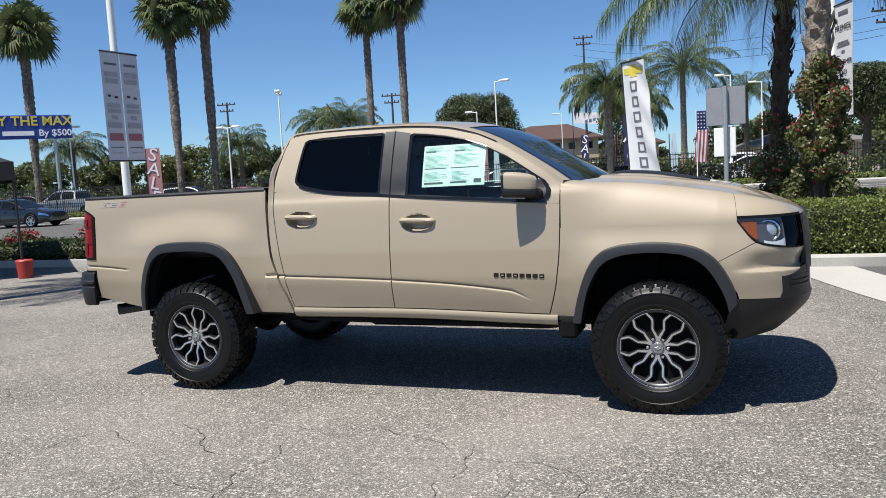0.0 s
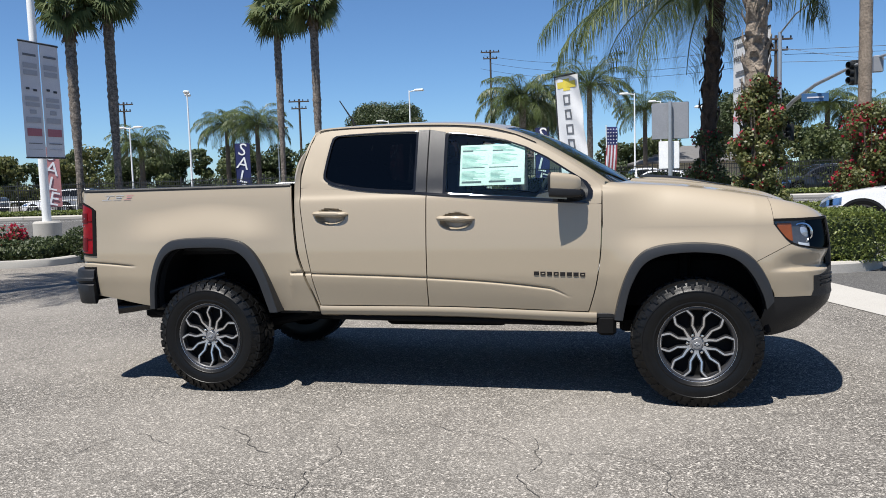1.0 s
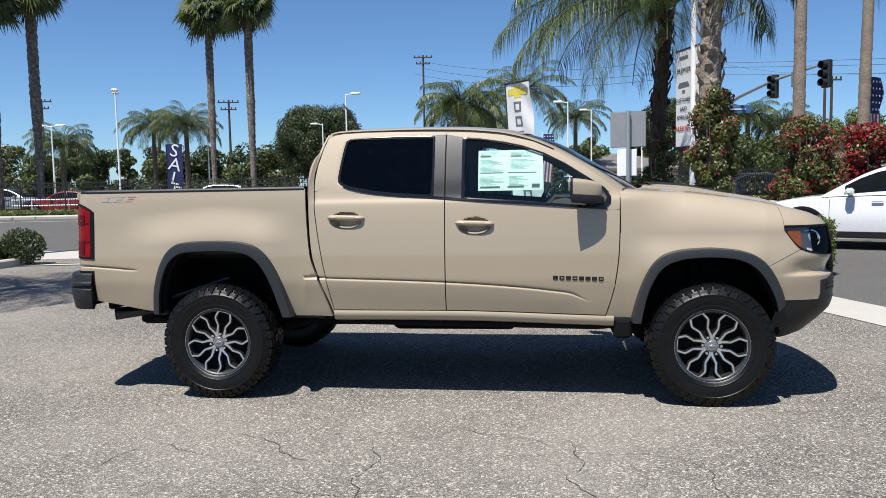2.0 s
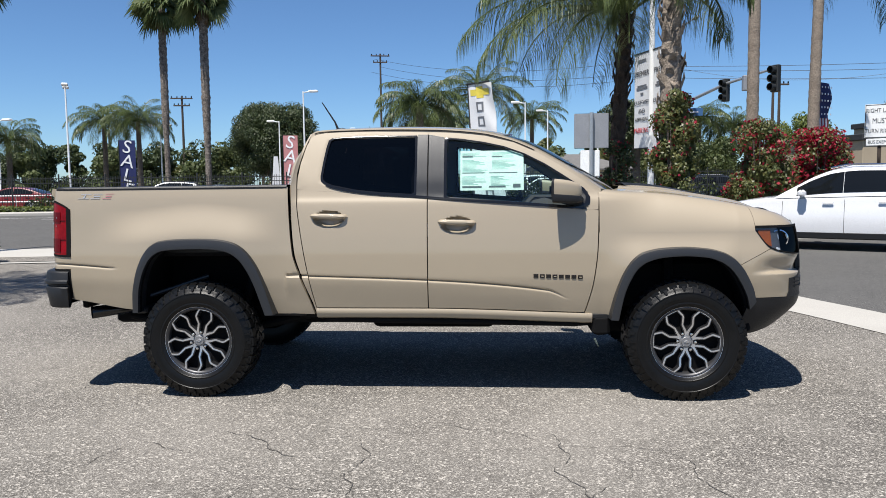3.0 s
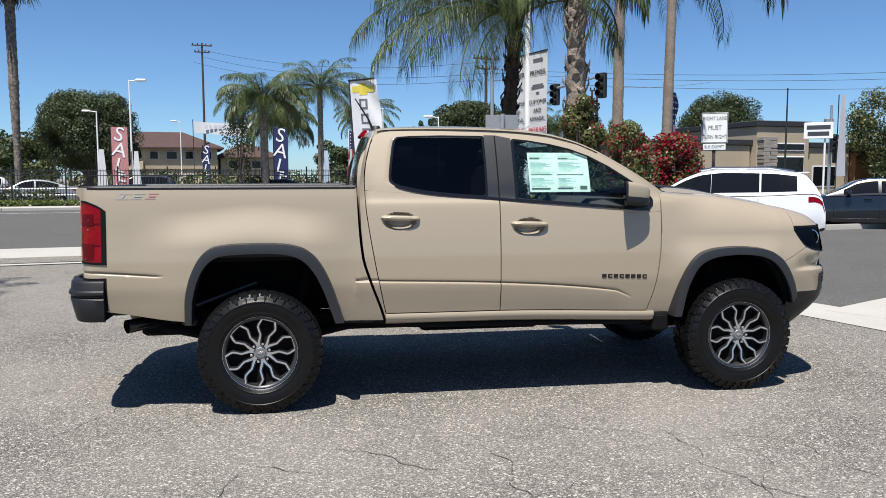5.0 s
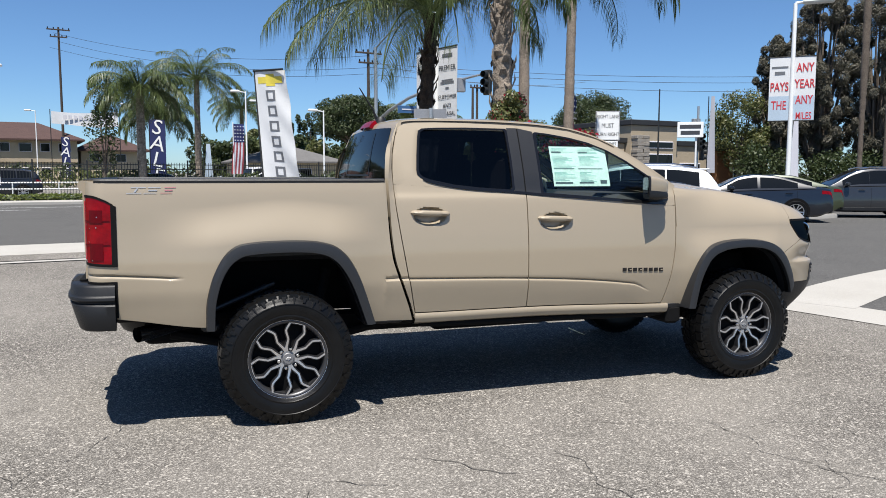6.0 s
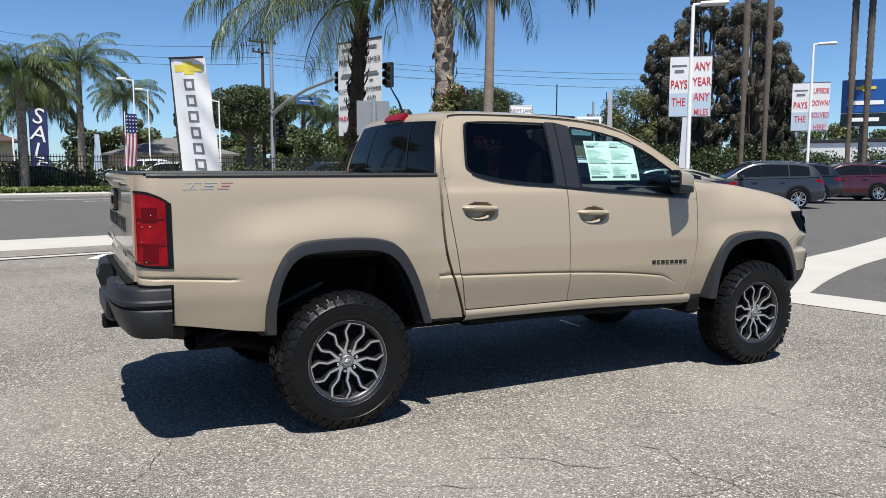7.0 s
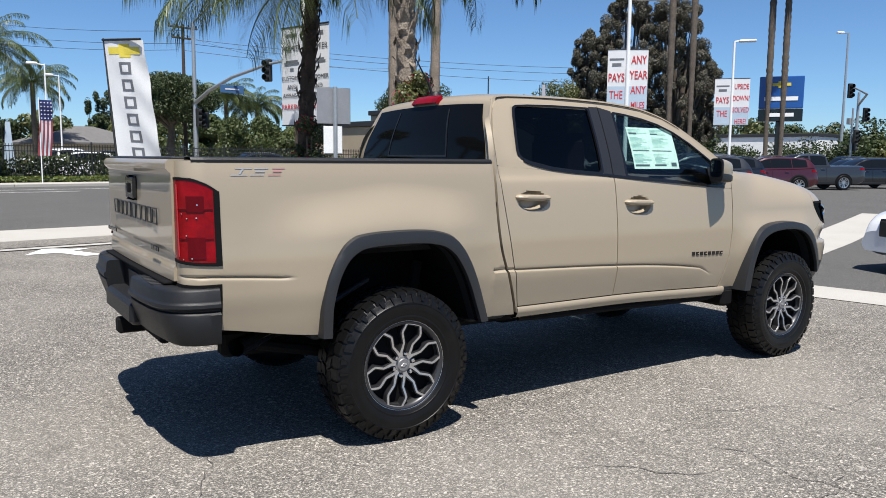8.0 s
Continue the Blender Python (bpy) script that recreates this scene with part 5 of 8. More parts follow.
# papers on the glass of the front passenger window
st = lambda a, b, c, d, off, n=6: Shape().grid([[Vector((x, YC - side_w(x, z) + 0.0115 - off, z)) for z in spread(c, d, n)] for x in spread(a, b, n)])
sheet = part("window_sticker", st(1.786, 2.212, 1.383, 1.650, 0), PAPER, TRUCK, "pale printed price sheet on the window")
rng = random.Random(9)
for a, b, c, d in ((1.80, 1.98, 1.60, 1.64), (2.0, 2.19, 1.60, 1.64), (1.80, 1.98, 1.50, 1.59), (2.0, 2.19, 1.52, 1.59), (1.80, 1.97, 1.42, 1.48), (1.99, 2.12, 1.41, 1.48)):
    for i in range(int((d - c) / 0.0075)):
        z = d - 0.004 - i * 0.0075
        part("print_line", st(a, a + (b - a) * rng.uniform(0.4, 1.0), z - 0.0013, z + 0.0008, 0.001, 2), PAPER_GREEN, sheet)
for a, b, c, d in ((1.80, 1.87, 1.606, 1.616), (2.0, 2.07, 1.606, 1.614), (1.80, 1.95, 1.498, 1.503), (1.98, 2.17, 1.498, 1.503), (1.80, 1.93, 1.40, 1.412), (1.98, 2.09, 1.402, 1.412), (2.14, 2.19, 1.40, 1.425)):
    part("print_block", st(a, b, c, d, 0.0013, 3), INK, sheet)


# ---- street and kerbs ----
STREET_TURN = radians(9.65)
S_DIR, S_ACROSS = Vector((math.cos(STREET_TURN), math.sin(STREET_TURN), 0)), Vector((-math.sin(STREET_TURN), math.cos(STREET_TURN), 0))


def st_pt(u, v, z=0.0):
    """A place by its run along the street and its distance from the lot's edge."""
    return Vector((0, 11.5, z)) + u * S_DIR + v * S_ACROSS


def st_slab(u0, u1, v0, v1, z0, z1, bevel=0.02):
    c = st_pt((u0 + u1) / 2, (v0 + v1) / 2, (z0 + z1) / 2)
    return Shape().box(c, (u1 - u0, v1 - v0, z1 - z0), bevel, Matrix.Rotation(STREET_TURN, 3, "Z"))


def ribbon(line, width, z, n=30):
    """A flat strip along a bent line."""
    pts = arc_of(line, n)
    rows = []
    for i, (x, y) in enumerate(pts):
        a, b = pts[max(i - 1, 0)], pts[min(i + 1, n - 1)]
        tx, ty = b[0] - a[0], b[1] - a[1]
        k = math.hypot(tx, ty)
        rows.append([Vector((x - ty / k * width / 2, y + tx / k * width / 2, z)), Vector((x + ty / k * width / 2, y - tx / k * width / 2, z))])
    return Shape().grid(rows)


road = Shape().grid([[st_pt(u, v, 0.002) for v in (2.0, 23.8)] for u in (-160, 160)])
single("road", road, STREET, "grey asphalt street", "road", kind="structure", sharp=0)
for u0, u1 in [(-40 + 6 * i, -40 + 6 * i + 5.97) for i in range(7)]:
    apron = single("driveway_apron", st_slab(u0, u1, 0.0, 2.05, -0.05, 0.008, 0.006), CONCRETE, "pale concrete driveway apron slab", "pavement", kind="structure")
for v in (-1.45, -1.12):
    single("slot_drain", Shape().grid([[st_pt(u, v + d, 0.003) for d in (-0.045, 0.045)] for u in spread(-40, 2, 30)]), BLACK, "narrow dark slot drain across the lot", "drain", kind="structure", sharp=0)
single("drain_frame", Shape().grid([[st_pt(u, v, 0.0015) for v in (-1.42, -1.15)] for u in spread(-40, 2, 30)]), CONCRETE, "pale drain surround", "drain", kind="structure", sharp=0)
for u0, u1, v in [(-60 + 9 * k, -57 + 9 * k, 18.4) for k in range(14)] + [(-70, 60, 20.6)]:
    single("lane_line", Shape().grid([[st_pt(u, v + d, 0.006) for d in (-0.07, 0.07)] for u in (u0, u1)]), WHITE_LINE, "worn white lane line", "road marking", kind="structure", sharp=0)
ar = Shape().add([(-0.95, 9.20, 0.003), (-0.62, 9.98, 0.003), (-0.30, 9.72, 0.003), (0.02, 9.70, 0.003), (-0.28, 9.46, 0.003), (0.02, 8.80, 0.003), (-0.22, 8.68, 0.003), (-0.52, 9.28, 0.003)],
                 [(0, 1, 2, 7), (2, 3, 4, 7), (4, 5, 6, 7)])
single("road_arrow", ar, WHITE_LINE, "worn white painted arrow", "road marking", kind="structure", sharp=0)
for k in range(26):
    u = -70 + 5 * k
    single("kerb_far", st_slab(u, u + 4.985, 23.8, 24.0, -0.05, 0.15, 0.03), CONCRETE, "pale concrete kerb of the far pavement", "kerb", kind="structure")
    single("pavement_far", st_slab(u, u + 4.985, 24.0, 25.4, -0.05, 0.145, 0.01), CONCRETE, "pale concrete far pavement", "pavement", kind="structure")
# concrete gutters of the lot
single("gutter_main", ribbon([(4.55, 7.2), (4.95, 5.6), (5.30, 4.4), (5.75, 3.1), (6.20, 1.5), (6.75, -1.0), (7.2, -3.0)], 0.82, 0.003), CONCRETE, "pale concrete gutter in the lot", "gutter", kind="structure", sharp=0)
single("gutter_branch", ribbon([(6.15, 2.35), (7.4, 3.0), (9.2, 3.78), (11.6, 4.6), (15.5, 6.1), (20, 7.9)], 0.95, 0.0045), CONCRETE, "pale concrete gutter branch", "gutter", kind="structure", sharp=0)

outer_lot = Shape().add([(4.55, 7.2, 0), (4.95, 5.6, 0), (5.30, 4.4, 0), (5.75, 3.1, 0), (6.20, 1.5, 0), (6.75, -1.0, 0), (7.2, -3.0, 0), (9.5, -14, 0), (92, -14, 0), st_pt(90, 2.1), st_pt(7, 2.1)], [tuple(range(10, -1, -1))])
single("lot_aisle", outer_lot, STREET, "darker grey asphalt aisle beyond the concrete gutter", "ground", kind="structure", sharp=0)

# cracks in the lot
CRACK = mat("crack_shadow", (0.070, 0.065, 0.058), 0.95)
rng = random.Random(21)
for k, (x, y, a, length) in enumerate(((1.25, -0.75, -75, 1.6), (2.30, -0.62, -80, 1.5), (1.0, -0.6, -8, 1.4), (2.0, -1.0, 6, 1.2), (0.35, -0.7, -12, 1.0), (0.6, -1.9, 30, 1.6), (2.9, -0.9, -60, 1.4),
                                       (1.6, -1.6, -85, 1.1), (-0.6, -1.6, 15, 1.5), (3.4, -1.3, -30, 1.3), (0.1, -2.2, -20, 1.6), (1.9, -2.1, 40, 1.3), (-2.6, 0.5, -35, 1.8), (-1.4, -0.6, 60, 1.2))):
    pts, ang = [(x, y)], radians(a)
    while len(pts) < length / 0.035:
        ang += rng.uniform(-0.55, 0.55) - 0.25 * (ang - radians(a))
        pts.append((pts[-1][0] + 0.035 * math.cos(ang), pts[-1][1] + 0.035 * math.sin(ang)))
    s = Shape()
    rows = []
    for i, (px, py) in enumerate(pts):
        wd = (0.0014 + 0.0021 * rng.random()) * min(1, 6 * i / len(pts), 6 * (len(pts) - i) / len(pts) + 0.1)
        rows.append([Vector((px - wd, py - wd * 0.6, 0.0008)), Vector((px + wd, py + wd * 0.6, 0.0008))])
    single("asphalt_crack", s.grid(rows), CRACK, "thin wandering crack in the asphalt", "crack", kind="structure", sharp=0)

# planted islands with kerbs
def island(name, outline, label, soil=True):
    """A raised bed: a ring of kerb with earth inside."""
    n = len(outline)
    cx, cy = sum(p[0] for p in outline) / n, sum(p[1] for p in outline) / n
    ring = lambda k, z: [Vector((cx + (x - cx) * (1 - k / math.hypot(x - cx, y - cy)), cy + (y - cy) * (1 - k / math.hypot(x - cx, y - cy)), z)) for x, y in outline]
    s = Shape().grid([ring(0.0, -0.02), ring(0.0, 0.12), ring(0.02, 0.145), ring(0.15, 0.15), ring(0.16, 0.10)], closed=True)
    single(name + "_kerb", s, CONCRETE, "pale concrete kerb round " + label, "kerb", kind="structure")
    single(name + "_earth", Shape().fan(ring(0.15, 0.10), (cx, cy, 0.13)), SOIL, "dry mulch inside " + label, "ground", kind="structure", sharp=0)


def rounded(x0, x1, y0, y1, r, turn=0.0, at=(0, 0)):
    pts = []
    for cx, cy, a0 in ((x1 - r, y1 - r, 0), (x0 + r, y1 - r, 90), (x0 + r, y0 + r, 180), (x1 - r, y0 + r, 270)):
        pts += [(cx + r * math.cos(radians(a0 + a)), cy + r * math.sin(radians(a0 + a))) for a in spread(0, 90, 9)]
    c, s = math.cos(turn), math.sin(turn)
    return [(at[0] + x * c - y * s, at[1] + x * s + y * c) for x, y in pts]


island("palm_island", rounded(1.2, 6.55, 6.45, 12.9, 1.2), "the palm island")
island("street_island", rounded(4.6, 20, 0.3, 4.6, 0.8, STREET_TURN, (1.0, 11.9)), "the street planting strip")
island("west_island", rounded(-19, -7.9, 7.6, 9.7, 0.9), "the west planting strip")


# ---- plants ----
def leaves(shape, pts, size, rng, droop=0.0, narrow=0.55, centre=None):
    """Small leaves, one at each place; round a centre they face outward, as on a clump."""
    p = np.array([tuple(q) for q in pts], float).reshape(-1, 3)
    n = len(p)
    if not n:
        return shape
    g = np.random.default_rng(rng.randrange(1 << 30))
    unit = lambda v: v / np.maximum(np.linalg.norm(v, axis=1, keepdims=True), 1e-9)
    face = unit(g.normal(size=(n, 3)))
    if centre is not None:
        face = unit(unit(p - np.array(tuple(centre))) * 1.1 + face * 0.8)
    d = g.normal(size=(n, 3)) - np.array((0, 0, droop * 1.5))
    d = unit(d - face * np.sum(d * face, axis=1, keepdims=True))
    s = size * g.uniform(0.6, 1.3, (n, 1))
    q = np.cross(face, d) * s * narrow * 0.5
    d = d * s * 0.5
    v = np.stack([p - d, p + q, p + d, p - q], 1).reshape(-1, 3)
    k = len(shape.v)
    shape.v.extend(map(tuple, v.tolist()))
    shape.f.extend((k + 4 * i, k + 4 * i + 1, k + 4 * i + 2, k + 4 * i + 3) for i in range(n))
    return shape


def in_ball(c, r, n, rng, hollow=0.55):
    """Places within the shell of an ellipsoid."""
    g = np.random.default_rng(rng.randrange(1 << 30))
    v = g.normal(size=(n, 3))
    v /= np.linalg.norm(v, axis=1, keepdims=True)
    v *= g.uniform(hollow ** 3, 1, (n, 1)) ** (1 / 3)
    return (v * np.array(tuple(r)) + np.array(tuple(c))).tolist()


def tree(name, at, height, spread_r, crown_low, label, material, seed, clumps=26, leaf=0.35, per=120, trunk_r=0.25, flat=0.75, stretch=1.0, clump=(0.22, 0.42), narrow=0.55, droop=0.0):
    """A tapered trunk with limbs and a crown of leafy clumps."""
    rng = random.Random(seed)
    t = thing(name, label, "tree", at=at)
    x, y = at[0], at[1]
    wood = Shape()
    lean = rng.uniform(-0.3, 0.3)
    top = Vector((x + lean, y, crown_low + (height - crown_low) * 0.45))
    wood.tube([(x, y, -0.05), (x + lean * 0.2, y, crown_low * 0.5), (x + lean * 0.6, y, crown_low), top], [trunk_r * 1.25, trunk_r, trunk_r * 0.8, trunk_r * 0.35], 9)
    crown = Shape()
    mid = (height + crown_low) / 2
    for k in range(clumps):
        a, zz = rng.uniform(0, 2 * math.pi), rng.uniform(-0.85, 0.9)
        rr = spread_r * math.sqrt(max(0.05, 1 - zz * zz * 0.9)) * rng.uniform(0.45, 0.88)
        c = Vector((x + lean + rr * math.cos(a) * stretch, y + rr * math.sin(a), mid + zz * (height - crown_low) / 2 * 0.85))
        r = spread_r * rng.uniform(*clump)
        if k % 3 == 0:
            base = Vector((x + lean * 0.6, y, crown_low * rng.uniform(0.85, 1.1)))
            wood.tube([base, base.lerp(c, 0.5) + Vector((0, 0, 0.1 * height * 0.2)), c], [trunk_r * 0.5, trunk_r * 0.3, trunk_r * 0.1], 6)
        leaves(crown, in_ball(c, (r, r, r * flat), per, rng, 0.6), leaf, rng, droop, narrow, c)
    part("trunk", wood, BARK, t, "grey-brown trunk and limbs")
    part("crown", crown, material, t, "", sharp=0)
    return t


def frond(shape, stem, base, az, elev, length, rng, n=40, leaflet=0.55, sag=1.0, blade=0.0115, limp=0.95):
    """One feather leaf: an arching rib with two rows of hanging leaflets."""
    rib, p, e = [], Vector(base), elev
    steps = 12
    for i in range(steps + 1):
        rib.append(p.copy())
        d = Vector((math.cos(az) * math.cos(e), math.sin(az) * math.cos(e), math.sin(e)))
        p = p + d * (length / steps)
        e -= sag * (0.06 + 0.16 * (i / steps))
    stem.tube(rib, [0.030 * (1 - 0.85 * i / steps) + 0.004 for i in range(steps + 1)], 5, caps=False)
    for k in range(n):
        f = 0.16 + 0.84 * (k + rng.uniform(-0.3, 0.3)) / n
        f = min(f, 0.999)
        i = int(f * steps)
        q = rib[i].lerp(rib[min(i + 1, steps)], f * steps - i)
        t = (rib[min(i + 1, steps)] - rib[max(i - 1, 0)]).normalized()
        sidev = t.cross(Vector((0, 0, 1)))
        sidev = sidev.normalized() if sidev.length > 1e-3 else Vector((1, 0, 0))
        size = leaflet * (0.45 + 0.75 * math.sin(math.pi * min(1, 0.15 + f * 0.85))) * rng.uniform(0.8, 1.15)
        for sg in (1, -1):
            out = (sidev * sg * rng.uniform(0.6, 1.0) + t * rng.uniform(0.3, 0.7) + Vector((0, 0, rng.uniform(-0.5, 0.35)))).normalized()
            hang = 0.25 + 0.75 * f
            a = q + out * size * 0.45 + Vector((0, 0, -0.20 * size * hang))
            b = q + out * size * (0.95 - 0.40 * hang) + Vector((0, 0, -limp * size * hang))
            wv = out.cross(Vector((0, 0, 1)))
            wv = (wv.normalized() if wv.length > 1e-3 else t) * blade
            shape.add([q - wv * 0.6, q + wv * 0.6, a + wv, a - wv, b], [(0, 1, 2, 3), (3, 2, 4)])


def queen_palm(name, at, height, label, seed, trunk_mat, r=0.16, n=22, length=3.0, lean=(0, 0), steps=46, leaflet=0.6, low=-0.45, sag=1.0, boots=0, gap=None, blade=0.0085, limp=0.95):
    rng = random.Random(seed)
    t = thing(name, label, "palm tree", at=at)
    x, y = at[0], at[1]
    top = Vector((x + lean[0], y + lean[1], height))
    pts, rad = [], []
    m = int(height / 0.11)
    for i in range(m + 1):
        f = i / m
        pts.append(Vector((x + lean[0] * f ** 1.6, y + lean[1] * f ** 1.6, -0.05 + (height + 0.05) * f)))
        rad.append(r * (1.2 - 0.3 * f) * (1.0 + 0.05 * (i % 2) + rng.uniform(-0.03, 0.03)))
    part("trunk", Shape().tube(pts, rad, 14), trunk_mat, t, "ringed palm trunk", sharp=60)
    if boots:
        # old leaf bases that still cling to the trunk
        old = Shape()
        for k in range(boots):
            f = 1 - 0.62 * (k / boots) ** 1.3
            i = min(m, int(f * m))
            a = k * 2.39996 + rng.uniform(-0.3, 0.3)
            o, sd = Vector((math.cos(a), math.sin(a), 0)), Vector((-math.sin(a), math.cos(a), 0))
            p, ln, wd = pts[i] + o * rad[i] * 0.9, rng.uniform(0.16, 0.42), rng.uniform(0.05, 0.10)
            tip = p + o * rng.uniform(0.05, 0.12) + Vector((0, 0, ln if rng.random() < 0.6 else -ln * 0.7))
            mid2 = p.lerp(tip, 0.55) + o * 0.02
            old.add([p + sd * wd, p - sd * wd, mid2 - sd * wd * 0.7, mid2 + sd * wd * 0.7, tip, mid2 + o * 0.03], [(0, 1, 5), (1, 2, 5), (3, 0, 5), (2, 4, 5), (4, 3, 5), (0, 3, 2, 1), (2, 3, 4)])
        tagged(part("leaf_base", old, trunk_mat, t, "ragged old leaf bases", sharp=20), kind="stuff")
    blades, stems = Shape(), Shape()
    for k in range(n):
        az = k * 2.39996 + rng.uniform(-0.2, 0.2)
        el = 1.25 + (low - 1.25) * ((k + 0.5) / n) ** 0.9 + rng.uniform(-0.12, 0.12)
        if gap and el > gap[2] and abs((az - gap[0] + math.pi) % (2 * math.pi) - math.pi) < gap[1]:
            continue
        frond(blades, stems, top + Vector((0.08 * math.cos(az), 0.08 * math.sin(az), 0.05)), az, el, length * rng.uniform(0.85, 1.1), rng, steps, leaflet, sag, blade, limp)
    part("frond_ribs", stems, FROND, t, "green arching leaf ribs")
    tagged(part("crown", blades, FROND, t, "", sharp=0), kind="stuff")
    return t


def fan_palm(name, at, height, label, seed, crown_r=1.25, n=56, trunk_r=0.165, lean=(0, 0), skirt=1.5, bark=None):
    rng = random.Random(seed)
    t = thing(name, label, "palm tree", at=at)
    x, y = at[0], at[1]
    top = Vector((x + lean[0], y + lean[1], height))
    m = int(height / 0.20)
    pts = [Vector((x + lean[0] * (i / m) ** 1.5, y + lean[1] * (i / m) ** 1.5, -0.05 + height * i / m)) for i in range(m + 1)]
    part("trunk", Shape().tube(pts, [trunk_r * (0.82 + 0.28 * smooth(0.30, 0.50, i / m)) * (1 + rng.uniform(-0.07, 0.07)) * (1.12 if i / m > 0.30 and i % 2 else 1) for i in range(m + 1)], 10), bark or BARK, t, "slim grey palm trunk", sharp=60)
    green, dry = Shape(), Shape()
    for k in range(n):
        az = k * 2.39996 + rng.uniform(-0.2, 0.2)
        el = 1.35 - 2.2 * ((k + 0.5) / n) ** 0.85 + rng.uniform(-0.12, 0.12)
        d = Vector((math.cos(az) * math.cos(el), math.sin(az) * math.cos(el), math.sin(el)))
        hub = top + d * crown_r * rng.uniform(0.22, 0.68)
        sh = dry if el < -0.93 else green
        sidev = d.cross(Vector((0, 0, 1))).normalized()
        upv = sidev.cross(d)
        tw = rng.uniform(-1.2, 1.2)
        sidev, upv = sidev * math.cos(tw) + upv * math.sin(tw), upv * math.cos(tw) - sidev * math.sin(tw)
        sh.add([top + sidev * 0.02, top - sidev * 0.02, hub - sidev * 0.015, hub + sidev * 0.015], [(0, 1, 2, 3)])
        for j in range(19):
            b = -1.45 + 2.9 * j / 18
            o = (d * math.cos(b) + sidev * math.sin(b)).normalized()
            ln = crown_r * 0.62 * (0.75 + 0.25 * math.cos(b)) * rng.uniform(0.85, 1.1)
            wv = (sidev * math.cos(b) - d * math.sin(b)) * 0.034 * crown_r
            a = hub + o * ln * 0.6 + upv * 0.03
            e = hub + o * ln + Vector((0, 0, -0.33 * ln * rng.uniform(0.3, 1.8)))
            sh.add([hub, a + wv, e, a - wv], [(0, 1, 2, 3)])
    for k in range(int(34 * skirt)):
        az, z = rng.uniform(0, 2 * math.pi), height - rng.uniform(0.15, skirt)
        p = Vector((x + lean[0], y + lean[1], z)) + Vector((math.cos(az), math.sin(az), 0)) * trunk_r * 1.1
        for j in range(3):
            o = Vector((math.cos(az + j * 0.4 - 0.4) * 0.30, math.sin(az + j * 0.4 - 0.4) * 0.30, -0.75)) * rng.uniform(0.5, 0.9)
            wv = Vector((-math.sin(az), math.cos(az), 0)) * 0.05
            dry.add([p, p + o * 0.6 + wv, p + o, p + o * 0.6 - wv], [(0, 1, 2, 3)])
    tagged(part("crown", green, FROND_DARK, t, "", sharp=0), kind="stuff")
    tagged(part("skirt", dry, FROND_DRY, t, "dry brown hanging leaves", sharp=0), kind="stuff")
    return t


def hedge(name, x0, x1, y0, y1, z1, label, seed, n, leaf=0.045, material=None, turn=0.0, at=(0, 0), z0=0.12):
    """A clipped hedge: a solid dark green core with leaves all over its faces."""
    rng = random.Random(seed)
    t = thing(name, label, "hedge")
    c, s = math.cos(turn), math.sin(turn)
    put = lambda x, y, z: Vector((at[0] + x * c - y * s, at[1] + x * s + y * c, z))
    core = Shape()
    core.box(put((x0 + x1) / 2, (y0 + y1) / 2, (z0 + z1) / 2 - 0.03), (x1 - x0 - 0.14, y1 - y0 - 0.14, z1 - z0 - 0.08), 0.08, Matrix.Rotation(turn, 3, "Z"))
    part("twig_core", core, LEAF_DARK, t, "solid dark green core")
    pts = []
    areas = [(x1 - x0) * (y1 - y0), (x1 - x0) * (z1 - z0) * 2, (y1 - y0) * (z1 - z0) * 2]
    for _ in range(n):
        r = rng.uniform(0, sum(areas))
        x, y, z = rng.uniform(x0, x1), rng.uniform(y0, y1), rng.uniform(z0, z1)
        bump = 0.035 * noise.noise((x * 1.7, y * 1.7, z * 1.7)) + rng.gauss(0, 0.02)
        if r < areas[0]:
            z = z1 + bump
        elif r < areas[0] + areas[1]:
            y = (y0 - bump) if rng.random() < 0.5 else (y1 + bump)
        else:
            x = (x0 - bump) if rng.random() < 0.5 else (x1 + bump)
        pts.append(put(x, y, z))
    tagged(part("leafage", leaves(Shape(), pts, leaf, rng), material or LEAF, t, "", sharp=0), kind="stuff")
    return t


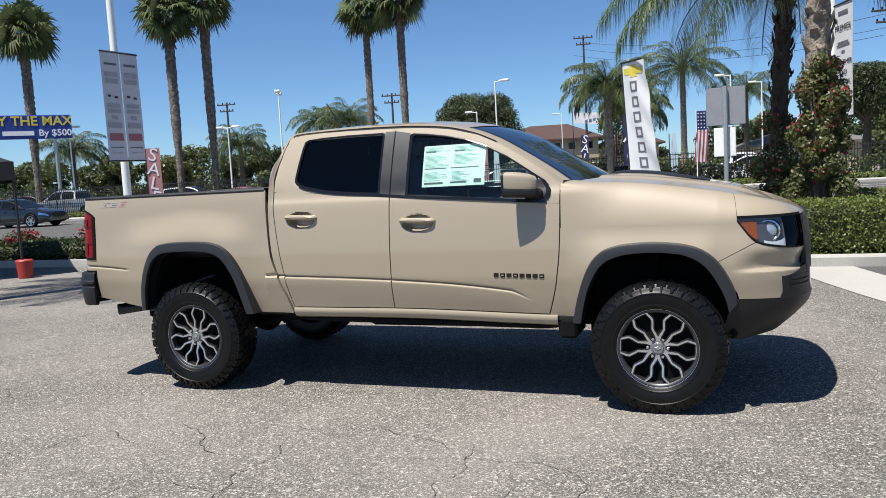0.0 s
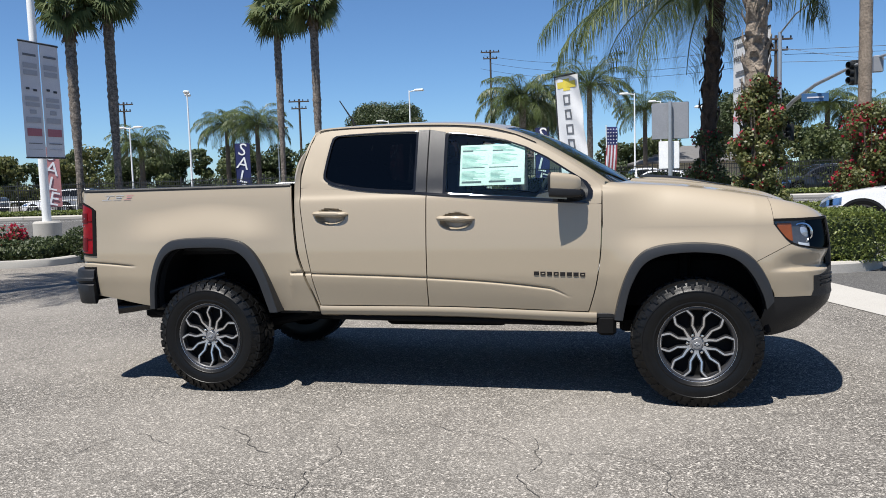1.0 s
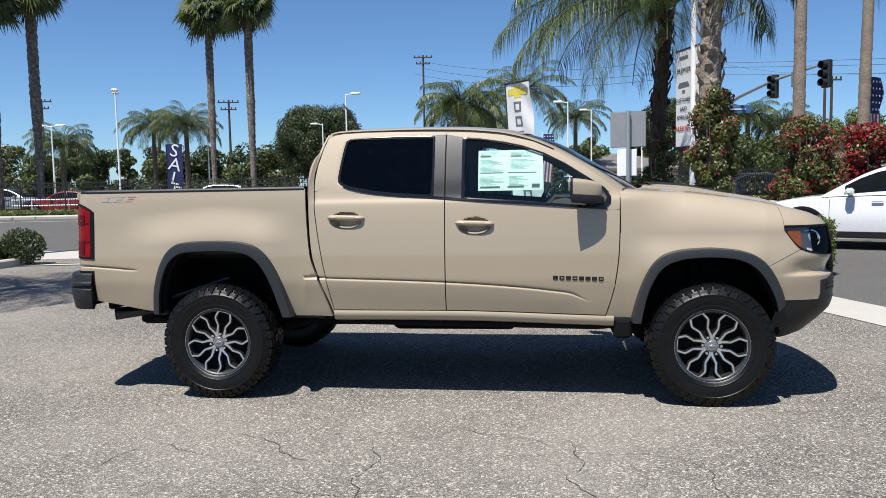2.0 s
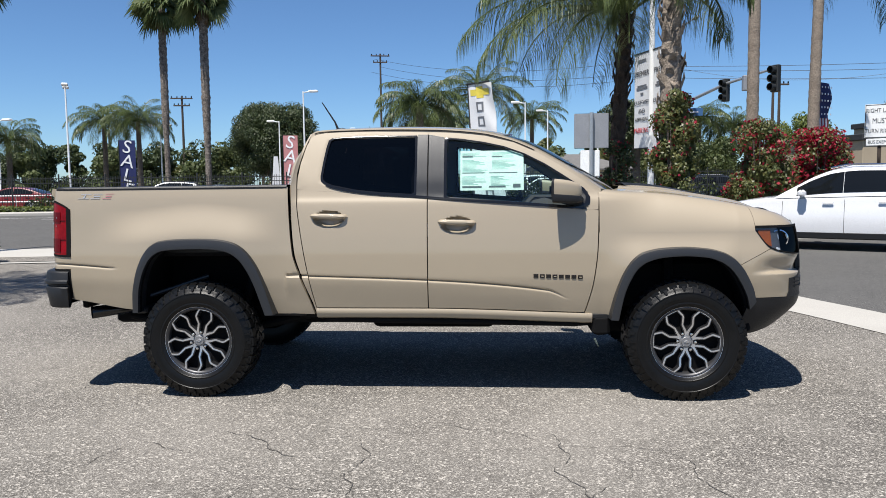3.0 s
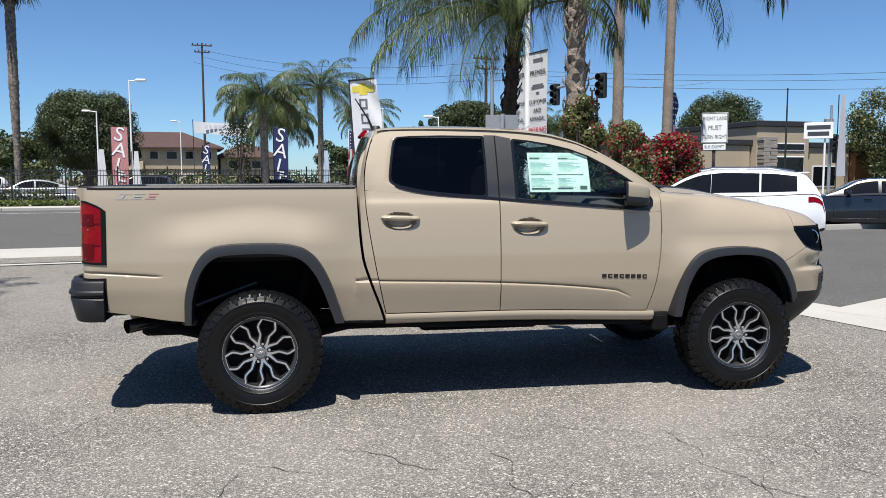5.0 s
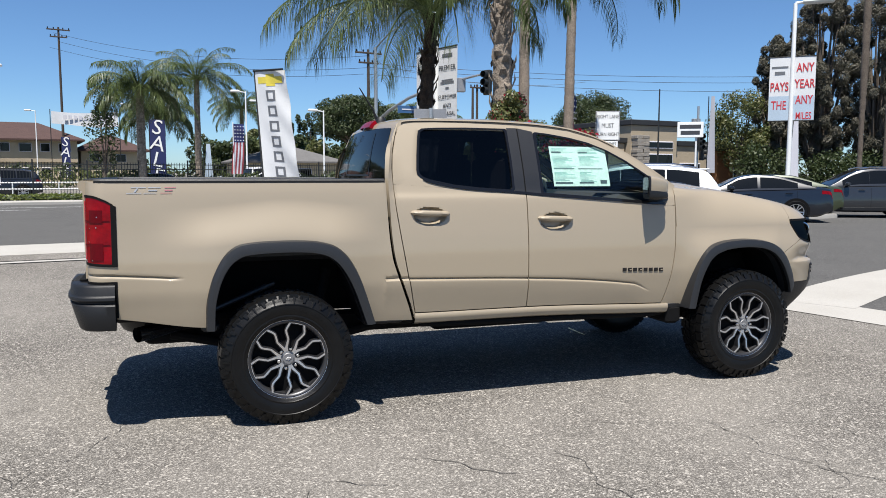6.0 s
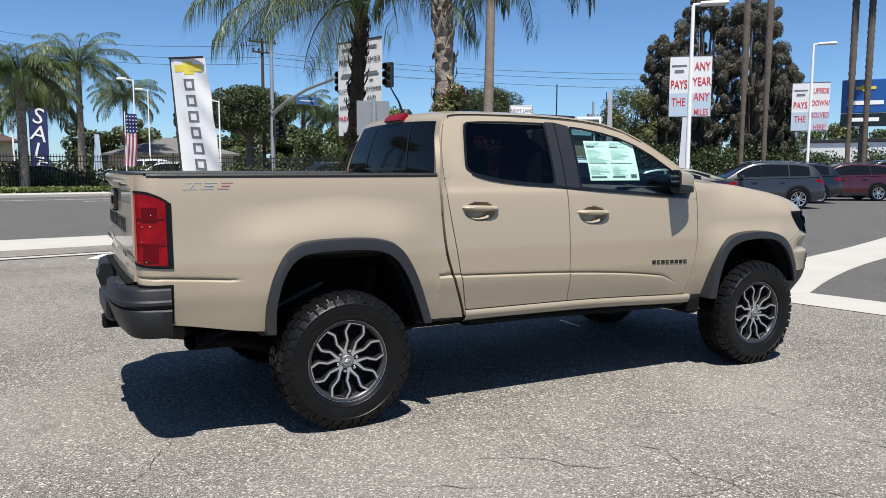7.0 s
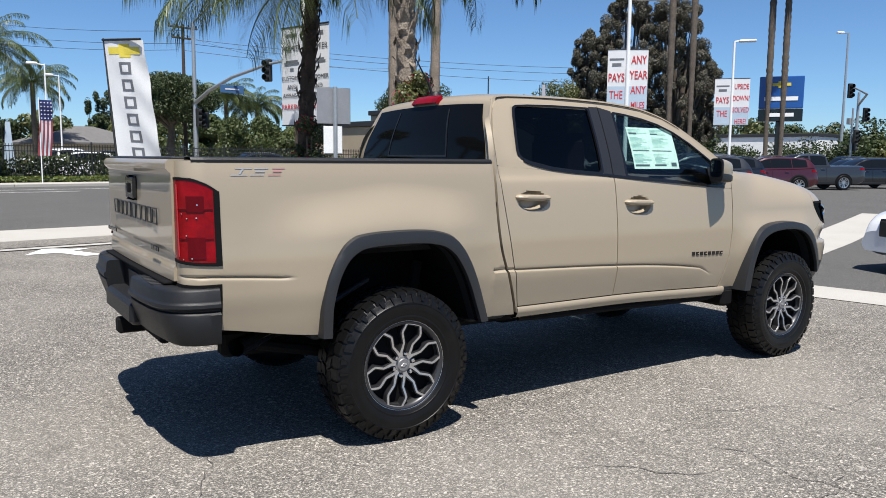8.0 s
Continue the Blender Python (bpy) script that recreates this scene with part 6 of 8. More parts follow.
def shrub(name, at, r, h, label, seed, n, leaf, material, flower=0, low=0.1, clumps=34, bloom=0.06, taper=0.55):
    """A loose bush: stems, leaves in uneven clumps and, where it blooms, clusters of bracts."""
    rng = random.Random(seed)
    t = thing(name, label, "shrub", at=at)
    x, y = at[0], at[1]
    lf, fl = Shape(), Shape()
    for k in range(9):
        a = rng.uniform(0, 2 * math.pi)
        part("stem", Shape().tube([(x, y, 0.05), (x + r * 0.3 * math.cos(a), y + r * 0.3 * math.sin(a), h * 0.45), (x + r * 0.6 * math.cos(a), y + r * 0.6 * math.sin(a), h * 0.85)], [0.03, 0.02, 0.008], 5), BARK, t, "thin brown stem")
    for k in range(clumps):
        a, f = rng.uniform(0, 2 * math.pi), rng.uniform(0, 1)
        z = low + (h - low) * f
        rr = r * (1 - taper * f ** 2.2) * rng.uniform(0.35, 0.9)
        c = (x + rr * math.cos(a), y + rr * math.sin(a), z)
        cr = min(r, h) * rng.uniform(0.22, 0.42)
        leaves(lf, in_ball(c, (cr, cr, cr), n // clumps, rng, 0.45), leaf, rng, 0.2, 0.6, c)
        if flower:
            share = flower * rng.uniform(0, 2) * (1.6 if f > 0.8 else 0.8)
            leaves(fl, in_ball(c, (cr * 1.06,) * 3, int(n // clumps * share), rng, 0.7), bloom, rng, narrow=0.8)
    tagged(part("leafage", lf, material, t, "", sharp=0), kind="stuff")
    if flower:
        tagged(part("blossom", fl, BRACT_RED, t, "red papery blossom", sharp=0), kind="stuff")
    return t


# palm island beside the lot
queen_palm("queen_palm", (4.93, 8.30, 0), 4.75, "queen palm with pale scarred trunk and drooping fronds", 3, BARK_PALE, 0.165, 17, 1.75, (0.06, 0.25), 80, 0.42, low=0.15, sag=1.35, boots=70, gap=(-2.0, 1.6, 0.5))
queen_palm("queen_palm", (4.55, 12.0, 0), 4.95, "queen palm with dark fibrous trunk and long fronds", 5, BARK_DARK, 0.145, 42, 3.6, (0.25, 0.0), 120, 0.85, low=0.05, sag=1.0, boots=80, gap=(0.25, 1.0, -9), blade=0.0062)
hedge("box_hedge", 3.0, 6.35, 6.70, 7.85, 0.80, "clipped green box hedge behind a kerb", 11, 26000)
shrub("bougainvillea", (4.95, 8.15, 0), 0.50, 2.80, "bougainvillea climbing a palm trunk, sparse red blossom", 12, 30000, 0.06, LEAF_BRONZE, 0.03, clumps=110, taper=0.62)
shrub("bougainvillea", (4.55, 11.8, 0), 0.55, 2.2, "dark bougainvillea round a palm trunk", 13, 11000, 0.065, LEAF_DARK, 0.05, clumps=60, taper=0.45)
queen_palm("queen_palm", (-7.3, 2.1, 0), 9.0, "tall queen palm beside the canopy", 27, RINGED, 0.15, 26, 2.6, (0.0, 0.0), 60, 0.6, low=-0.1, sag=1.1)
island("corner_island", rounded(-8.3, -6.3, 1.2, 3.0, 0.5), "a palm at the lot's west corner")
# planting strip along the street
shrub("bougainvillea", (8.30, 14.1, 0), 0.82, 2.75, "bougainvillea bush with scattered red blossom", 14, 20000, 0.08, LEAF_BRONZE, 0.15, bloom=0.085, clumps=80)
shrub("bougainvillea", (9.95, 14.75, 0), 0.92, 2.45, "bougainvillea bush in full red blossom", 15, 16000, 0.08, LEAF_BRONZE, 0.36, bloom=0.09, clumps=80)
queen_palm("queen_palm", (8.35, 14.83, 0), 14.0, "tall queen palm with slim ringed trunk", 16, RINGED, 0.125, 20, 3.2, (0.0, 0.0), 40)
queen_palm("queen_palm", (10.1, 15.6, 0), 7.2, "tall queen palm with slim ringed trunk", 17, RINGED, 0.13, 30, 3.4, (0.1, 0.0), 90, 0.7, low=0.1, sag=1.35, gap=(3.14, 1.9, -9))
hedge("low_hedge", 5.2, 17.0, 2.6, 3.6, 0.55, "low green hedge along the street strip", 18, 9000, 0.08, None, STREET_TURN, (1.0, 11.9))
# west strip
hedge("low_hedge", -18.5, -8.2, 7.95, 9.3, 0.46, "low dark hedge with red-tipped leaves", 19, 20000, 0.07, LEAF_DARK)
for k, x in enumerate((-9.3, -11.4, -13.0, -15.5)):
    shrub("red_shrub", (x, 8.5, 0), 0.55, 0.62, "small shrub with red leaves", 40 + k, 1500, 0.07, LEAF_DARK, 0.4)
# far side of the street
hedge("street_hedge", -70, 50, 25.5, 26.1, 0.38, "low green hedge at the foot of the fence", 22, 24000, 0.16, LEAF, STREET_TURN, (0, 11.5))
for k, (x, y, h, r) in enumerate(((-23.5, 53.2, 14.9, 2.2), (-17.7, 46.5, 13.8, 1.95), (-27.6, 34.2, 11.8, 1.8), (-26.5, 36.2, 12.9, 1.8))):
    fan_palm("fan_palm", (x, y, 0), h, "tall fan palm with slim trunk and round crown", 60 + k, r, trunk_r=0.25, bark=FAN_BARK)
fan_palm("fan_palm", (-43.0, 37.7, 0), 13.1, "tall fan palm with slim trunk and round crown", 65, 2.3, trunk_r=0.29, bark=FAN_BARK)
for k, (x, y, h, r) in enumerate(((34.5, 28.0, 15, 1.5), (35.2, 27.0, 16, 1.5), (41.3, 26.1, 14.5, 1.5), (41.8, 25.4, 14.0, 1.5))):
    fan_palm("fan_palm", (x, y, 0), h, "very tall fan palm with dark trunk", 70 + k, r)
for k, (x, y, h, ln) in enumerate(((0.83, 53.0, 7.95, 4.0), (-2.3, 38.0, 5.65, 2.75), (-1.6, 44.0, 4.9, 2.5), (5.4, 72.9, 7.6, 3.7), (-32.8, 61.5, 7.0, 3.4), (-28.1, 58.2, 6.8, 3.4), (-35.5, 52, 5.0, 3.0), (-46.0, 44, 5.0, 3.0), (19.5, 64, 6.5, 3), (23, 66, 6.0, 3))):
    queen_palm("queen_palm", (x, y, 0), h, "feathery palm with pale trunk", 80 + k, BARK_PALE if k < 2 else BARK, 0.2, 40, ln, (0, 0), 90, 0.78, low=-0.15, sag=1.12, blade=0.012, limp=0.62)
tree("round_tree", (-20.8, 73.0, 0), 9.8, 4.9, 1.5, "broad dense dark green tree", LEAF_DARK, 101, 120, 0.21, 760, 0.4, 0.8, clump=(0.20, 0.34))
tree("light_tree", (27.5, 62.0, 0), 7.0, 2.6, 1.5, "light green broad-leaved tree", LEAF, 102, 40, 0.22, 300, 0.25, 0.8)
tree("street_tree", (37.6, 41.4, 0), 7.3, 2.3, 1.6, "rounded olive-green street tree", LEAF_BRONZE, 103, 40, 0.18, 300, 0.22, 1.0)
for k, (x, y, h, r) in enumerate(((40.7, 41.0, 12.5, 2.3), (42.9, 39.6, 15.5, 2.6), (45.8, 37.4, 15.0, 2.8), (48.4, 37.2, 11.0, 2.3))):
    tree("eucalyptus", (x, y, 0), h, r, 0.7, "tall grey-green eucalyptus with ragged crown", LEAF_OLIVE, 104 + k, 170, 0.21, 420, 0.35, 1.25, clump=(0.09, 0.20), narrow=0.3, droop=0.5)
for k, (x, y, h, r) in enumerate(((13.4, 95, 9.4, 1.0), (15.0, 95, 9.9, 1.0), (16.4, 96, 9.2, 1.0), (-7.2, 78, 11.5, 1.8))):
    tree("cypress", (x, y, 0), h, r, 0.8, "narrow dark green cypress tree", LEAF_DARK, 110 + k, 26, 0.3, 90, 0.15, 1.9)
tree("shade_tree", (37.0, 62, 0), 8.9, 3.6, 4.4, "round dark green shade tree", LEAF_DARK, 115, 70, 0.2, 380, 0.35)
tree("shade_tree", (12.7, 56, 0), 7.5, 3.2, 3.9, "spreading dark green flat-topped tree", LEAF_DARK, 116, 70, 0.2, 380, 0.3, 0.55)
tree("shade_tree", (17.5, 52, 0), 4.4, 2.6, 0.8, "leafy mid-green broad tree", LEAF_FAR, 117, 36, 0.25, 240, 0.25)
# woods behind the far lot: one body of leaves along the horizon
rng = random.Random(33)
WOODS = [(LEAF_FAR, Shape()), (LEAF_DARK, Shape()), (LEAF_BRONZE, Shape())]


def wood_tree(c, r, h, shape):
    """A far tree: a few leafy clumps down to the ground."""
    for j in range(10):
        a, f = rng.uniform(0, 2 * math.pi), rng.uniform(0.12, 0.86)
        rr = r * (0.75 - 0.5 * abs(f - 0.45)) * rng.uniform(0.4, 1.1)
        b = (c.x + rr * math.cos(a), c.y + rr * math.sin(a), h * f)
        k = r * rng.uniform(0.38, 0.56)
        leaves(shape, in_ball(b, (k, k, k * 0.75), 190, rng, 0.6), 0.42, rng, 0.0, 0.6, b)


for k in range(150):
    u = -98 + 175 * k / 149 + rng.uniform(-2, 2)
    low = -15 < u < 14
    h = (3.4 if low else 5.9) + 1.3 * noise.noise((u * 0.11, 3.1, 0)) + rng.uniform(-0.9, 1.3)
    wood_tree(st_pt(u, rng.uniform(64, 80) + (36 if low else 0)), rng.uniform(1.5, 2.8), h, rng.choice(WOODS)[1])
for k in range(46):
    a, d = radians(18 + 20 * k / 45), rng.uniform(100, 118)
    wood_tree(Vector((-2 + d * math.cos(a), -3.3 + d * math.sin(a), 0)), rng.uniform(2.2, 3.6), rng.uniform(3.6, 7.2), rng.choice(WOODS)[1])
for k in range(130):
    b = st_pt(-98 + 175 * k / 129, rng.uniform(66, 80), rng.uniform(0.5, 1.3))
    leaves(WOODS[k % 3][1], in_ball(b, (1.7, 1.5, 1.2), 150, rng, 0.5), 0.42, rng, 0.0, 0.6, b)
for paint, shape in WOODS:
    single("far_woods", shape, paint, "belt of distant green trees", "trees", kind="stuff", sharp=0)
near_leaf = Shape()
for k in range(150):
    u = rng.uniform(0, 34) if k < 90 else rng.uniform(-60, -36)
    c = st_pt(u, rng.uniform(26.8, 28.4), 0.3 + rng.uniform(0.2, 1.5 if u < -2 else 1.0))
    leaves(near_leaf, in_ball(c, (0.8, 0.7, 0.55), 80, rng, 0.2), 0.22, rng)
for k in range(34):
    c = st_pt(rng.uniform(-19, -8.5), rng.uniform(26.8, 27.6), rng.uniform(0.35, 1.0))
    leaves(near_leaf, in_ball(c, (0.7, 0.6, 0.45), 80, rng, 0.2), 0.20, rng)
single("fence_shrubbery", near_leaf, LEAF_FAR, "green shrubbery behind the iron fence", "shrubs", kind="stuff", sharp=0)
ivy = Shape()
for u0, u1 in ((-60, -36), (1, 14)):
    us = [rng.uniform(u0, u1) for k in range(5200)]
    leaves(ivy, [st_pt(u, 26.6 + rng.gauss(0, 0.06), rng.uniform(0.1, 1.1 + 0.7 * max(0, noise.noise((u * 0.35, 0, 0)) + 0.25))) for u in us], 0.18, rng)
single("fence_ivy", ivy, LEAF_DARK, "dark climbing leaves on the fence", "creeper", kind="stuff", sharp=0)

road_leaf = Shape()
for k in range(150):
    f = rng.uniform(0, 1)
    c = (36.5 + 25.0 * f + rng.uniform(-0.8, 0.8), 39.5 - 8.5 * f + rng.uniform(-0.8, 0.8), rng.uniform(0.3, 2.6 + 1.0 * noise.noise((f * 9, 0, 0))))
    leaves(road_leaf, in_ball(c, (1.1, 1.1, 0.8), 150, rng, 0.2), 0.24, rng)
single("roadside_shrubbery", road_leaf, LEAF_DARK, "dark shrubbery below the eucalyptus trees", "shrubs", kind="stuff", sharp=0)


# ---- street furniture ----
def facing(at, to=(0.5, -4.6), extra=0.0):
    """A pose at a place, its front (-y) turned to a point on the ground."""
    a = math.atan2(to[1] - at[1], to[0] - at[0]) + math.pi / 2 + radians(extra)
    return Matrix.Translation(at) @ Matrix.Rotation(a, 4, "Z")


def cloth(w, h, z0, wave=0.03, lean=0.0, seed=0, taper=0.0, thick_y=0.006):
    """A hanging banner, slightly curved by wind."""
    rows = []
    for i in range(15):
        f = i / 14
        z = z0 + h * f
        row = []
        for j in range(9):
            k = -0.5 + j / 8
            y = wave * math.sin(3.1 * f * 2 + 2.2 * k + seed) * (0.5 + k)
            row.append(Vector((k * w * (1 - taper * f) + lean * (1 - f), y, z)))
        rows.append(row)
    s = Shape().grid(rows)
    return s.grid([[p + Vector((0, thick_y, 0)) for p in r] for r in rows])


def fence_run():
    f = thing("iron_fence", "black iron picket fence along the far pavement", "fence", at=st_pt(-10, 26.4))
    for k in range(46):
        u = -70 + 2.4 * k
        part("post", Shape().box(st_pt(u, 26.4, 1.05), (0.07, 0.07, 2.1), 0.01, Matrix.Rotation(STREET_TURN, 3, "Z")), IRON, f)
        s = Shape()
        for i in range(1, 18):
            s.box(st_pt(u + 0.133 * i, 26.4, 1.02 + 0.0), (0.024, 0.024, 1.9), 0, Matrix.Rotation(STREET_TURN, 3, "Z"))
        tagged(part("picket_panel", s, IRON, f, "row of thin black pickets", sharp=0), kind="stuff")
        for z in (0.22, 1.62, 1.86):
            part("rail", Shape().box(st_pt(u + 1.2, 26.4, z), (2.33, 0.035, 0.04), 0, Matrix.Rotation(STREET_TURN, 3, "Z")), IRON, f)


fence_run()


rail = thing("guard_rail", "white pipe guard rail behind the iron fence", "guard rail", at=st_pt(-17, 27.3))
for z in (0.30, 0.64, 0.96):
    part("rail", Shape().tube([st_pt(-36, 27.3, z), st_pt(0.4, 27.3, z)], 0.035, 8), WHITE_POLE, rail)
for k in range(19):
    part("post", Shape().tube([st_pt(-36 + 2.02 * k, 27.3, -0.02), st_pt(-36 + 2.02 * k, 27.3, 0.99)], 0.03, 8), WHITE_POLE, rail)


def lamp_post(at, h, arms, label, material=None, turn=0.0, base=True, r=0.07):
    """A tapered pole with flat shoebox heads."""
    t = thing("street_lamp", label, "street lamp", at=at)
    part("pole", Shape().tube([(at[0], at[1], -0.02), (at[0], at[1], h)], [r * 1.3, r * 0.75], 10), material or WHITE_POLE, t)
    if base:
        part("base", Shape().lathe([(0.0, 0.75), (0.22, 0.75), (0.24, 0.72), (0.25, -0.02)], 16, "z", at), CONCRETE, t, "round concrete base")
    for a in arms:
        d = Vector((math.cos(radians(a)), math.sin(radians(a)), 0))
        p = Vector((at[0], at[1], h - 0.08))
        part("arm", Shape().tube([p, p + d * 0.45 + Vector((0, 0, 0.06))], 0.035, 6), material or WHITE_POLE, t)
        part("lamp_head", Shape().box(p + d * 0.70 + Vector((0, 0, 0.08)), (0.62, 0.34, 0.14), 0.04, Matrix.Rotation(radians(a), 3, "Z")), SIGN_WHITE, t, "flat pale lamp head")
    return t


for x, y, h, arms in ((-22.8, 38.2, 7.2, (118, 298)), (-11.0, 46.5, 7.6, (0,)), (-31.2, 44.4, 5.9, (0, 180)), (-16.0, 58, 6.6, (180,)), (-3.1, 52, 6.0, (180,)), (-14.5, 86.3, 7.9, (180,)), (6.4, 64.0, 7.6, (180,)),
                      (3.96, 50.5, 7.0, (180,)), (8.5, 46, 5.5, (180,)), (-42, 40, 6.5, (0, 180)), (-27, 60, 6.6, (0, 180))):
    lamp_post((x, y, 0), h, arms, "slim white car-park lamp", r=0.055)
lamp_post((63.3, 33.8, 0), 12.3, (150,), "tall galvanised street lamp", GALV, base=False, r=0.1)
lamp_post((27.5, 36.5, 0), 6.6, (), "slim dark steel pole", IRON, base=False, r=0.05)


def utility_pole(at, h, label, arms=((0.3, 2.4), (1.1, 1.8)), turn=0.2, r=0.17):
    t = thing("utility_pole", label, "utility pole", at=at)
    part("pole", Shape().tube([(at[0], at[1], -0.02), (at[0], at[1], h)], [r, r * 0.65], 9), WOOD_POLE, t)
    for d, w in arms:
        part("crossarm", Shape().box((at[0], at[1] - 0.12, h - d), (w, 0.12, 0.14), 0.02, Matrix.Rotation(turn, 3, "Z")), WOOD_POLE, t)
        for k in (-0.45, -0.2, 0.2, 0.45):
            part("insulator", Shape().lathe([(0.0, 0.2), (0.05, 0.18), (0.07, 0.06), (0.05, 0.0)], 8, "z", (at[0] + k * w * math.cos(turn), at[1] - 0.12 + k * w * math.sin(turn), h - d + 0.07)), WINDOW_DARK, t, "small dark insulator")
    return t


for x, y, h in ((-12.9, 93.9, 17.8), (-33.3, 80.0, 11.4), (-55, 78, 12.0), (14.6, 58.9, 11.6), (-44, 84, 10.5), (-28, 92, 10.5)):
    utility_pole((x, y, 0), h, "tall brown wooden utility pole with crossarms")
utility_pole((25.5, 62, 0), 9.5, "wooden utility pole beside the junction", ((0.3, 1.6),), r=0.15)
utility_pole((24.3, 60, 0), 9.0, "wooden utility pole beside the junction", (), r=0.15)


def cable(a, b, sag, r=0.012):
    a, b = Vector(a), Vector(b)
    pts = [a.lerp(b, f) - Vector((0, 0, sag * 4 * f * (1 - f))) for f in spread(0, 1, 16)]
    single("power_line", Shape().tube(pts, r, 5, caps=False), IRON, "thin black overhead power line", "power line")


for dz, off in ((0.0, 0), (0.9, 0.6), (1.5, -0.4)):
    cable((14.6 + off, 58.9, 9.6 + dz * 0.6), (62, 52, 9.4 + dz), 0.7, 0.018)
    cable((-12.4 + off, 86.1, 15.9 - dz), (14.6 + off, 58.9, 11.1 - dz), 1.2, 0.016)
cable((14.6, 58.9, 10.8), (30, 50, 8.6), 1.0)


def signal_head(parent, m):
    """A three-light traffic signal with visors and a backplate."""
    b = part("signal_head", Shape().box((0, 0, 0), (0.36, 0.22, 1.05), 0.03), IRON, parent, "black three-light signal head", basis=m)
    for k, z in enumerate((0.33, 0.0, -0.33)):
        part("visor", Shape().lathe([(0.13, -0.02), (0.14, -0.22), (0.15, -0.22), (0.15, 0.0)], 12, "y", (0, -0.11, z)), IRON, b, "round black visor")


ms = thing("traffic_signal_mast", "galvanised traffic signal mast with curved arm", "traffic signal", at=(13.8, 53.2, 0))
part("pole", Shape().tube([(13.8, 53.2, -0.02), (13.8, 53.2, 10.9)], [0.19, 0.12], 12), GALV, ms)
part("mast_arm", Shape().tube([(13.8, 53.2, 5.2), (14.3, 51.4, 6.0), (15.07, 48.7, 6.75), (16.4, 45.4, 7.4), (17.75, 40.6, 7.65)], [0.15, 0.13, 0.11, 0.09, 0.065], 10), GALV, ms)
part("luminaire_arm", Shape().tube([(13.8, 53.2, 10.8), (14.4, 51.2, 11.7), (15.1, 48.7, 12.1)], [0.06, 0.055, 0.04], 8), GALV, ms)
part("luminaire", Shape().box((15.2, 48.4, 12.1), (0.3, 0.8, 0.16), 0.05), SIGN_BACK, ms, "grey cobra-head lamp")
part("street_sign", Shape().box((15.05, 48.7, 5.95), (1.65, 0.04, 0.52), 0.01, Matrix.Rotation(0.1, 3, "Z")), STREET_BLUE, ms, "blue street-name plate with plain bar")
part("sign_bar", Shape().box((15.05, 48.665, 5.95), (1.0, 0.012, 0.09), 0, Matrix.Rotation(0.1, 3, "Z")), BANNER_GREY, ms)
part("camera_box", Shape().box((17.0, 43.2, 7.15), (0.5, 0.4, 0.9), 0.03), SIGN_BACK, ms, "grey sign back on the arm")
for at, yaw, k in (((17.75, 40.5, 7.05), -60, 1.45), ((16.42, 45.5, 7.0), -60, 1.35), ((13.98, 52.9, 4.2), 30, 1.25), ((14.5, 52.9, 4.0), -70, 1.1)):
    signal_head(ms, Matrix.Translation(at) @ Matrix.Rotation(radians(yaw), 4, "Z") @ Matrix.Scale(k, 4))
part("bracket", Shape().tube([(13.8, 53.2, 4.1), (14.5, 52.9, 4.1)], 0.04, 6), GALV, ms)
for x, y in ((30.0, 36.0), (58.0, 30.0)):
    m2 = thing("traffic_signal_post", "galvanised post with traffic signal heads", "traffic signal", at=(x, y, 0))
    part("pole", Shape().tube([(x, y, -0.02), (x, y, 5.6)], [0.1, 0.07], 10), GALV, m2)
    signal_head(m2, Matrix.Translation((x, y - 0.3, 3.4)))
    signal_head(m2, Matrix.Translation((x + 0.35, y, 2.8)) @ Matrix.Rotation(radians(70), 4, "Z"))
    part("control_box", Shape().box((x, y + 0.2, 4.6), (0.5, 0.3, 0.5), 0.03), GALV, m2)
ms = thing("traffic_signal_mast", "far traffic signal mast over the junction", "traffic signal", at=(58, 27, 0))
part("pole", Shape().tube([(60.5, 31, -0.02), (60.5, 31, 7.0)], [0.15, 0.1], 10), GALV, ms)
part("mast_arm", Shape().tube([(60.5, 31, 6.0), (58, 29.0, 6.6), (54.5, 28.2, 6.9)], [0.1, 0.08, 0.05], 8), GALV, ms)
signal_head(ms, Matrix.Translation((54.2, 28.2, 6.6)) @ Matrix.Rotation(radians(-20), 4, "Z"))
signal_head(ms, Matrix.Translation((57.2, 28.6, 5.0)) @ Matrix.Rotation(radians(-20), 4, "Z"))

# tall white flag with a yellow emblem and a column of plain blocks
m = facing((1.64, 14.5, 0), (0.5, -4.6), -58) @ Matrix.Diagonal((1.12, 1, 0.965, 1))
fl = thing("banner_flag", "tall white banner flag with yellow emblem and dark letter blocks", "flag", at=(1.64, 14.5, 0))
edge_x = lambda f: -0.36 - 0.34 * f


def flag_pt(f, k, off=0.0):
    """A point of the flag's cloth: f up its height, k across from the pole."""
    turn, w = radians(30 * (1 - f)), (1.02 - 0.05 * (1 - f)) * k
    d = (0.06 * math.sin(5 * f + 3 * k) + 0.018 * math.sin(23 * f + 9 * k)) * k - off
    return m @ Vector((edge_x(f) + w * math.cos(turn) - d * math.sin(turn), w * math.sin(turn) + d * math.cos(turn), 0.45 + 3.62 * f - 0.05 * k))


def flag_print(f0, f1, k0, k1):
    return [[flag_pt(f, k, 0.006) for k in spread(k0, k1, 5)] for f in spread(f0, f1, 5)]


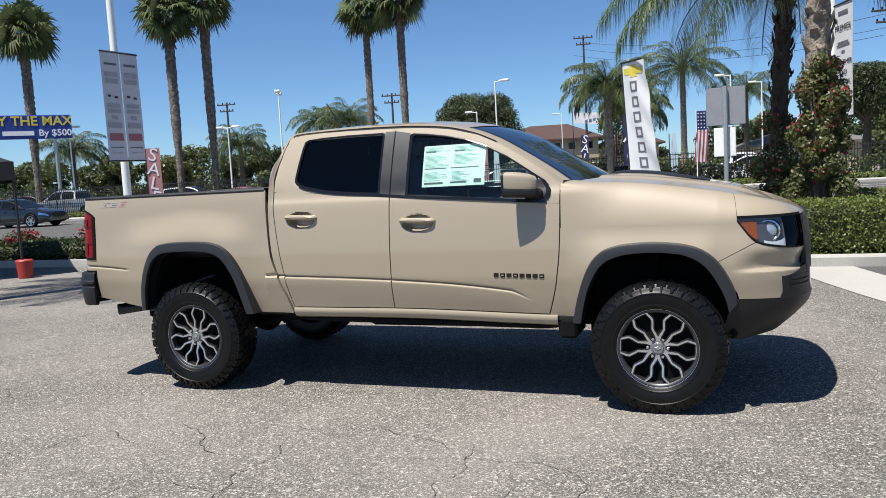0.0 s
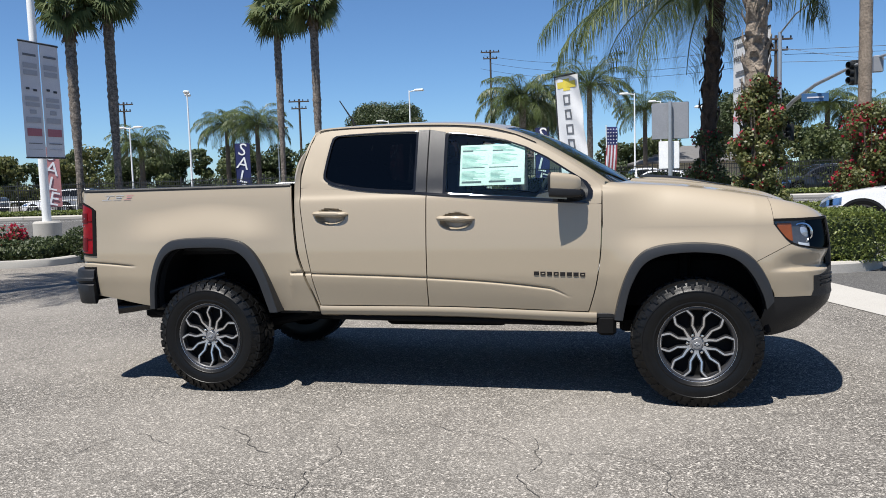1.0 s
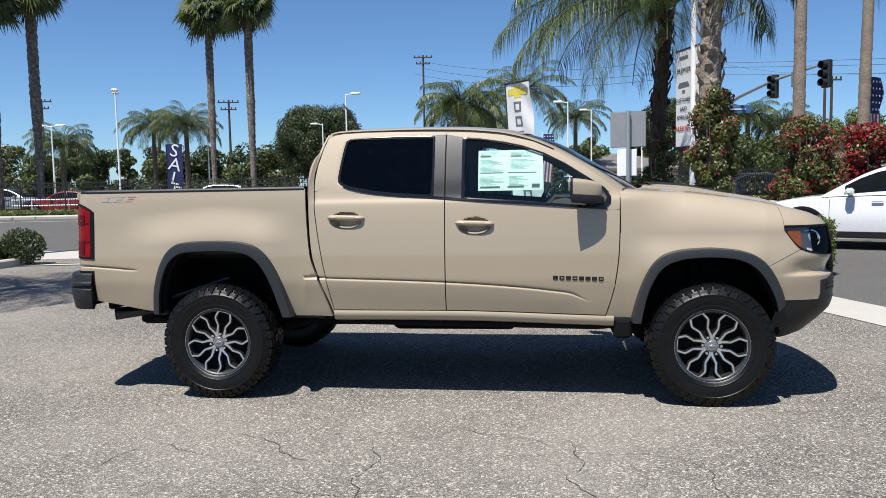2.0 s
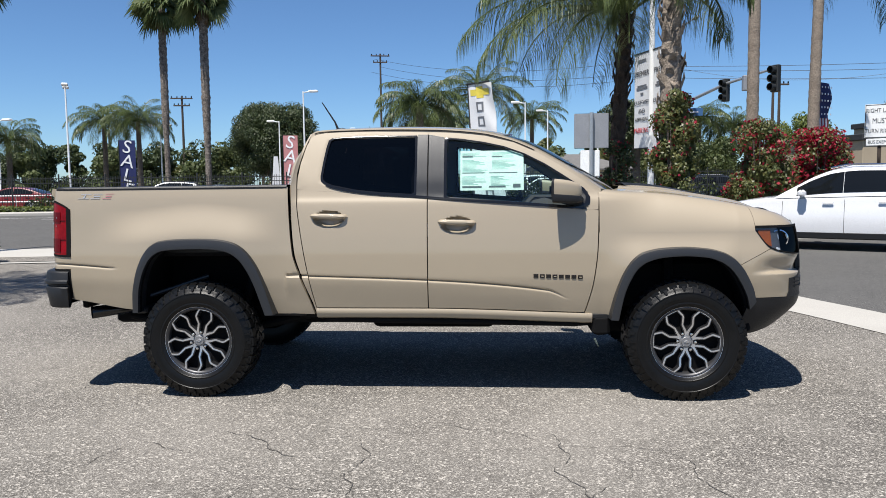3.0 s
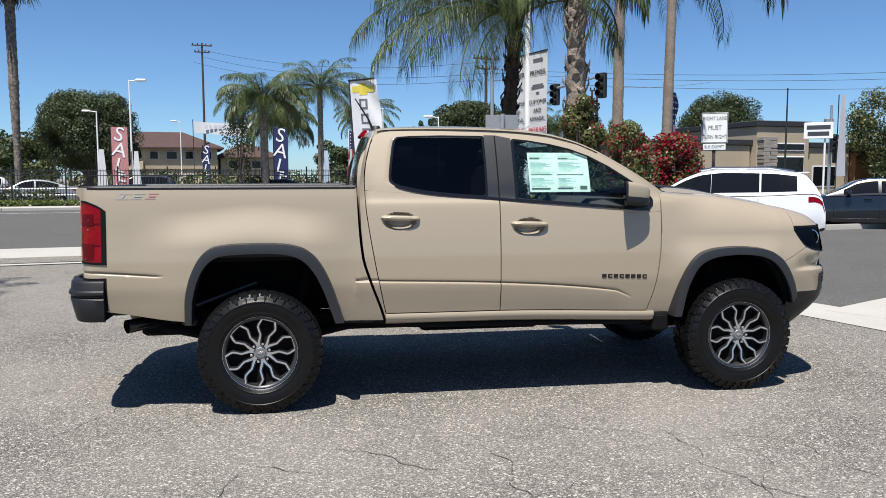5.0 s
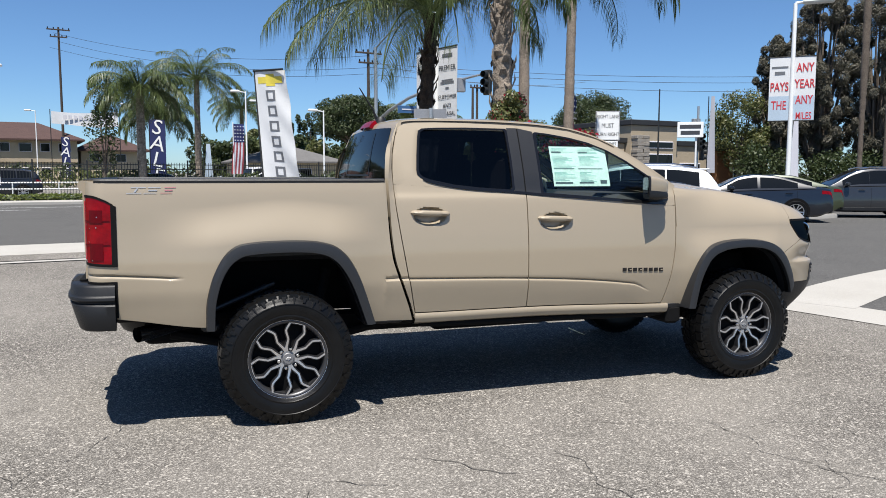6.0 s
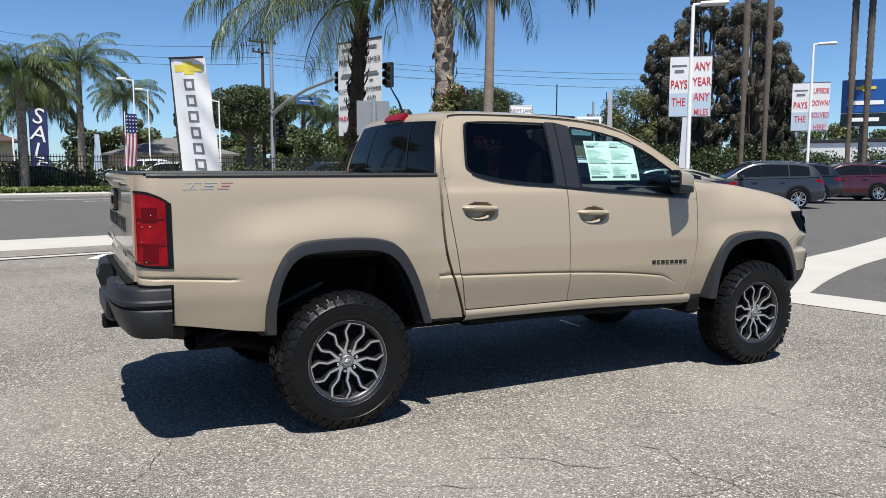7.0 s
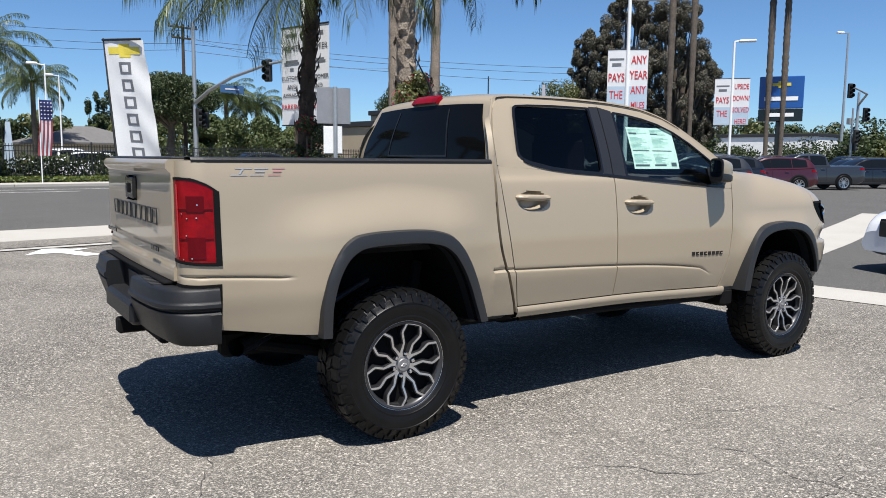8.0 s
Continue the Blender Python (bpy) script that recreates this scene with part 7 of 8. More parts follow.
part("pole", Shape().tube([m @ Vector((edge_x(0) + 0.05, 0, -0.02)), m @ Vector((edge_x(0.5), 0, 2.3)), m @ Vector((edge_x(1), 0, 4.12))], [0.03, 0.026, 0.02], 8), IRON, fl)
rows = [[flag_pt(f, k) for k in spread(0, 1, 13)] for f in spread(0, 1, 41)]
part("cloth", Shape().grid(rows).grid([[p + m.to_3x3() @ Vector((0, 0.008, 0)) for p in r] for r in rows]), BANNER_WHITE, fl, "white sail cloth", sharp=60)
part("top_edge", Shape().tube([m @ Vector((edge_x(1) - 0.02, -0.01, 4.09)), m @ Vector((edge_x(1) + 1.04, -0.01, 4.03))], 0.025, 6), IRON, fl)
part("emblem", Shape().grid(flag_print(0.915, 0.960, 0.12, 0.90)).grid(flag_print(0.896, 0.979, 0.40, 0.66)), YELLOW, fl, "plain yellow emblem")
for i in range(8):
    f = 0.832 - 0.1045 * i
    s = Shape()
    bars = ((-0.036, -0.023, -0.14, 0.14), (0.023, 0.036, -0.14, 0.14), (-0.023, 0.023, -0.14, -0.075), (-0.023, 0.023, 0.075, 0.14))
    for f0, f1, k0, k1 in bars:
        s.grid(flag_print(f + f0, f + f1, 0.50 + k0, 0.50 + k1))
    part("letter_block", s, TEXT_GREY, fl, "grey letter block")

# lamp pole with two tall banners beside the street
m = facing((5.93, 15.09, 0), (-3.5, 11.9), 0)
bp = thing("banner_lamp_pole", "white lamp pole with two tall white parking banners", "lamp pole", at=(5.93, 15.09, 0))
part("pole", Shape().tube([(5.93, 15.09, -0.02), (5.93, 15.09, 8.5)], [0.085, 0.06], 12), WHITE_POLE, bp)
for sgn, w in ((-1, 0.80), (1, 0.80)):
    b = part("banner", cloth(w, 2.45, 2.25, 0.006, 0, sgn), BANNER_WHITE, bp, "white banner with grey and red print", basis=m @ Matrix.Translation((sgn * 0.48, 0, 0)))
    b.matrix_parent_inverse = bp.matrix_basis.inverted()
    for z, txt, sz, mt in ((4.42, "PREMIER", 0.19, TEXT_DARK), (3.68, "CUSTOMER", 0.15, TEXT_DARK), (3.46, "AND", 0.16, TEXT_DARK), (3.25, "APPRAISAL", 0.142, TEXT_DARK), (2.96, "PARKING", 0.19, TEXT_RED)):
        lettering(txt, sz, mt, b, Matrix.Translation((0, -0.012, z - 0.25)), 0.002)
    for z, wd, hg in ((4.50, 0.42, 0.07), (3.86, 0.46, 0.04), (3.80, 0.56, 0.05), (3.66, 0.14, 0.05)):
        part("print_bar", Shape().box((0, -0.010, z), (wd, 0.004, hg), 0.0), TEXT_GREY, b, "grey print bar")
    for z in (2.25, 4.70):
        part("banner_arm", Shape().tube([(-sgn * 0.48, 0, z), (sgn * 0.40, 0, z)], 0.018, 6), IRON, b)

# lamp pole with pale grey banners at the west strip
m = facing((-10.0, 10.4, 0), (3.2, -4.6), 40)
bp = thing("banner_lamp_pole", "white lamp pole with two pale grey banners on a concrete base", "lamp pole", at=(-10.0, 10.4, 0))
part("pole", Shape().tube([(-10.0, 10.4, -0.02), (-10.0, 10.4, 9.0)], [0.10, 0.07], 12), WHITE_POLE, bp)
part("base", Shape().lathe([(0.0, 0.78), (0.27, 0.78), (0.30, 0.74), (0.30, -0.02)], 20, "z", (-10.0, 10.4, 0)), CONCRETE, bp, "round concrete base")
for sgn in (-1, 1):
    b = part("banner", cloth(0.50, 2.60, 2.20, 0.008, 0.0, sgn), BANNER_GREY, bp, "pale grey banner with faint print", basis=m @ Matrix.Translation((sgn * 0.27, -0.14, 0)))
    for f, x, wd, hg, mt in ((0.12, 0, 0.34, 0.05, TEXT_GREY), (0.21, 0, 0.36, 0.11, PALE_PRINT), (0.27, 0, 0.36, 0.11, PALE_PRINT), (0.405, -0.10, 0.09, 0.05, TEXT_DARK), (0.415, 0.09, 0.10, 0.05, TEXT_DARK),
                             (0.49, 0, 0.36, 0.09, PALE_PRINT), (0.54, 0, 0.36, 0.09, PALE_PRINT), (0.60, 0, 0.17, 0.09, PALE_PRINT), (0.67, 0, 0.38, 0.12, PALE_PRINT), (0.775, 0, 0.38, 0.17, FADED_PRINT), (0.87, 0, 0.36, 0.018, TEXT_GREY), (0.92, 0, 0.36, 0.012, PALE_PRINT)):
        part("print_bar", Shape().box((x, -0.012, 4.80 - 2.60 * f), (wd, 0.003, hg), 0.0), mt, b, "faint print bar")
    for z in (2.22, 4.77):
        part("banner_arm", Shape().tube([(-sgn * 0.27, 0, z), (sgn * 0.26, 0, z)], 0.018, 6), IRON, b)

# lamp poles with sales banners at the far side of the lot
for (x, y, h, w, z0, z1, words_l, words_r) in ((19.7, 17.3, 7.3, 0.66, 3.30, 5.50, ("PAYS", "THE"), ("ANY", "YEAR", "ANY", "MILES")), (38.3, 26.5, 8.5, 0.92, 3.58, 6.35, ("PAYS", "THE"), ("UPSIDE", "DOWN?", "SOLVED", "HERE!"))):
    m = facing((x, y, 0), (-1.4, -4.0), 2)
    bp = thing("banner_lamp_pole", "white lamp pole with two red-lettered sales banners", "lamp pole", at=(x, y, 0))
    part("pole", Shape().tube([(x, y, -0.02), (x, y, h)], [0.09, 0.065], 12), WHITE_POLE, bp)
    part("base", Shape().lathe([(0.0, 0.75), (0.25, 0.75), (0.28, 0.7), (0.28, -0.02)], 16, "z", (x, y, 0)), CONCRETE, bp)
    part("arm", Shape().tube([m @ Vector((0, 0, h)), m @ Vector((0.35, 0, h + 0.02))], 0.05, 8), WHITE_POLE, bp)
    part("lamp_head", Shape().box(m @ Vector((0.72, 0, h + 0.02)), (1.0, 0.4, 0.14), 0.05, m.to_3x3()), SIGN_WHITE, bp, "flat white lamp head")
    H = z1 - z0
    for sgn, words in ((-1, words_l), (1, words_r)):
        b = part("banner", cloth(w, H, z0, 0.004, 0, sgn), BANNER_WHITE, bp, "white banner with red words over a blue foot", basis=m @ Matrix.Translation((sgn * (w / 2 + 0.07), 0, 0)))
        part("banner_foot", Shape().box((0, -0.008, z0 + 0.20 * H), (w * 0.98, 0.002, 0.38 * H), 0), CYAN_CLOTH, b, "blue lower banner print")
        n = len(words)
        for i, word in enumerate(words):
            z = z1 - H * ((0.18 + 0.25 * i) if n > 2 else (0.47 + 0.29 * i))
            lettering(word, 0.19 * H if len(word) < 5 else 0.155 * H, TEXT_RED, b, Matrix.Translation((0, -0.013, z)), 0.002, squeeze=0.64 if len(word) < 5 else 0.60, bold=0.012)
        if n == 2:
            part("print_bar", Shape().box((0, -0.008, z1 - 0.16 * H), (w * 0.8, 0.004, 0.03 * H), 0), TEXT_GREY, b, "grey print bar")
            part("print_bar", Shape().box((0, -0.008, z1 - 0.25 * H), (w * 0.5, 0.004, 0.05 * H), 0), TEXT_GREY, b, "grey print bar")
        for z in (z0, z1):
            part("banner_arm", Shape().tube([(-sgn * (w / 2 + 0.07), 0, z), (sgn * w * 0.5, 0, z)], 0.016, 6), IRON, b)

# dealer sign
m = facing((44.0, 27.0, 0), (-1.9, -3.3), 0)
ds = thing("pylon_sign", "blue and black pylon sign with yellow emblem", "sign", at=(44.0, 27.0, 0))
bk = part("sign_board", Shape().box((0, 0, 5.85), (2.65, 0.35, 2.05), 0.04), SIGN_BLUE, ds, "blue sign face", basis=m)
part("sign_board", Shape().box((0, 0, 4.40), (2.65, 0.35, 0.80), 0.03), GLOSS_BLACK, ds, "black lower sign face", basis=m)
part("post", Shape().box((0, 0.1, 2.0), (0.5, 0.3, 4.0), 0.03), GLOSS_BLACK, ds, basis=m)
part("emblem", Shape().box((0, -0.19, 6.35), (1.1, 0.02, 0.20), 0.02).box((0, -0.19, 6.35), (0.42, 0.02, 0.42), 0.02), YELLOW, bk, "plain yellow emblem")
part("name_bar", Shape().box((0, -0.19, 5.45), (2.0, 0.02, 0.26), 0.02), TEXT_WHITE, bk, "plain white bar")
part("name_bar", Shape().box((0, -0.19, 4.42), (1.6, 0.02, 0.24), 0.02), TEXT_WHITE, bk, "plain white bar")

# road sign
m = facing((13.2, 18.6, 0), (0.9, -5.0), 4)
rs = thing("road_sign", "white lane-use road sign with black words", "road sign", at=(13.2, 18.6, 0))
part("post", Shape().box((13.2, 18.6, 1.3), (0.10, 0.10, 2.64), 0.01, m.to_3x3()), WOOD_POLE, rs, "dark timber post")
pl = part("sign_plate", Shape().box((0, -0.08, 3.06), (0.80, 0.02, 0.98), 0.008), SIGN_WHITE, rs, "white sign plate", basis=m)
part("border", Shape().box((0, -0.093, 3.53), (0.76, 0.004, 0.016), 0).box((0, -0.093, 2.59), (0.76, 0.004, 0.016), 0).box((-0.38, -0.093, 3.06), (0.016, 0.004, 0.95), 0).box((0.38, -0.093, 3.06), (0.016, 0.004, 0.95), 0), TEXT_DARK, pl, "thin black border")
for z, txt, sz in ((3.36, "RIGHT LANE", 0.17), (3.06, "MUST", 0.21), (2.77, "TURN RIGHT", 0.17)):
    lettering(txt, sz, TEXT_DARK, pl, Matrix.Translation((0, -0.094, z)), 0.002, squeeze=0.78)
pl2 = part("sub_plate", Shape().box((0, -0.08, 2.45), (0.70, 0.02, 0.20), 0.006), SIGN_WHITE, rs, "small white plate", basis=m)
lettering("BUS EXEMPT", 0.135, TEXT_DARK, pl2, Matrix.Translation((0, -0.094, 2.45)), 0.002, squeeze=0.8)

# back of a sign on a steel post in the palm island, with a small white notice
m = facing((3.65, 8.56, 0), (2.6, -5.0), 0)
gs = thing("road_sign", "bare metal sign back on a galvanised steel post", "road sign", at=(3.65, 8.56, 0))
part("post", Shape().tube([m @ Vector((0, -0.04, -0.02)), m @ Vector((0, -0.04, 2.60))], 0.036, 10), GALV, gs)
part("sign_plate", Shape().box((0, 0.02, 2.29), (0.59, 0.02, 0.60), 0.03), SIGN_BACK, gs, "bare aluminium sign back", basis=m)
part("notice", Shape().box((-0.02, 0.02, 1.73), (0.33, 0.02, 0.46), 0.01), SIGN_WHITE, gs, "small white notice", basis=m)

# flags beyond the street
def sale_flag(at, h, w, material, label, word, to=(0.8, -5), z0=1.0):
    m = facing(at, to)
    f = thing("feather_flag", label, "flag", at=at)
    part("pole", Shape().tube([m @ Vector((-w / 2, 0, -0.02)), m @ Vector((-w / 2, 0, h))], 0.025, 6), IRON, f)
    b = part("cloth", cloth(w, h - z0, z0, 0.012, taper=0.0 if word else 0.6), material, f, basis=m)
    n = len(word)
    for i, ch in enumerate(word):
        lettering(ch, (h - z0) / n * 1.28, TEXT_WHITE, b, Matrix.Translation((0.0, -0.022, h - (h - z0) * (i + 0.5) / n)) @ Matrix.Rotation(radians(14), 4, "Y"), 0.004, squeeze=1.0)


sale_flag((-10.1, 39.6, 0), 4.25, 0.85, BANNER_RED, "faded red sale flag with white letters", "SALE", z0=0.9)
sale_flag((-1.6, 41.8, 0), 4.40, 0.85, BANNER_BLUE, "navy sale flag with white letters", "SALE", z0=0.8)
sale_flag((-18.5, 36.6, 0), 3.95, 0.85, BANNER_BLUE, "navy sale flag with white letters", "SALE", z0=0.8)
sale_flag((-25.8, 29.8, 0), 3.8, 0.75, BANNER_RED, "faded red sale flag with white letters", "SALE", z0=0.7)
sale_flag((-11.4, 41.0, 0), 3.1, 0.6, BANNER_WHITE, "pale faded cloth feather flag", "", z0=0.8)
sale_flag((-9.55, 41.0, 0), 3.0, 0.5, BANNER_WHITE, "pale faded cloth feather flag", "", z0=0.8)
sale_flag((1.0, 39.0, 0), 3.0, 0.5, CYAN_CLOTH, "pale blue cloth feather flag", "", z0=0.6)
sale_flag((31.0, 29.0, 0), 4.6, 0.5, BANNER_GREY, "grey cloth feather flag", "", (-1.4, -4), z0=0.9)
sale_flag((24.8, 28.0, 0), 5.3, 0.4, PALE_PRINT, "slate grey cloth feather flag", "", (-1.4, -4), z0=1.5)
sale_flag((-11.5, 84.3, 0), 5.1, 0.80, BANNER_BLUE, "navy sale flag turned edge-on, white letters", "SALE", z0=0.9)
for (x, y, to) in ((2.5, 37.6, (-1, -4.2)), (10.9, 16.9, (1.5, -5))):
    m = facing((x, y, 0), to, 20 if y > 30 else 62)
    f = thing("flag_on_pole", "striped flag hanging from a slim pole", "flag", at=(x, y, 0))
    part("pole", Shape().tube([m @ Vector((-0.3, 0, -0.02)), m @ Vector((-0.3, 0, 4.1))], 0.025, 6), WHITE_POLE, f)
    b = part("canton", cloth(0.62, 0.95, 3.05, 0.05), BANNER_BLUE, f, "blue starred field", basis=m)
    for i in range(7):
        part("stripe", Shape().grid([[m @ Vector((-0.31 + 0.0886 * (i + e) - 0.12 * (1 - z), 0.03 * math.sin(6 * z + i * 0.3), 1.40 + 1.65 * z)) for z in spread(0, 1, 10)] for e in (0, 1)]), FLAG_RED if i % 2 == 0 else BANNER_GREY, f, "red or white stripe")
    for r in range(5):
        for c in range(4):
            part("star", Shape().box((-0.22 + 0.15 * c, -0.07, 3.15 + 0.18 * r), (0.05, 0.004, 0.05), 0), TEXT_WHITE, b)
# torn white banner strung between poles
m = facing((-9.6, 85.0, 0), (1.5, -4.7)) @ Matrix.Translation((0, 0, 0.55))
tb = thing("strung_banner", "torn white banner strung between two poles", "banner", at=(-9.6, 85.0, 0))
rows = [[m @ Vector((-3.2 + 6.4 * u, 0.08 * math.sin(9 * u), 5.8 + 1.4 * v + 0.16 * math.sin(4 * u + 1) * (1 - v) - 0.2 * math.sin(math.pi * u) + 0.15 * u)) for v in spread(0, 1, 5)] for u in spread(0, 1, 24)]
part("cloth", Shape().grid(rows).grid([[p + Vector((0, 0.02, 0)) for p in r] for r in rows]), BANNER_WHITE, tb, "creased white cloth")
for k in range(9):
    part("print_bar", Shape().box(m @ Vector((-1.9 + 0.48 * k, -0.12, 6.6)), (0.34, 0.004, 0.42), 0, m.to_3x3()), BANNER_GREY, tb, "faded grey print")
for sx in (-3.3, 3.3):
    part("pole", Shape().tube([m @ Vector((sx, 0, -0.57)), m @ Vector((sx, 0, 7.4))], 0.04, 8), IRON, tb)
# roadside hoarding
m = facing((-41.0, 35.6, 0), (3.6, -4.5)) @ Matrix.Translation((0.35, 0, -0.32))
hb = thing("hoarding", "blue hoarding with yellow and white words on posts", "billboard", at=(-41.0, 35.6, 0))
bd = part("board", Shape().box((-1.3, 0, 6.6), (7.2, 0.2, 1.62), 0.05), BANNER_DEEP, hb, "deep blue board", basis=m)
lettering("Y THE MAX", 0.88, YELLOW, bd, Matrix.Translation((0.10, -0.12, 6.98)), 0.01, bold=0.02)
lettering("By $500", 0.62, TEXT_WHITE, bd, Matrix.Translation((1.25, -0.12, 6.18)), 0.01, bold=0.018)
part("name_bar", Shape().box((-1.0, -0.115, 6.18), (1.9, 0.02, 0.30), 0), TEXT_WHITE, bd, "plain white bar")
for sx in (-3.5, 1.2):
    part("post", Shape().tube([m @ Vector((sx, 0.1, -0.02)), m @ Vector((sx, 0.1, 5.9))], 0.12, 8), GALV, hb)
# canopy with a red weight
cn = thing("pop_up_canopy", "black pop-up canopy on a thin leg with a red weight", "canopy", at=(-8.5, 6.0, 0))
TA, TB = Vector((-0.65, -0.76, 0)), Vector((-0.76, 0.65, 0))
tp = lambda u, v, z: Vector((-8.5, 6.0, z)) + TA * 3.0 * u + TB * 3.0 * v
part("roof", Shape().grid([[tp(u, v, 2.13 + 0.7 * (1 - max(abs(2 * u - 1), abs(2 * v - 1)))) for v in spread(0, 1, 9)] for u in spread(0, 1, 9)]), TENT, cn, "black cloth roof")
ring = [tp(0, 0, 0), tp(1, 0, 0), tp(1, 1, 0), tp(0, 1, 0), tp(0, 0, 0)]
part("valance", Shape().grid([[p + Vector((0, 0, z)) for p in ring] for z in (1.80, 2.14)]), TENT, cn, "black cloth valance", sharp=20)
for u, v in ((0.01, 0.01), (0.99, 0.01), (0.01, 0.99), (0.99, 0.99)):
    part("leg", Shape().box(tp(u, v, 1.0), (0.035, 0.035, 2.0), 0.004), IRON, cn)
part("weight", Shape().lathe([(0.0, 0.34), (0.13, 0.34), (0.15, 0.32), (0.12, 0.0), (0, 0)], 18, "z", (-8.5, 6.0, 0.0)), BUCKET, cn, "red plastic weight bucket")
single("tailpiece_bush", leaves(Shape(), in_ball((-8.0, 9.0, 0.35), (0.45, 0.4, 0.38), 2600, random.Random(5), 0.3), 0.06, random.Random(6)), LEAF_DARK, "small clipped dark bush on the kerb end", "shrub", kind="stuff", sharp=0)


# ---- buildings ----
def block(name, label, u0, u1, v0, v1, h, wall, roof, windows, eave=0.5, roof_h=1.8, roof_mat=None, flat=False, ridge=None):
    """A building along the street: walls, roof and window openings that are framed and set in."""
    t = thing(name, label, "building", at=st_pt((u0 + u1) / 2, v0))
    rot = Matrix.Rotation(STREET_TURN, 3, "Z")
    part("wall", st_slab(u0, u1, v0, v1, -0.05, h, 0.03), wall, t)
    if flat:
        part("roof", st_slab(u0 - 0.15, u1 + 0.15, v0 - 0.15, v1 + 0.15, h, h + 0.35, 0.03), roof_mat or DARK_TRIM, t, "flat dark roof edge")
    else:
        c = (v0 + v1) / 2
        ridge0, ridge1 = min(u0 + (v1 - v0) / 2, (u0 + u1) / 2 - 0.5), max(u1 - (v1 - v0) / 2, (u0 + u1) / 2 + 0.5)
        ridge0, ridge1 = ridge or (ridge0, ridge1)
        P = [st_pt(u0 - eave, v0 - eave, h), st_pt(u1 + eave, v0 - eave, h), st_pt(u1 + eave, v1 + eave, h), st_pt(u0 - eave, v1 + eave, h), st_pt(ridge0, c, h + roof_h), st_pt(ridge1, c, h + roof_h)]
        Q = [p - Vector((0, 0, 0.18)) for p in P[:4]]
        part("roof", Shape().add(P + Q, [(0, 1, 5, 4), (1, 2, 5), (2, 3, 4, 5), (3, 0, 4), (6, 7, 1, 0), (7, 8, 2, 1), (8, 9, 3, 2), (9, 6, 0, 3), (6, 9, 8, 7)]), roof, t, "hipped roof", sharp=20)
    for wu, wz, ww, wh in windows:
        w = part("window", Shape().box(st_pt(wu, v0 - 0.02, wz), (ww, 0.10, wh), 0.02, rot), BANNER_GREY, t, "pale window frame")
        part("pane", Shape().box(st_pt(wu, v0 - 0.065, wz), (ww - 0.14, 0.03, wh - 0.14), 0, rot), WINDOW_DARK, w, "dark pane")
    return t


apt = block("apartment_house", "two-storey cream apartment house with red-brown hipped roof", -11.7, 2.5, 83.2, 93.2, 5.2, STUCCO_CREAM, ROOF_RED,
            [(-10.8 + 2.0 * k, z, 1.0 if k % 2 else 1.3, 1.0) for k in range(7) for z in (1.5, 4.25)], 0.8, 2.1, ridge=(-6.3, -1.4))
part("balcony", st_slab(-13.7, -6.0, 81.8, 83.15, 2.44, 3.5, 0.03), STUCCO_CREAM, apt, "cream balcony wall")
part("storey_band", st_slab(-5.9, 2.5, 83.0, 83.16, 2.6, 3.0, 0.01), STUCCO, apt, "tan band between the storeys")
part("stair", Shape().box(st_pt(-13.1, 82.1, 1.3), (0.35, 1.3, 3.6), 0.02, Matrix.Rotation(STREET_TURN, 3, "Z") @ Matrix.Rotation(radians(48), 3, "Y")), STUCCO_CREAM, apt, "sloping stair wall")
block("apartment_house", "lower cream apartment wing with red-brown roof", 3.1, 10.2, 87.5, 97.4, 4.2, STUCCO_CREAM, ROOF_RED, [(4.6, 3.2, 1.2, 1.0), (7.6, 3.2, 1.2, 1.0)], 0.8, 2.0)
block("bungalow", "low house with grey shingle roof", 16, 26, 60, 68, 2.6, STUCCO_CREAM, ROOF_GREY, [(18, 1.4, 1.4, 1.0), (22, 1.4, 1.4, 1.0)], 0.5, 1.6)
shop = block("shop_building", "low tan stucco shop with dark flat roof edge", 27.0, 32.6, 24.5, 34, 3.5, STUCCO, None, [(29.0, 1.4, 1.2, 1.2)], flat=True)
block("shop_building", "taller tan shop entrance with stone pier", 32.7, 36.9, 24.0, 34, 4.7, STUCCO, None, [(35.3, 1.5, 2.4, 2.6), (35.3, 3.4, 2.4, 0.5)], flat=True)
block("shop_building", "low tan shop wing with dark roof edge", 36.95, 41.0, 24.6, 34, 3.4, STUCCO, None, [(38.8, 1.5, 2.0, 1.4)], flat=True)
block("shop_building", "low shop front clad in orange-brown boards", 41.1, 46.5, 24.2, 32, 3.1, CEDAR, None, [(43.8, 1.5, 2.0, 1.4)], flat=True)
m = facing((24.7, 29.6, 0), (-0.6, -4.4))
sg = thing("shop_sign", "small white shop sign with dark bars on a post", "sign", at=(24.7, 29.6, 0))
part("post", Shape().tube([m @ Vector((0.3, 0.04, -0.02)), m @ Vector((0.3, 0.04, 4.1))], 0.05, 8), WHITE_POLE, sg)
face = part("sign_board", Shape().box((0, -0.06, 3.72), (1.30, 0.06, 0.80), 0.02), SIGN_WHITE, sg, "white sign board", basis=m)
for z, wd, hg in ((3.88, 1.05, 0.20), (3.57, 0.95, 0.20)):
    part("name_bar", Shape().box((0, -0.095, z), (wd, 0.006, hg), 0), TEXT_DARK, face, "dark bar")
pier = thing("stone_pier", "stacked stone pier beside the shop entrance", "pier", at=st_pt(33.3, 23.7))
rng = random.Random(8)
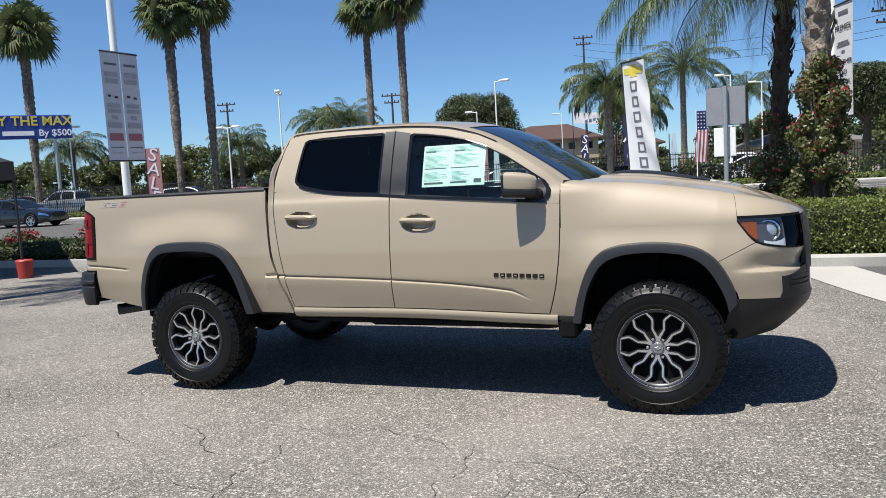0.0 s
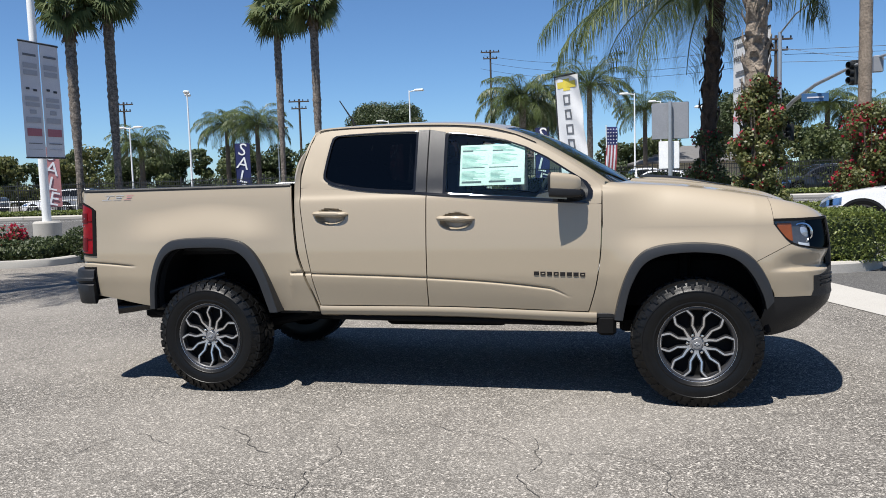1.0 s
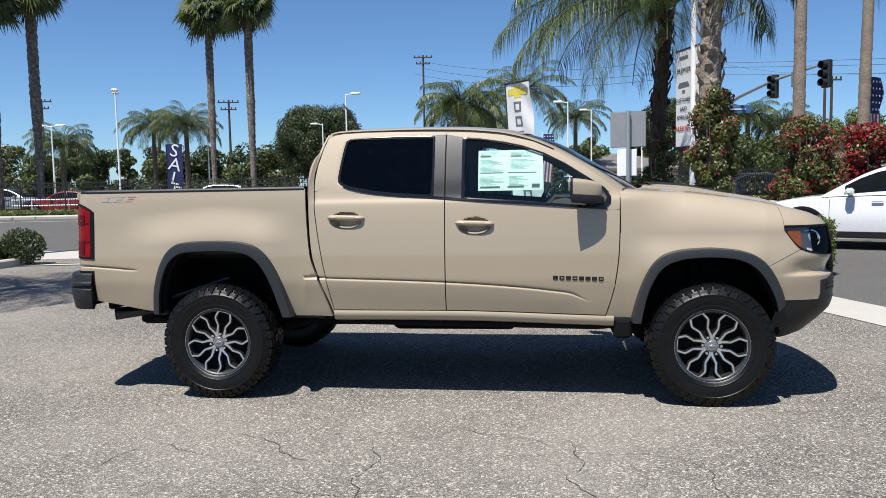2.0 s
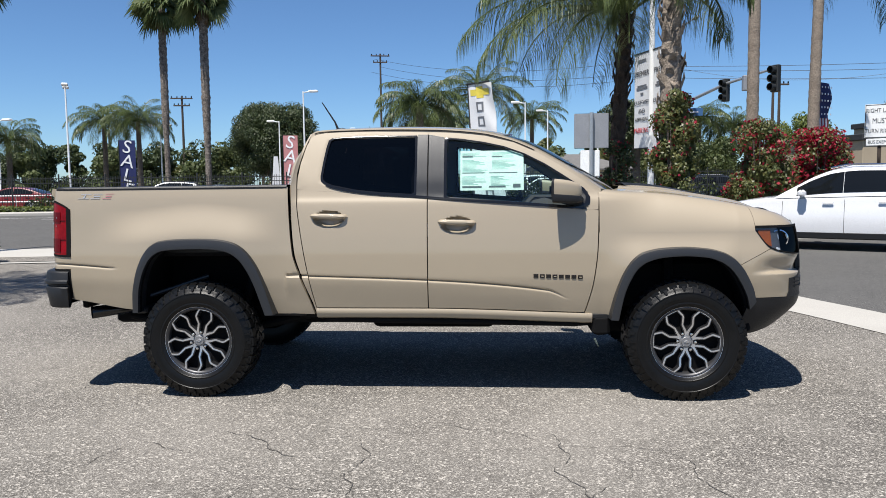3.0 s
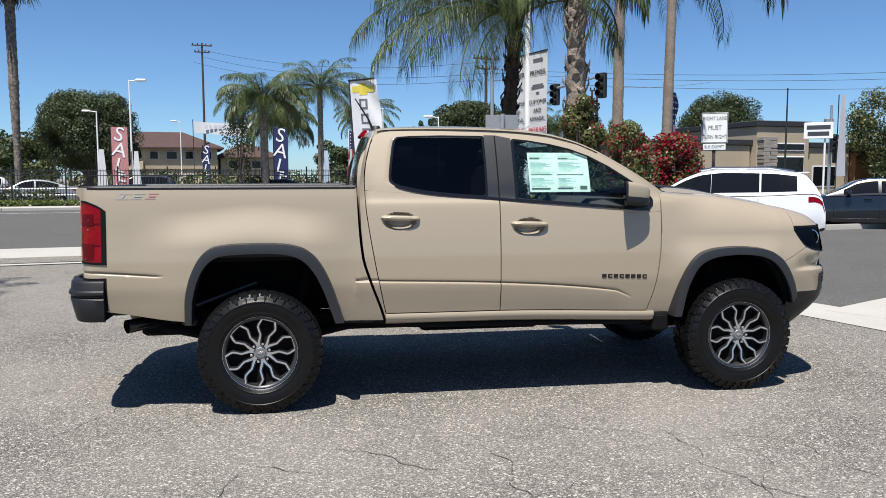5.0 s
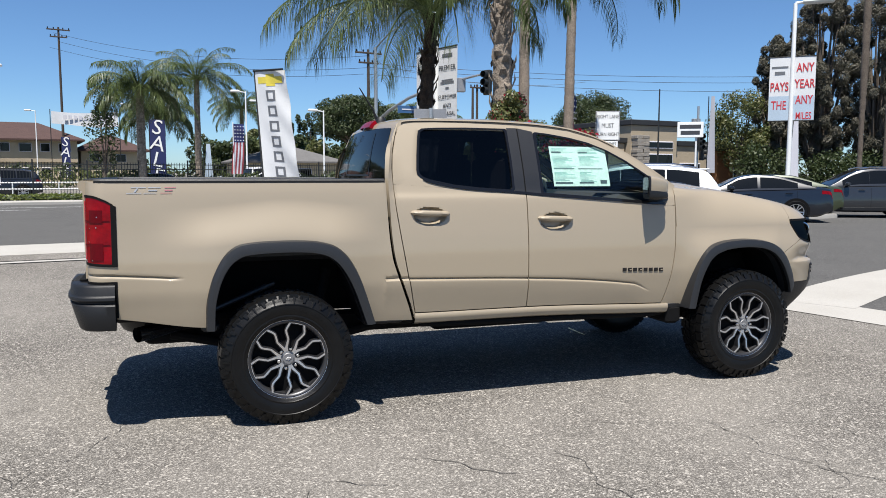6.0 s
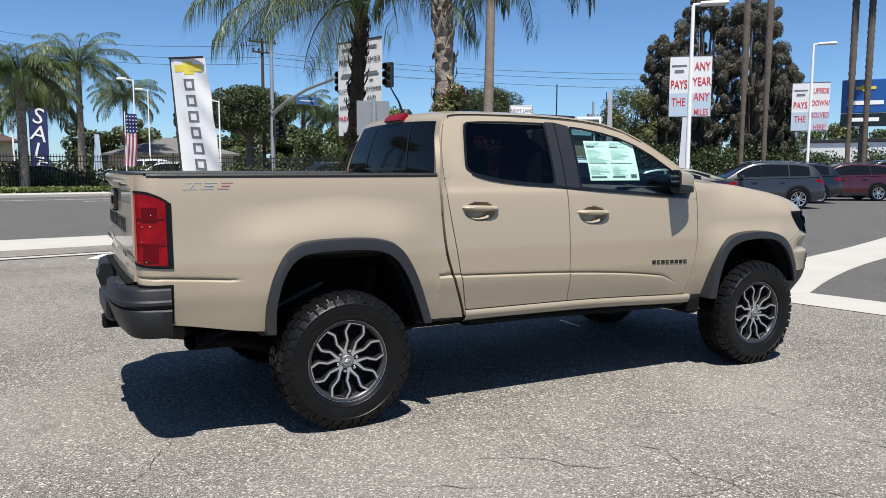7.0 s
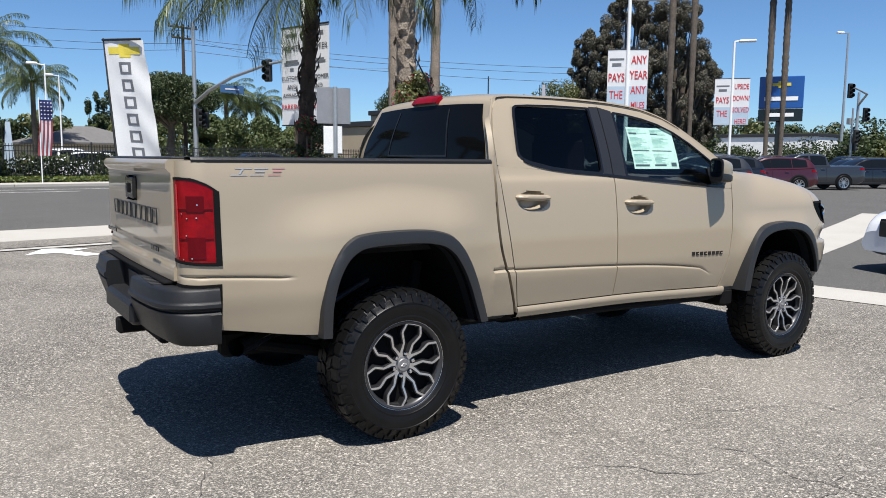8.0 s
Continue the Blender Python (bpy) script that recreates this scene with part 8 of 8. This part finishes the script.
for i in range(17):
    for j in range(2):
        part("stone", Shape().box(st_pt(33.0 + 0.55 * j + rng.uniform(-0.05, 0.05), 23.7 - rng.uniform(0, 0.04), 0.12 + 0.235 * i), (0.53, 0.6, 0.225), 0.02, Matrix.Rotation(STREET_TURN, 3, "Z")), STONE, pier)
block("white_store", "low white store behind the lot", 83, 89, 20, 32, 4.2, SIGN_WHITE, None, [(84.2 + 2.0 * k, 1.8, 1.4, 1.8) for k in range(3)], flat=True)


# ---- parked vehicles ----
CAR_WHEEL = {}


def car_wheel(parent, x, y, r, side):
    """Tyre, rim and spokes under a hub disc."""
    m = Matrix.Translation((x, y, r)) @ Matrix.Rotation(0 if side > 0 else math.pi, 4, "Z")
    if r not in CAR_WHEEL:
        k = r / 0.36
        spk = Shape()
        for i in range(10):
            a = i * math.pi / 5 + (0.09 if i % 2 else -0.09)
            a2 = i * math.pi / 5
            p = [(0.05 * k, a2, 0.03), (0.235 * k, a, 0.012)]
            d = 0.016 * k
            vs = []
            for rr, aa, yy in p:
                cx, cz = rr * math.cos(aa), rr * math.sin(aa)
                ox, oz = -math.sin(aa) * d, math.cos(aa) * d
                vs += [(cx + ox, yy, cz + oz), (cx - ox, yy, cz - oz), (cx - ox, yy + 0.03, cz - oz), (cx + ox, yy + 0.03, cz + oz)]
            spk.add(vs, [(0, 1, 5, 4), (1, 2, 6, 5), (3, 0, 4, 7)])
        CAR_WHEEL[r] = (Shape().lathe([(0.0, 0.07), (0.24 * k, 0.07), (0.245 * k, 0.2), (0.0, 0.2)], 28).mesh("wheel", BLACK),
                        Shape().lathe([(0.245 * k, 0.015), (0.262 * k, 0.0), (0.33 * k, -0.004), (0.352 * k, 0.02), (0.36 * k, 0.05), (0.36 * k, 0.18), (0.33 * k, 0.215), (0.25 * k, 0.2)], 40).mesh("tyre", RUBBER),
                        Shape().lathe([(0.225 * k, 0.05), (0.23 * k, 0.014), (0.250 * k, 0.010), (0.252 * k, 0.03)], 36).lathe([(0.0, 0.018), (0.05 * k, 0.022), (0.06 * k, 0.05)], 20).mesh("rim", ALLOY),
                        spk.mesh("spoke_star", ALLOY))
    hubm, tyrem, rimm, spm = CAR_WHEEL[r]
    w = part("wheel", hubm, None, parent, "black tyre on alloy wheel", basis=m)
    for nm, me in (("tyre", tyrem), ("rim", rimm), ("spoke_star", spm)):
        o = part(nm, me, None, w)
        o.matrix_parent_inverse = Matrix.Identity(4)


CARS = {
    # length, width, ground gap, wheel radius, front and rear axle, shoulder line, roof line, side windows
    "suv": (4.70, 1.86, 0.24, 0.365, 0.88, 3.74, [(0.0, 0.62), (0.06, 0.80), (0.30, 0.92), (1.25, 1.055), (2.0, 1.08), (3.6, 1.12), (4.45, 1.16), (4.62, 1.08), (4.70, 0.80)],
            [(1.22, 1.05), (1.55, 1.27), (1.95, 1.50), (2.30, 1.62), (2.75, 1.665), (3.5, 1.65), (4.10, 1.59), (4.32, 1.53), (4.50, 1.30), (4.60, 1.12)], (1.62, 4.15)),
    "sedan": (4.75, 1.83, 0.18, 0.335, 0.92, 3.70, [(0.0, 0.55), (0.06, 0.68), (0.35, 0.80), (1.35, 0.95), (2.2, 0.98), (3.5, 1.02), (4.4, 1.06), (4.68, 1.02), (4.75, 0.75)],
              [(1.30, 0.95), (1.75, 1.18), (2.15, 1.38), (2.6, 1.445), (3.1, 1.42), (3.6, 1.30), (4.05, 1.14), (4.25, 1.05)], (1.75, 3.75)),
    "pickup": (5.6, 1.95, 0.30, 0.39, 0.98, 4.40, [(0.0, 0.70), (0.06, 0.95), (0.35, 1.08), (1.35, 1.17), (2.2, 1.19), (3.6, 1.22), (5.50, 1.24), (5.56, 1.15), (5.60, 0.80)],
               [(1.30, 1.16), (1.65, 1.45), (1.95, 1.70), (2.3, 1.82), (2.8, 1.84), (3.3, 1.82), (3.55, 1.74), (3.65, 1.40), (3.70, 1.20)], (1.70, 3.50)),
}


def car(kind, paint, label, m, category="car", group="parked cars", tail=True):
    """A parked vehicle, its nose at local x = 0 and its tail at +x, placed by m."""
    L, W, gap, r, ax0, ax1, belt, roof, (win0, win1) = CARS[kind]
    fb, fr = knots(belt), knots(roof)
    t = thing("parked_" + kind, label, category, group)
    plan = lambda x: W / 2 * (1 - 0.20 * smooth(0.55, 0.0, x) ** 2 - 0.12 * smooth(L - 0.45, L, x) ** 2)

    def half_lower(x, f):
        """Section of the lower body: f from 0 at the sill to 1 at the middle of the top."""
        w, zb, zt = plan(x), gap + 0.10 * smooth(0.5, 0, x) + 0.14 * smooth(L - 0.5, L, x), fb(x)
        if f < 0.12:
            return w * (0.90 + 0.07 * f / 0.12), zb + 0.05 * f / 0.12
        if f < 0.72:
            k = (f - 0.12) / 0.60
            return w * (0.97 + 0.03 * math.sin(math.pi * min(1, k * 1.1)) - 0.035 * k * k), zb + 0.05 + (zt - zb - 0.13) * k
        k = (f - 0.72) / 0.28
        return w * 0.935 * max(0.0, math.cos(k * math.pi / 2)) ** 0.6, zt - 0.08 + 0.08 * max(0.0, math.sin(k * math.pi / 2)) ** 0.7 + 0.02 * k
    fs = [0, 0.06, 0.12, 0.2, 0.3, 0.4, 0.5, 0.6, 0.68, 0.72, 0.75, 0.79, 0.83, 0.88, 0.94, 1.0]
    xs = sorted(set([0.0, 0.03, 0.07, 0.14, L - 0.14, L - 0.07, L - 0.03, L] + [round(v, 3) for v in spread(0.22, L - 0.22, 40)]))
    rows = []
    for x in xs:
        half = [half_lower(x, f) for f in fs]
        rows.append([Vector((x, -w, z)) for w, z in half] + [Vector((x, w, z)) for w, z in reversed(half[:-1])])
    s = Shape().grid(rows)
    s.fan(rows[0], (0.01, 0, 0.5)).fan(rows[-1], (L - 0.01, 0, 0.6))
    body = part("body", s, paint, t)
    x0, x1 = roof[0][0], roof[-1][0]

    def cabin(x, f):
        w0, z0, zt = plan(x) * 0.925, fb(x) - 0.03, fr(x)
        if f < 0.7:
            k = f / 0.7
            return w0 - (w0 - W / 2 * 0.68) * k ** 1.15 * min(1, (zt - z0) / 0.5), z0 + (zt - z0 - 0.05 * min(1, (zt - z0) / 0.3)) * k
        k = (f - 0.7) / 0.3
        wt = w0 - (w0 - W / 2 * 0.68) * min(1, (zt - z0) / 0.5)
        return wt * max(0.0, math.cos(k * math.pi / 2)) ** 0.7, zt - 0.05 * min(1, (zt - z0) / 0.3) * (1 - max(0.0, math.sin(k * math.pi / 2)) ** 0.8)
    rows = []
    cf = [0, 0.1, 0.2, 0.35, 0.5, 0.6, 0.7, 0.74, 0.8, 0.87, 0.94, 1.0]
    for x in spread(x0, x1, 40):
        half = [cabin(x, f) for f in cf]
        rows.append([Vector((x, -w, z)) for w, z in half] + [Vector((x, w, z)) for w, z in reversed(half[:-1])])
    part("cabin", Shape().grid(rows), paint, t)
    # windows: front and rear screens, and side lights split by pillars
    cuts = {"suv": [(win0, 2.453), (2.460, 3.42), (3.455, win1)], "sedan": [(win0, 2.62), (2.70, win1)], "pickup": [(win0, 2.60), (2.70, win1)]}[kind]
    for a, b in cuts:
        for sd in (-1, 1):
            rows = []
            for x in spread(a, b, 14):
                top = 0.66
                zt_lim = fr(x) - fb(x)
                lo, hi = 0.10, max(0.12, min(top, top * (1 - 0.02 / max(zt_lim, 0.05))))
                if zt_lim < 0.12:
                    hi = 0.12
                row = []
                for f in spread(lo, hi, 6):
                    w, z = cabin(x, f)
                    row.append(Vector((x, sd * (w + 0.006), z + 0.002)))
                rows.append(row)
            part("side_window", Shape().grid(rows), WINDOW_DARK, t, "dark tinted side window")
    for a, b, nm in ((roof[0][0] + 0.06, roof[2][0] + 0.25, "windscreen"), (roof[-3][0] + 0.02, roof[-1][0] - 0.02, "rear_window")):
        rows = []
        for x in spread(a, b, 10):
            row = []
            for f in [0.78, 0.84, 0.9, 0.95, 1.0]:
                w, z = cabin(x, f)
                row.append((x, w, z + 0.008))
            rows.append([Vector((x, -w, z)) for x, w, z in row] + [Vector((x, w, z)) for x, w, z in reversed(row[:-1])])
        part(nm, Shape().grid(rows), WINDOW_DARK, t, "dark glass")
    for ax in (ax0, ax1):
        for sd in (-1, 1):
            arc = [Vector((ax + (r + 0.065) * math.cos(a), sd * (plan(ax) * 1.0 + 0.006), r + (r + 0.065) * math.sin(a))) for a in spread(-0.25, math.pi + 0.25, 24)]
            if kind == "suv":
                rim_arc = [Vector((ax + (r + 0.115) * math.cos(a), sd * (plan(ax) + 0.004), r + (r + 0.115) * math.sin(a))) for a in spread(-0.2, math.pi + 0.2, 24)]
                part("arch_cladding", Shape().fan(rim_arc, (ax, sd * (plan(ax) + 0.002), r)), BLACK_PLASTIC, t, "black plastic arch cladding", sharp=0)
            part("wheel_arch", Shape().fan(arc, (ax, sd * (plan(ax) + 0.004), r)), BLACK, t, "dark wheel arch", sharp=0)
            car_wheel(t, ax, sd * (W / 2 + 0.04), r, 1 if sd < 0 else -1)
    for sd in (-1, 1):
        part("sill", Shape().box((L / 2, sd * (W / 2 * 0.955), gap + 0.06), (ax1 - ax0 - 0.85, 0.06, 0.14), 0.02), BLACK_PLASTIC, t, "black sill")
        rows = [[Vector((x, sd * (half_lower(x, f)[0] + 0.006), half_lower(x, f)[1])) for f in (0.62, 0.665, 0.71)] for x in spread(L - 0.34, L - 0.02, 8)]
        part("taillight", Shape().grid(rows), RED_LENS, t, "red tail light")
        rows = [[Vector((x, sd * (half_lower(x, f)[0] + 0.006), half_lower(x, f)[1])) for f in (0.56, 0.63, 0.70)] for x in spread(0.05, 0.50, 8)]
        part("headlight", Shape().grid(rows), CHROME, t, "clear headlight")
        part("side_mirror", Shape().box((win0 + 0.12, sd * (W / 2 + 0.06), fb(win0) + 0.06), (0.16, 0.20, 0.14), 0.045), paint, t)
        for hx in (cuts[0][1] - 0.25, (cuts[1][1] - 0.25) if kind != "pickup" else 3.3):
            part("door_handle", Shape().box((hx, sd * (plan(hx) * 0.985), fb(hx) - 0.14), (0.20, 0.035, 0.03), 0.01), paint, t)
        for gx in (cuts[0][0] - 0.25, cuts[0][1] + 0.04, cuts[1][1] - 0.02):
            part("door_gap", Shape().grid([[Vector((gx + e, sd * (half_lower(gx, f)[0] + 0.003), half_lower(gx, f)[1])) for f in spread(0.1, 0.715, 10)] for e in (-0.004, 0.004)]), BLACK, t)
    part("rear_bumper", Shape().box((L - 0.10, 0, gap + 0.22), (0.22, W * 0.86, 0.22), 0.05), BLACK_PLASTIC, t, "black lower bumper")
    part("front_grille", Shape().box((0.045, 0, 0.58), (0.10, W * 0.52, 0.26), 0.04), BLACK_PLASTIC, t, "dark grille")
    if kind == "suv":
        for sd in (-1, 1):
            part("roof_rail", Shape().tube([(2.2, sd * 0.60, 1.625), (2.5, sd * 0.61, 1.685), (3.6, sd * 0.60, 1.68), (4.1, sd * 0.58, 1.60)], 0.018, 6), CHROME if paint in (WHITE_PAINT, CAR_GREY) else IRON, t, "roof rail")
        part("rear_spoiler", Shape().box((4.28, 0, 1.565), (0.22, 1.1, 0.03), 0.012), paint, t)
    t.matrix_basis = m
    return t


def parked(nose, tail_dir, extra=0.0):
    """A pose by the nose's place and the heading from nose to tail, in degrees."""
    return Matrix.Translation((nose[0], nose[1], 0)) @ Matrix.Rotation(radians(tail_dir), 4, "Z")


car("suv", WHITE_PAINT, "white SUV with dark windows and silver wheels", parked((7.03, 12.48), -30), "SUV")
car("sedan", WHITE_PAINT, "white sedan seen nose-on at the lot's edge", parked((8.1, 1.5), -20), "car")
car("sedan", CAR_BLUE, "dark blue-black sedan in the parking row", parked((14.2, 16.6), -32), "car")
car("sedan", CAR_GREEN, "olive-green sedan in the parking row", parked((16.7, 18.6), -32), "car")
car("suv", CAR_GREY, "charcoal SUV with silver wheels in the row", parked((19.4, 17.1), -30), "SUV")
car("suv", CAR_BLACK, "black SUV in the parking row", parked((23.7, 19.5), -30), "SUV")
car("suv", CAR_MAROON, "maroon SUV in the parking row", parked((28.3, 20.0), -30), "SUV")
car("pickup", CAR_GREY, "dark grey pickup in the parking row", parked((33.3, 21.4), -30), "pickup truck")
car("suv", CAR_BLACK, "black off-road SUV in the parking row", parked((38.8, 21.0), -30), "SUV")
car("pickup", CAR_BLUE, "dark pickup behind the parking row", parked((49.0, 27.5), -25), "pickup truck")
car("suv", CAR_SILVER, "silver SUV behind the parking row", parked((44.0, 24.5), -28), "SUV")
car("suv", CAR_GREY, "dark grey SUV behind the iron fence", parked((11.4, 41.6), 10), "SUV", "cars across the street")
# beyond the fence and in the west lot
car("sedan", CAR_BLACK, "dark blue-black sedan at the far kerb", parked((-28.0, 25.2), 189), "car", "cars across the street")
car("pickup", CAR_SILVER, "silver-grey pickup behind the iron fence", parked((-38.4, 33.0), 10), "pickup truck", "cars across the street")
for k, (u, v, kind, paint, nm) in enumerate(((-23, 29, "sedan", CAR_RED, "dark red"), (-24, 34, "suv", CAR_SILVER, "silver"), (-31, 34, "sedan", WHITE_PAINT, "white"), (-37, 34.5, "suv", CAR_MAROON, "maroon"), (-16, 34, "suv", CAR_SILVER, "silver"),
                                             (-42, 34, "sedan", CAR_SILVER, "silver"), (-12.0, 28.6, "sedan", CAR_SILVER, "silver"), (5.9, 29.0, "sedan", CAR_BLACK, "black"), (8, 33, "suv", WHITE_PAINT, "white"), (13, 34, "pickup", WHITE_PAINT, "white"), (-7, 33, "suv", CAR_BLUE, "blue"),
                                             (-44, 30, "suv", WHITE_PAINT, "white"), (-49, 31, "sedan", CAR_RED, "red"))):
    p = st_pt(u, v)
    car(kind, paint, nm + " car parked behind the iron fence", parked((p.x, p.y), 8 + 180 * (k % 2) + (k * 7) % 11), "car", "cars across the street")
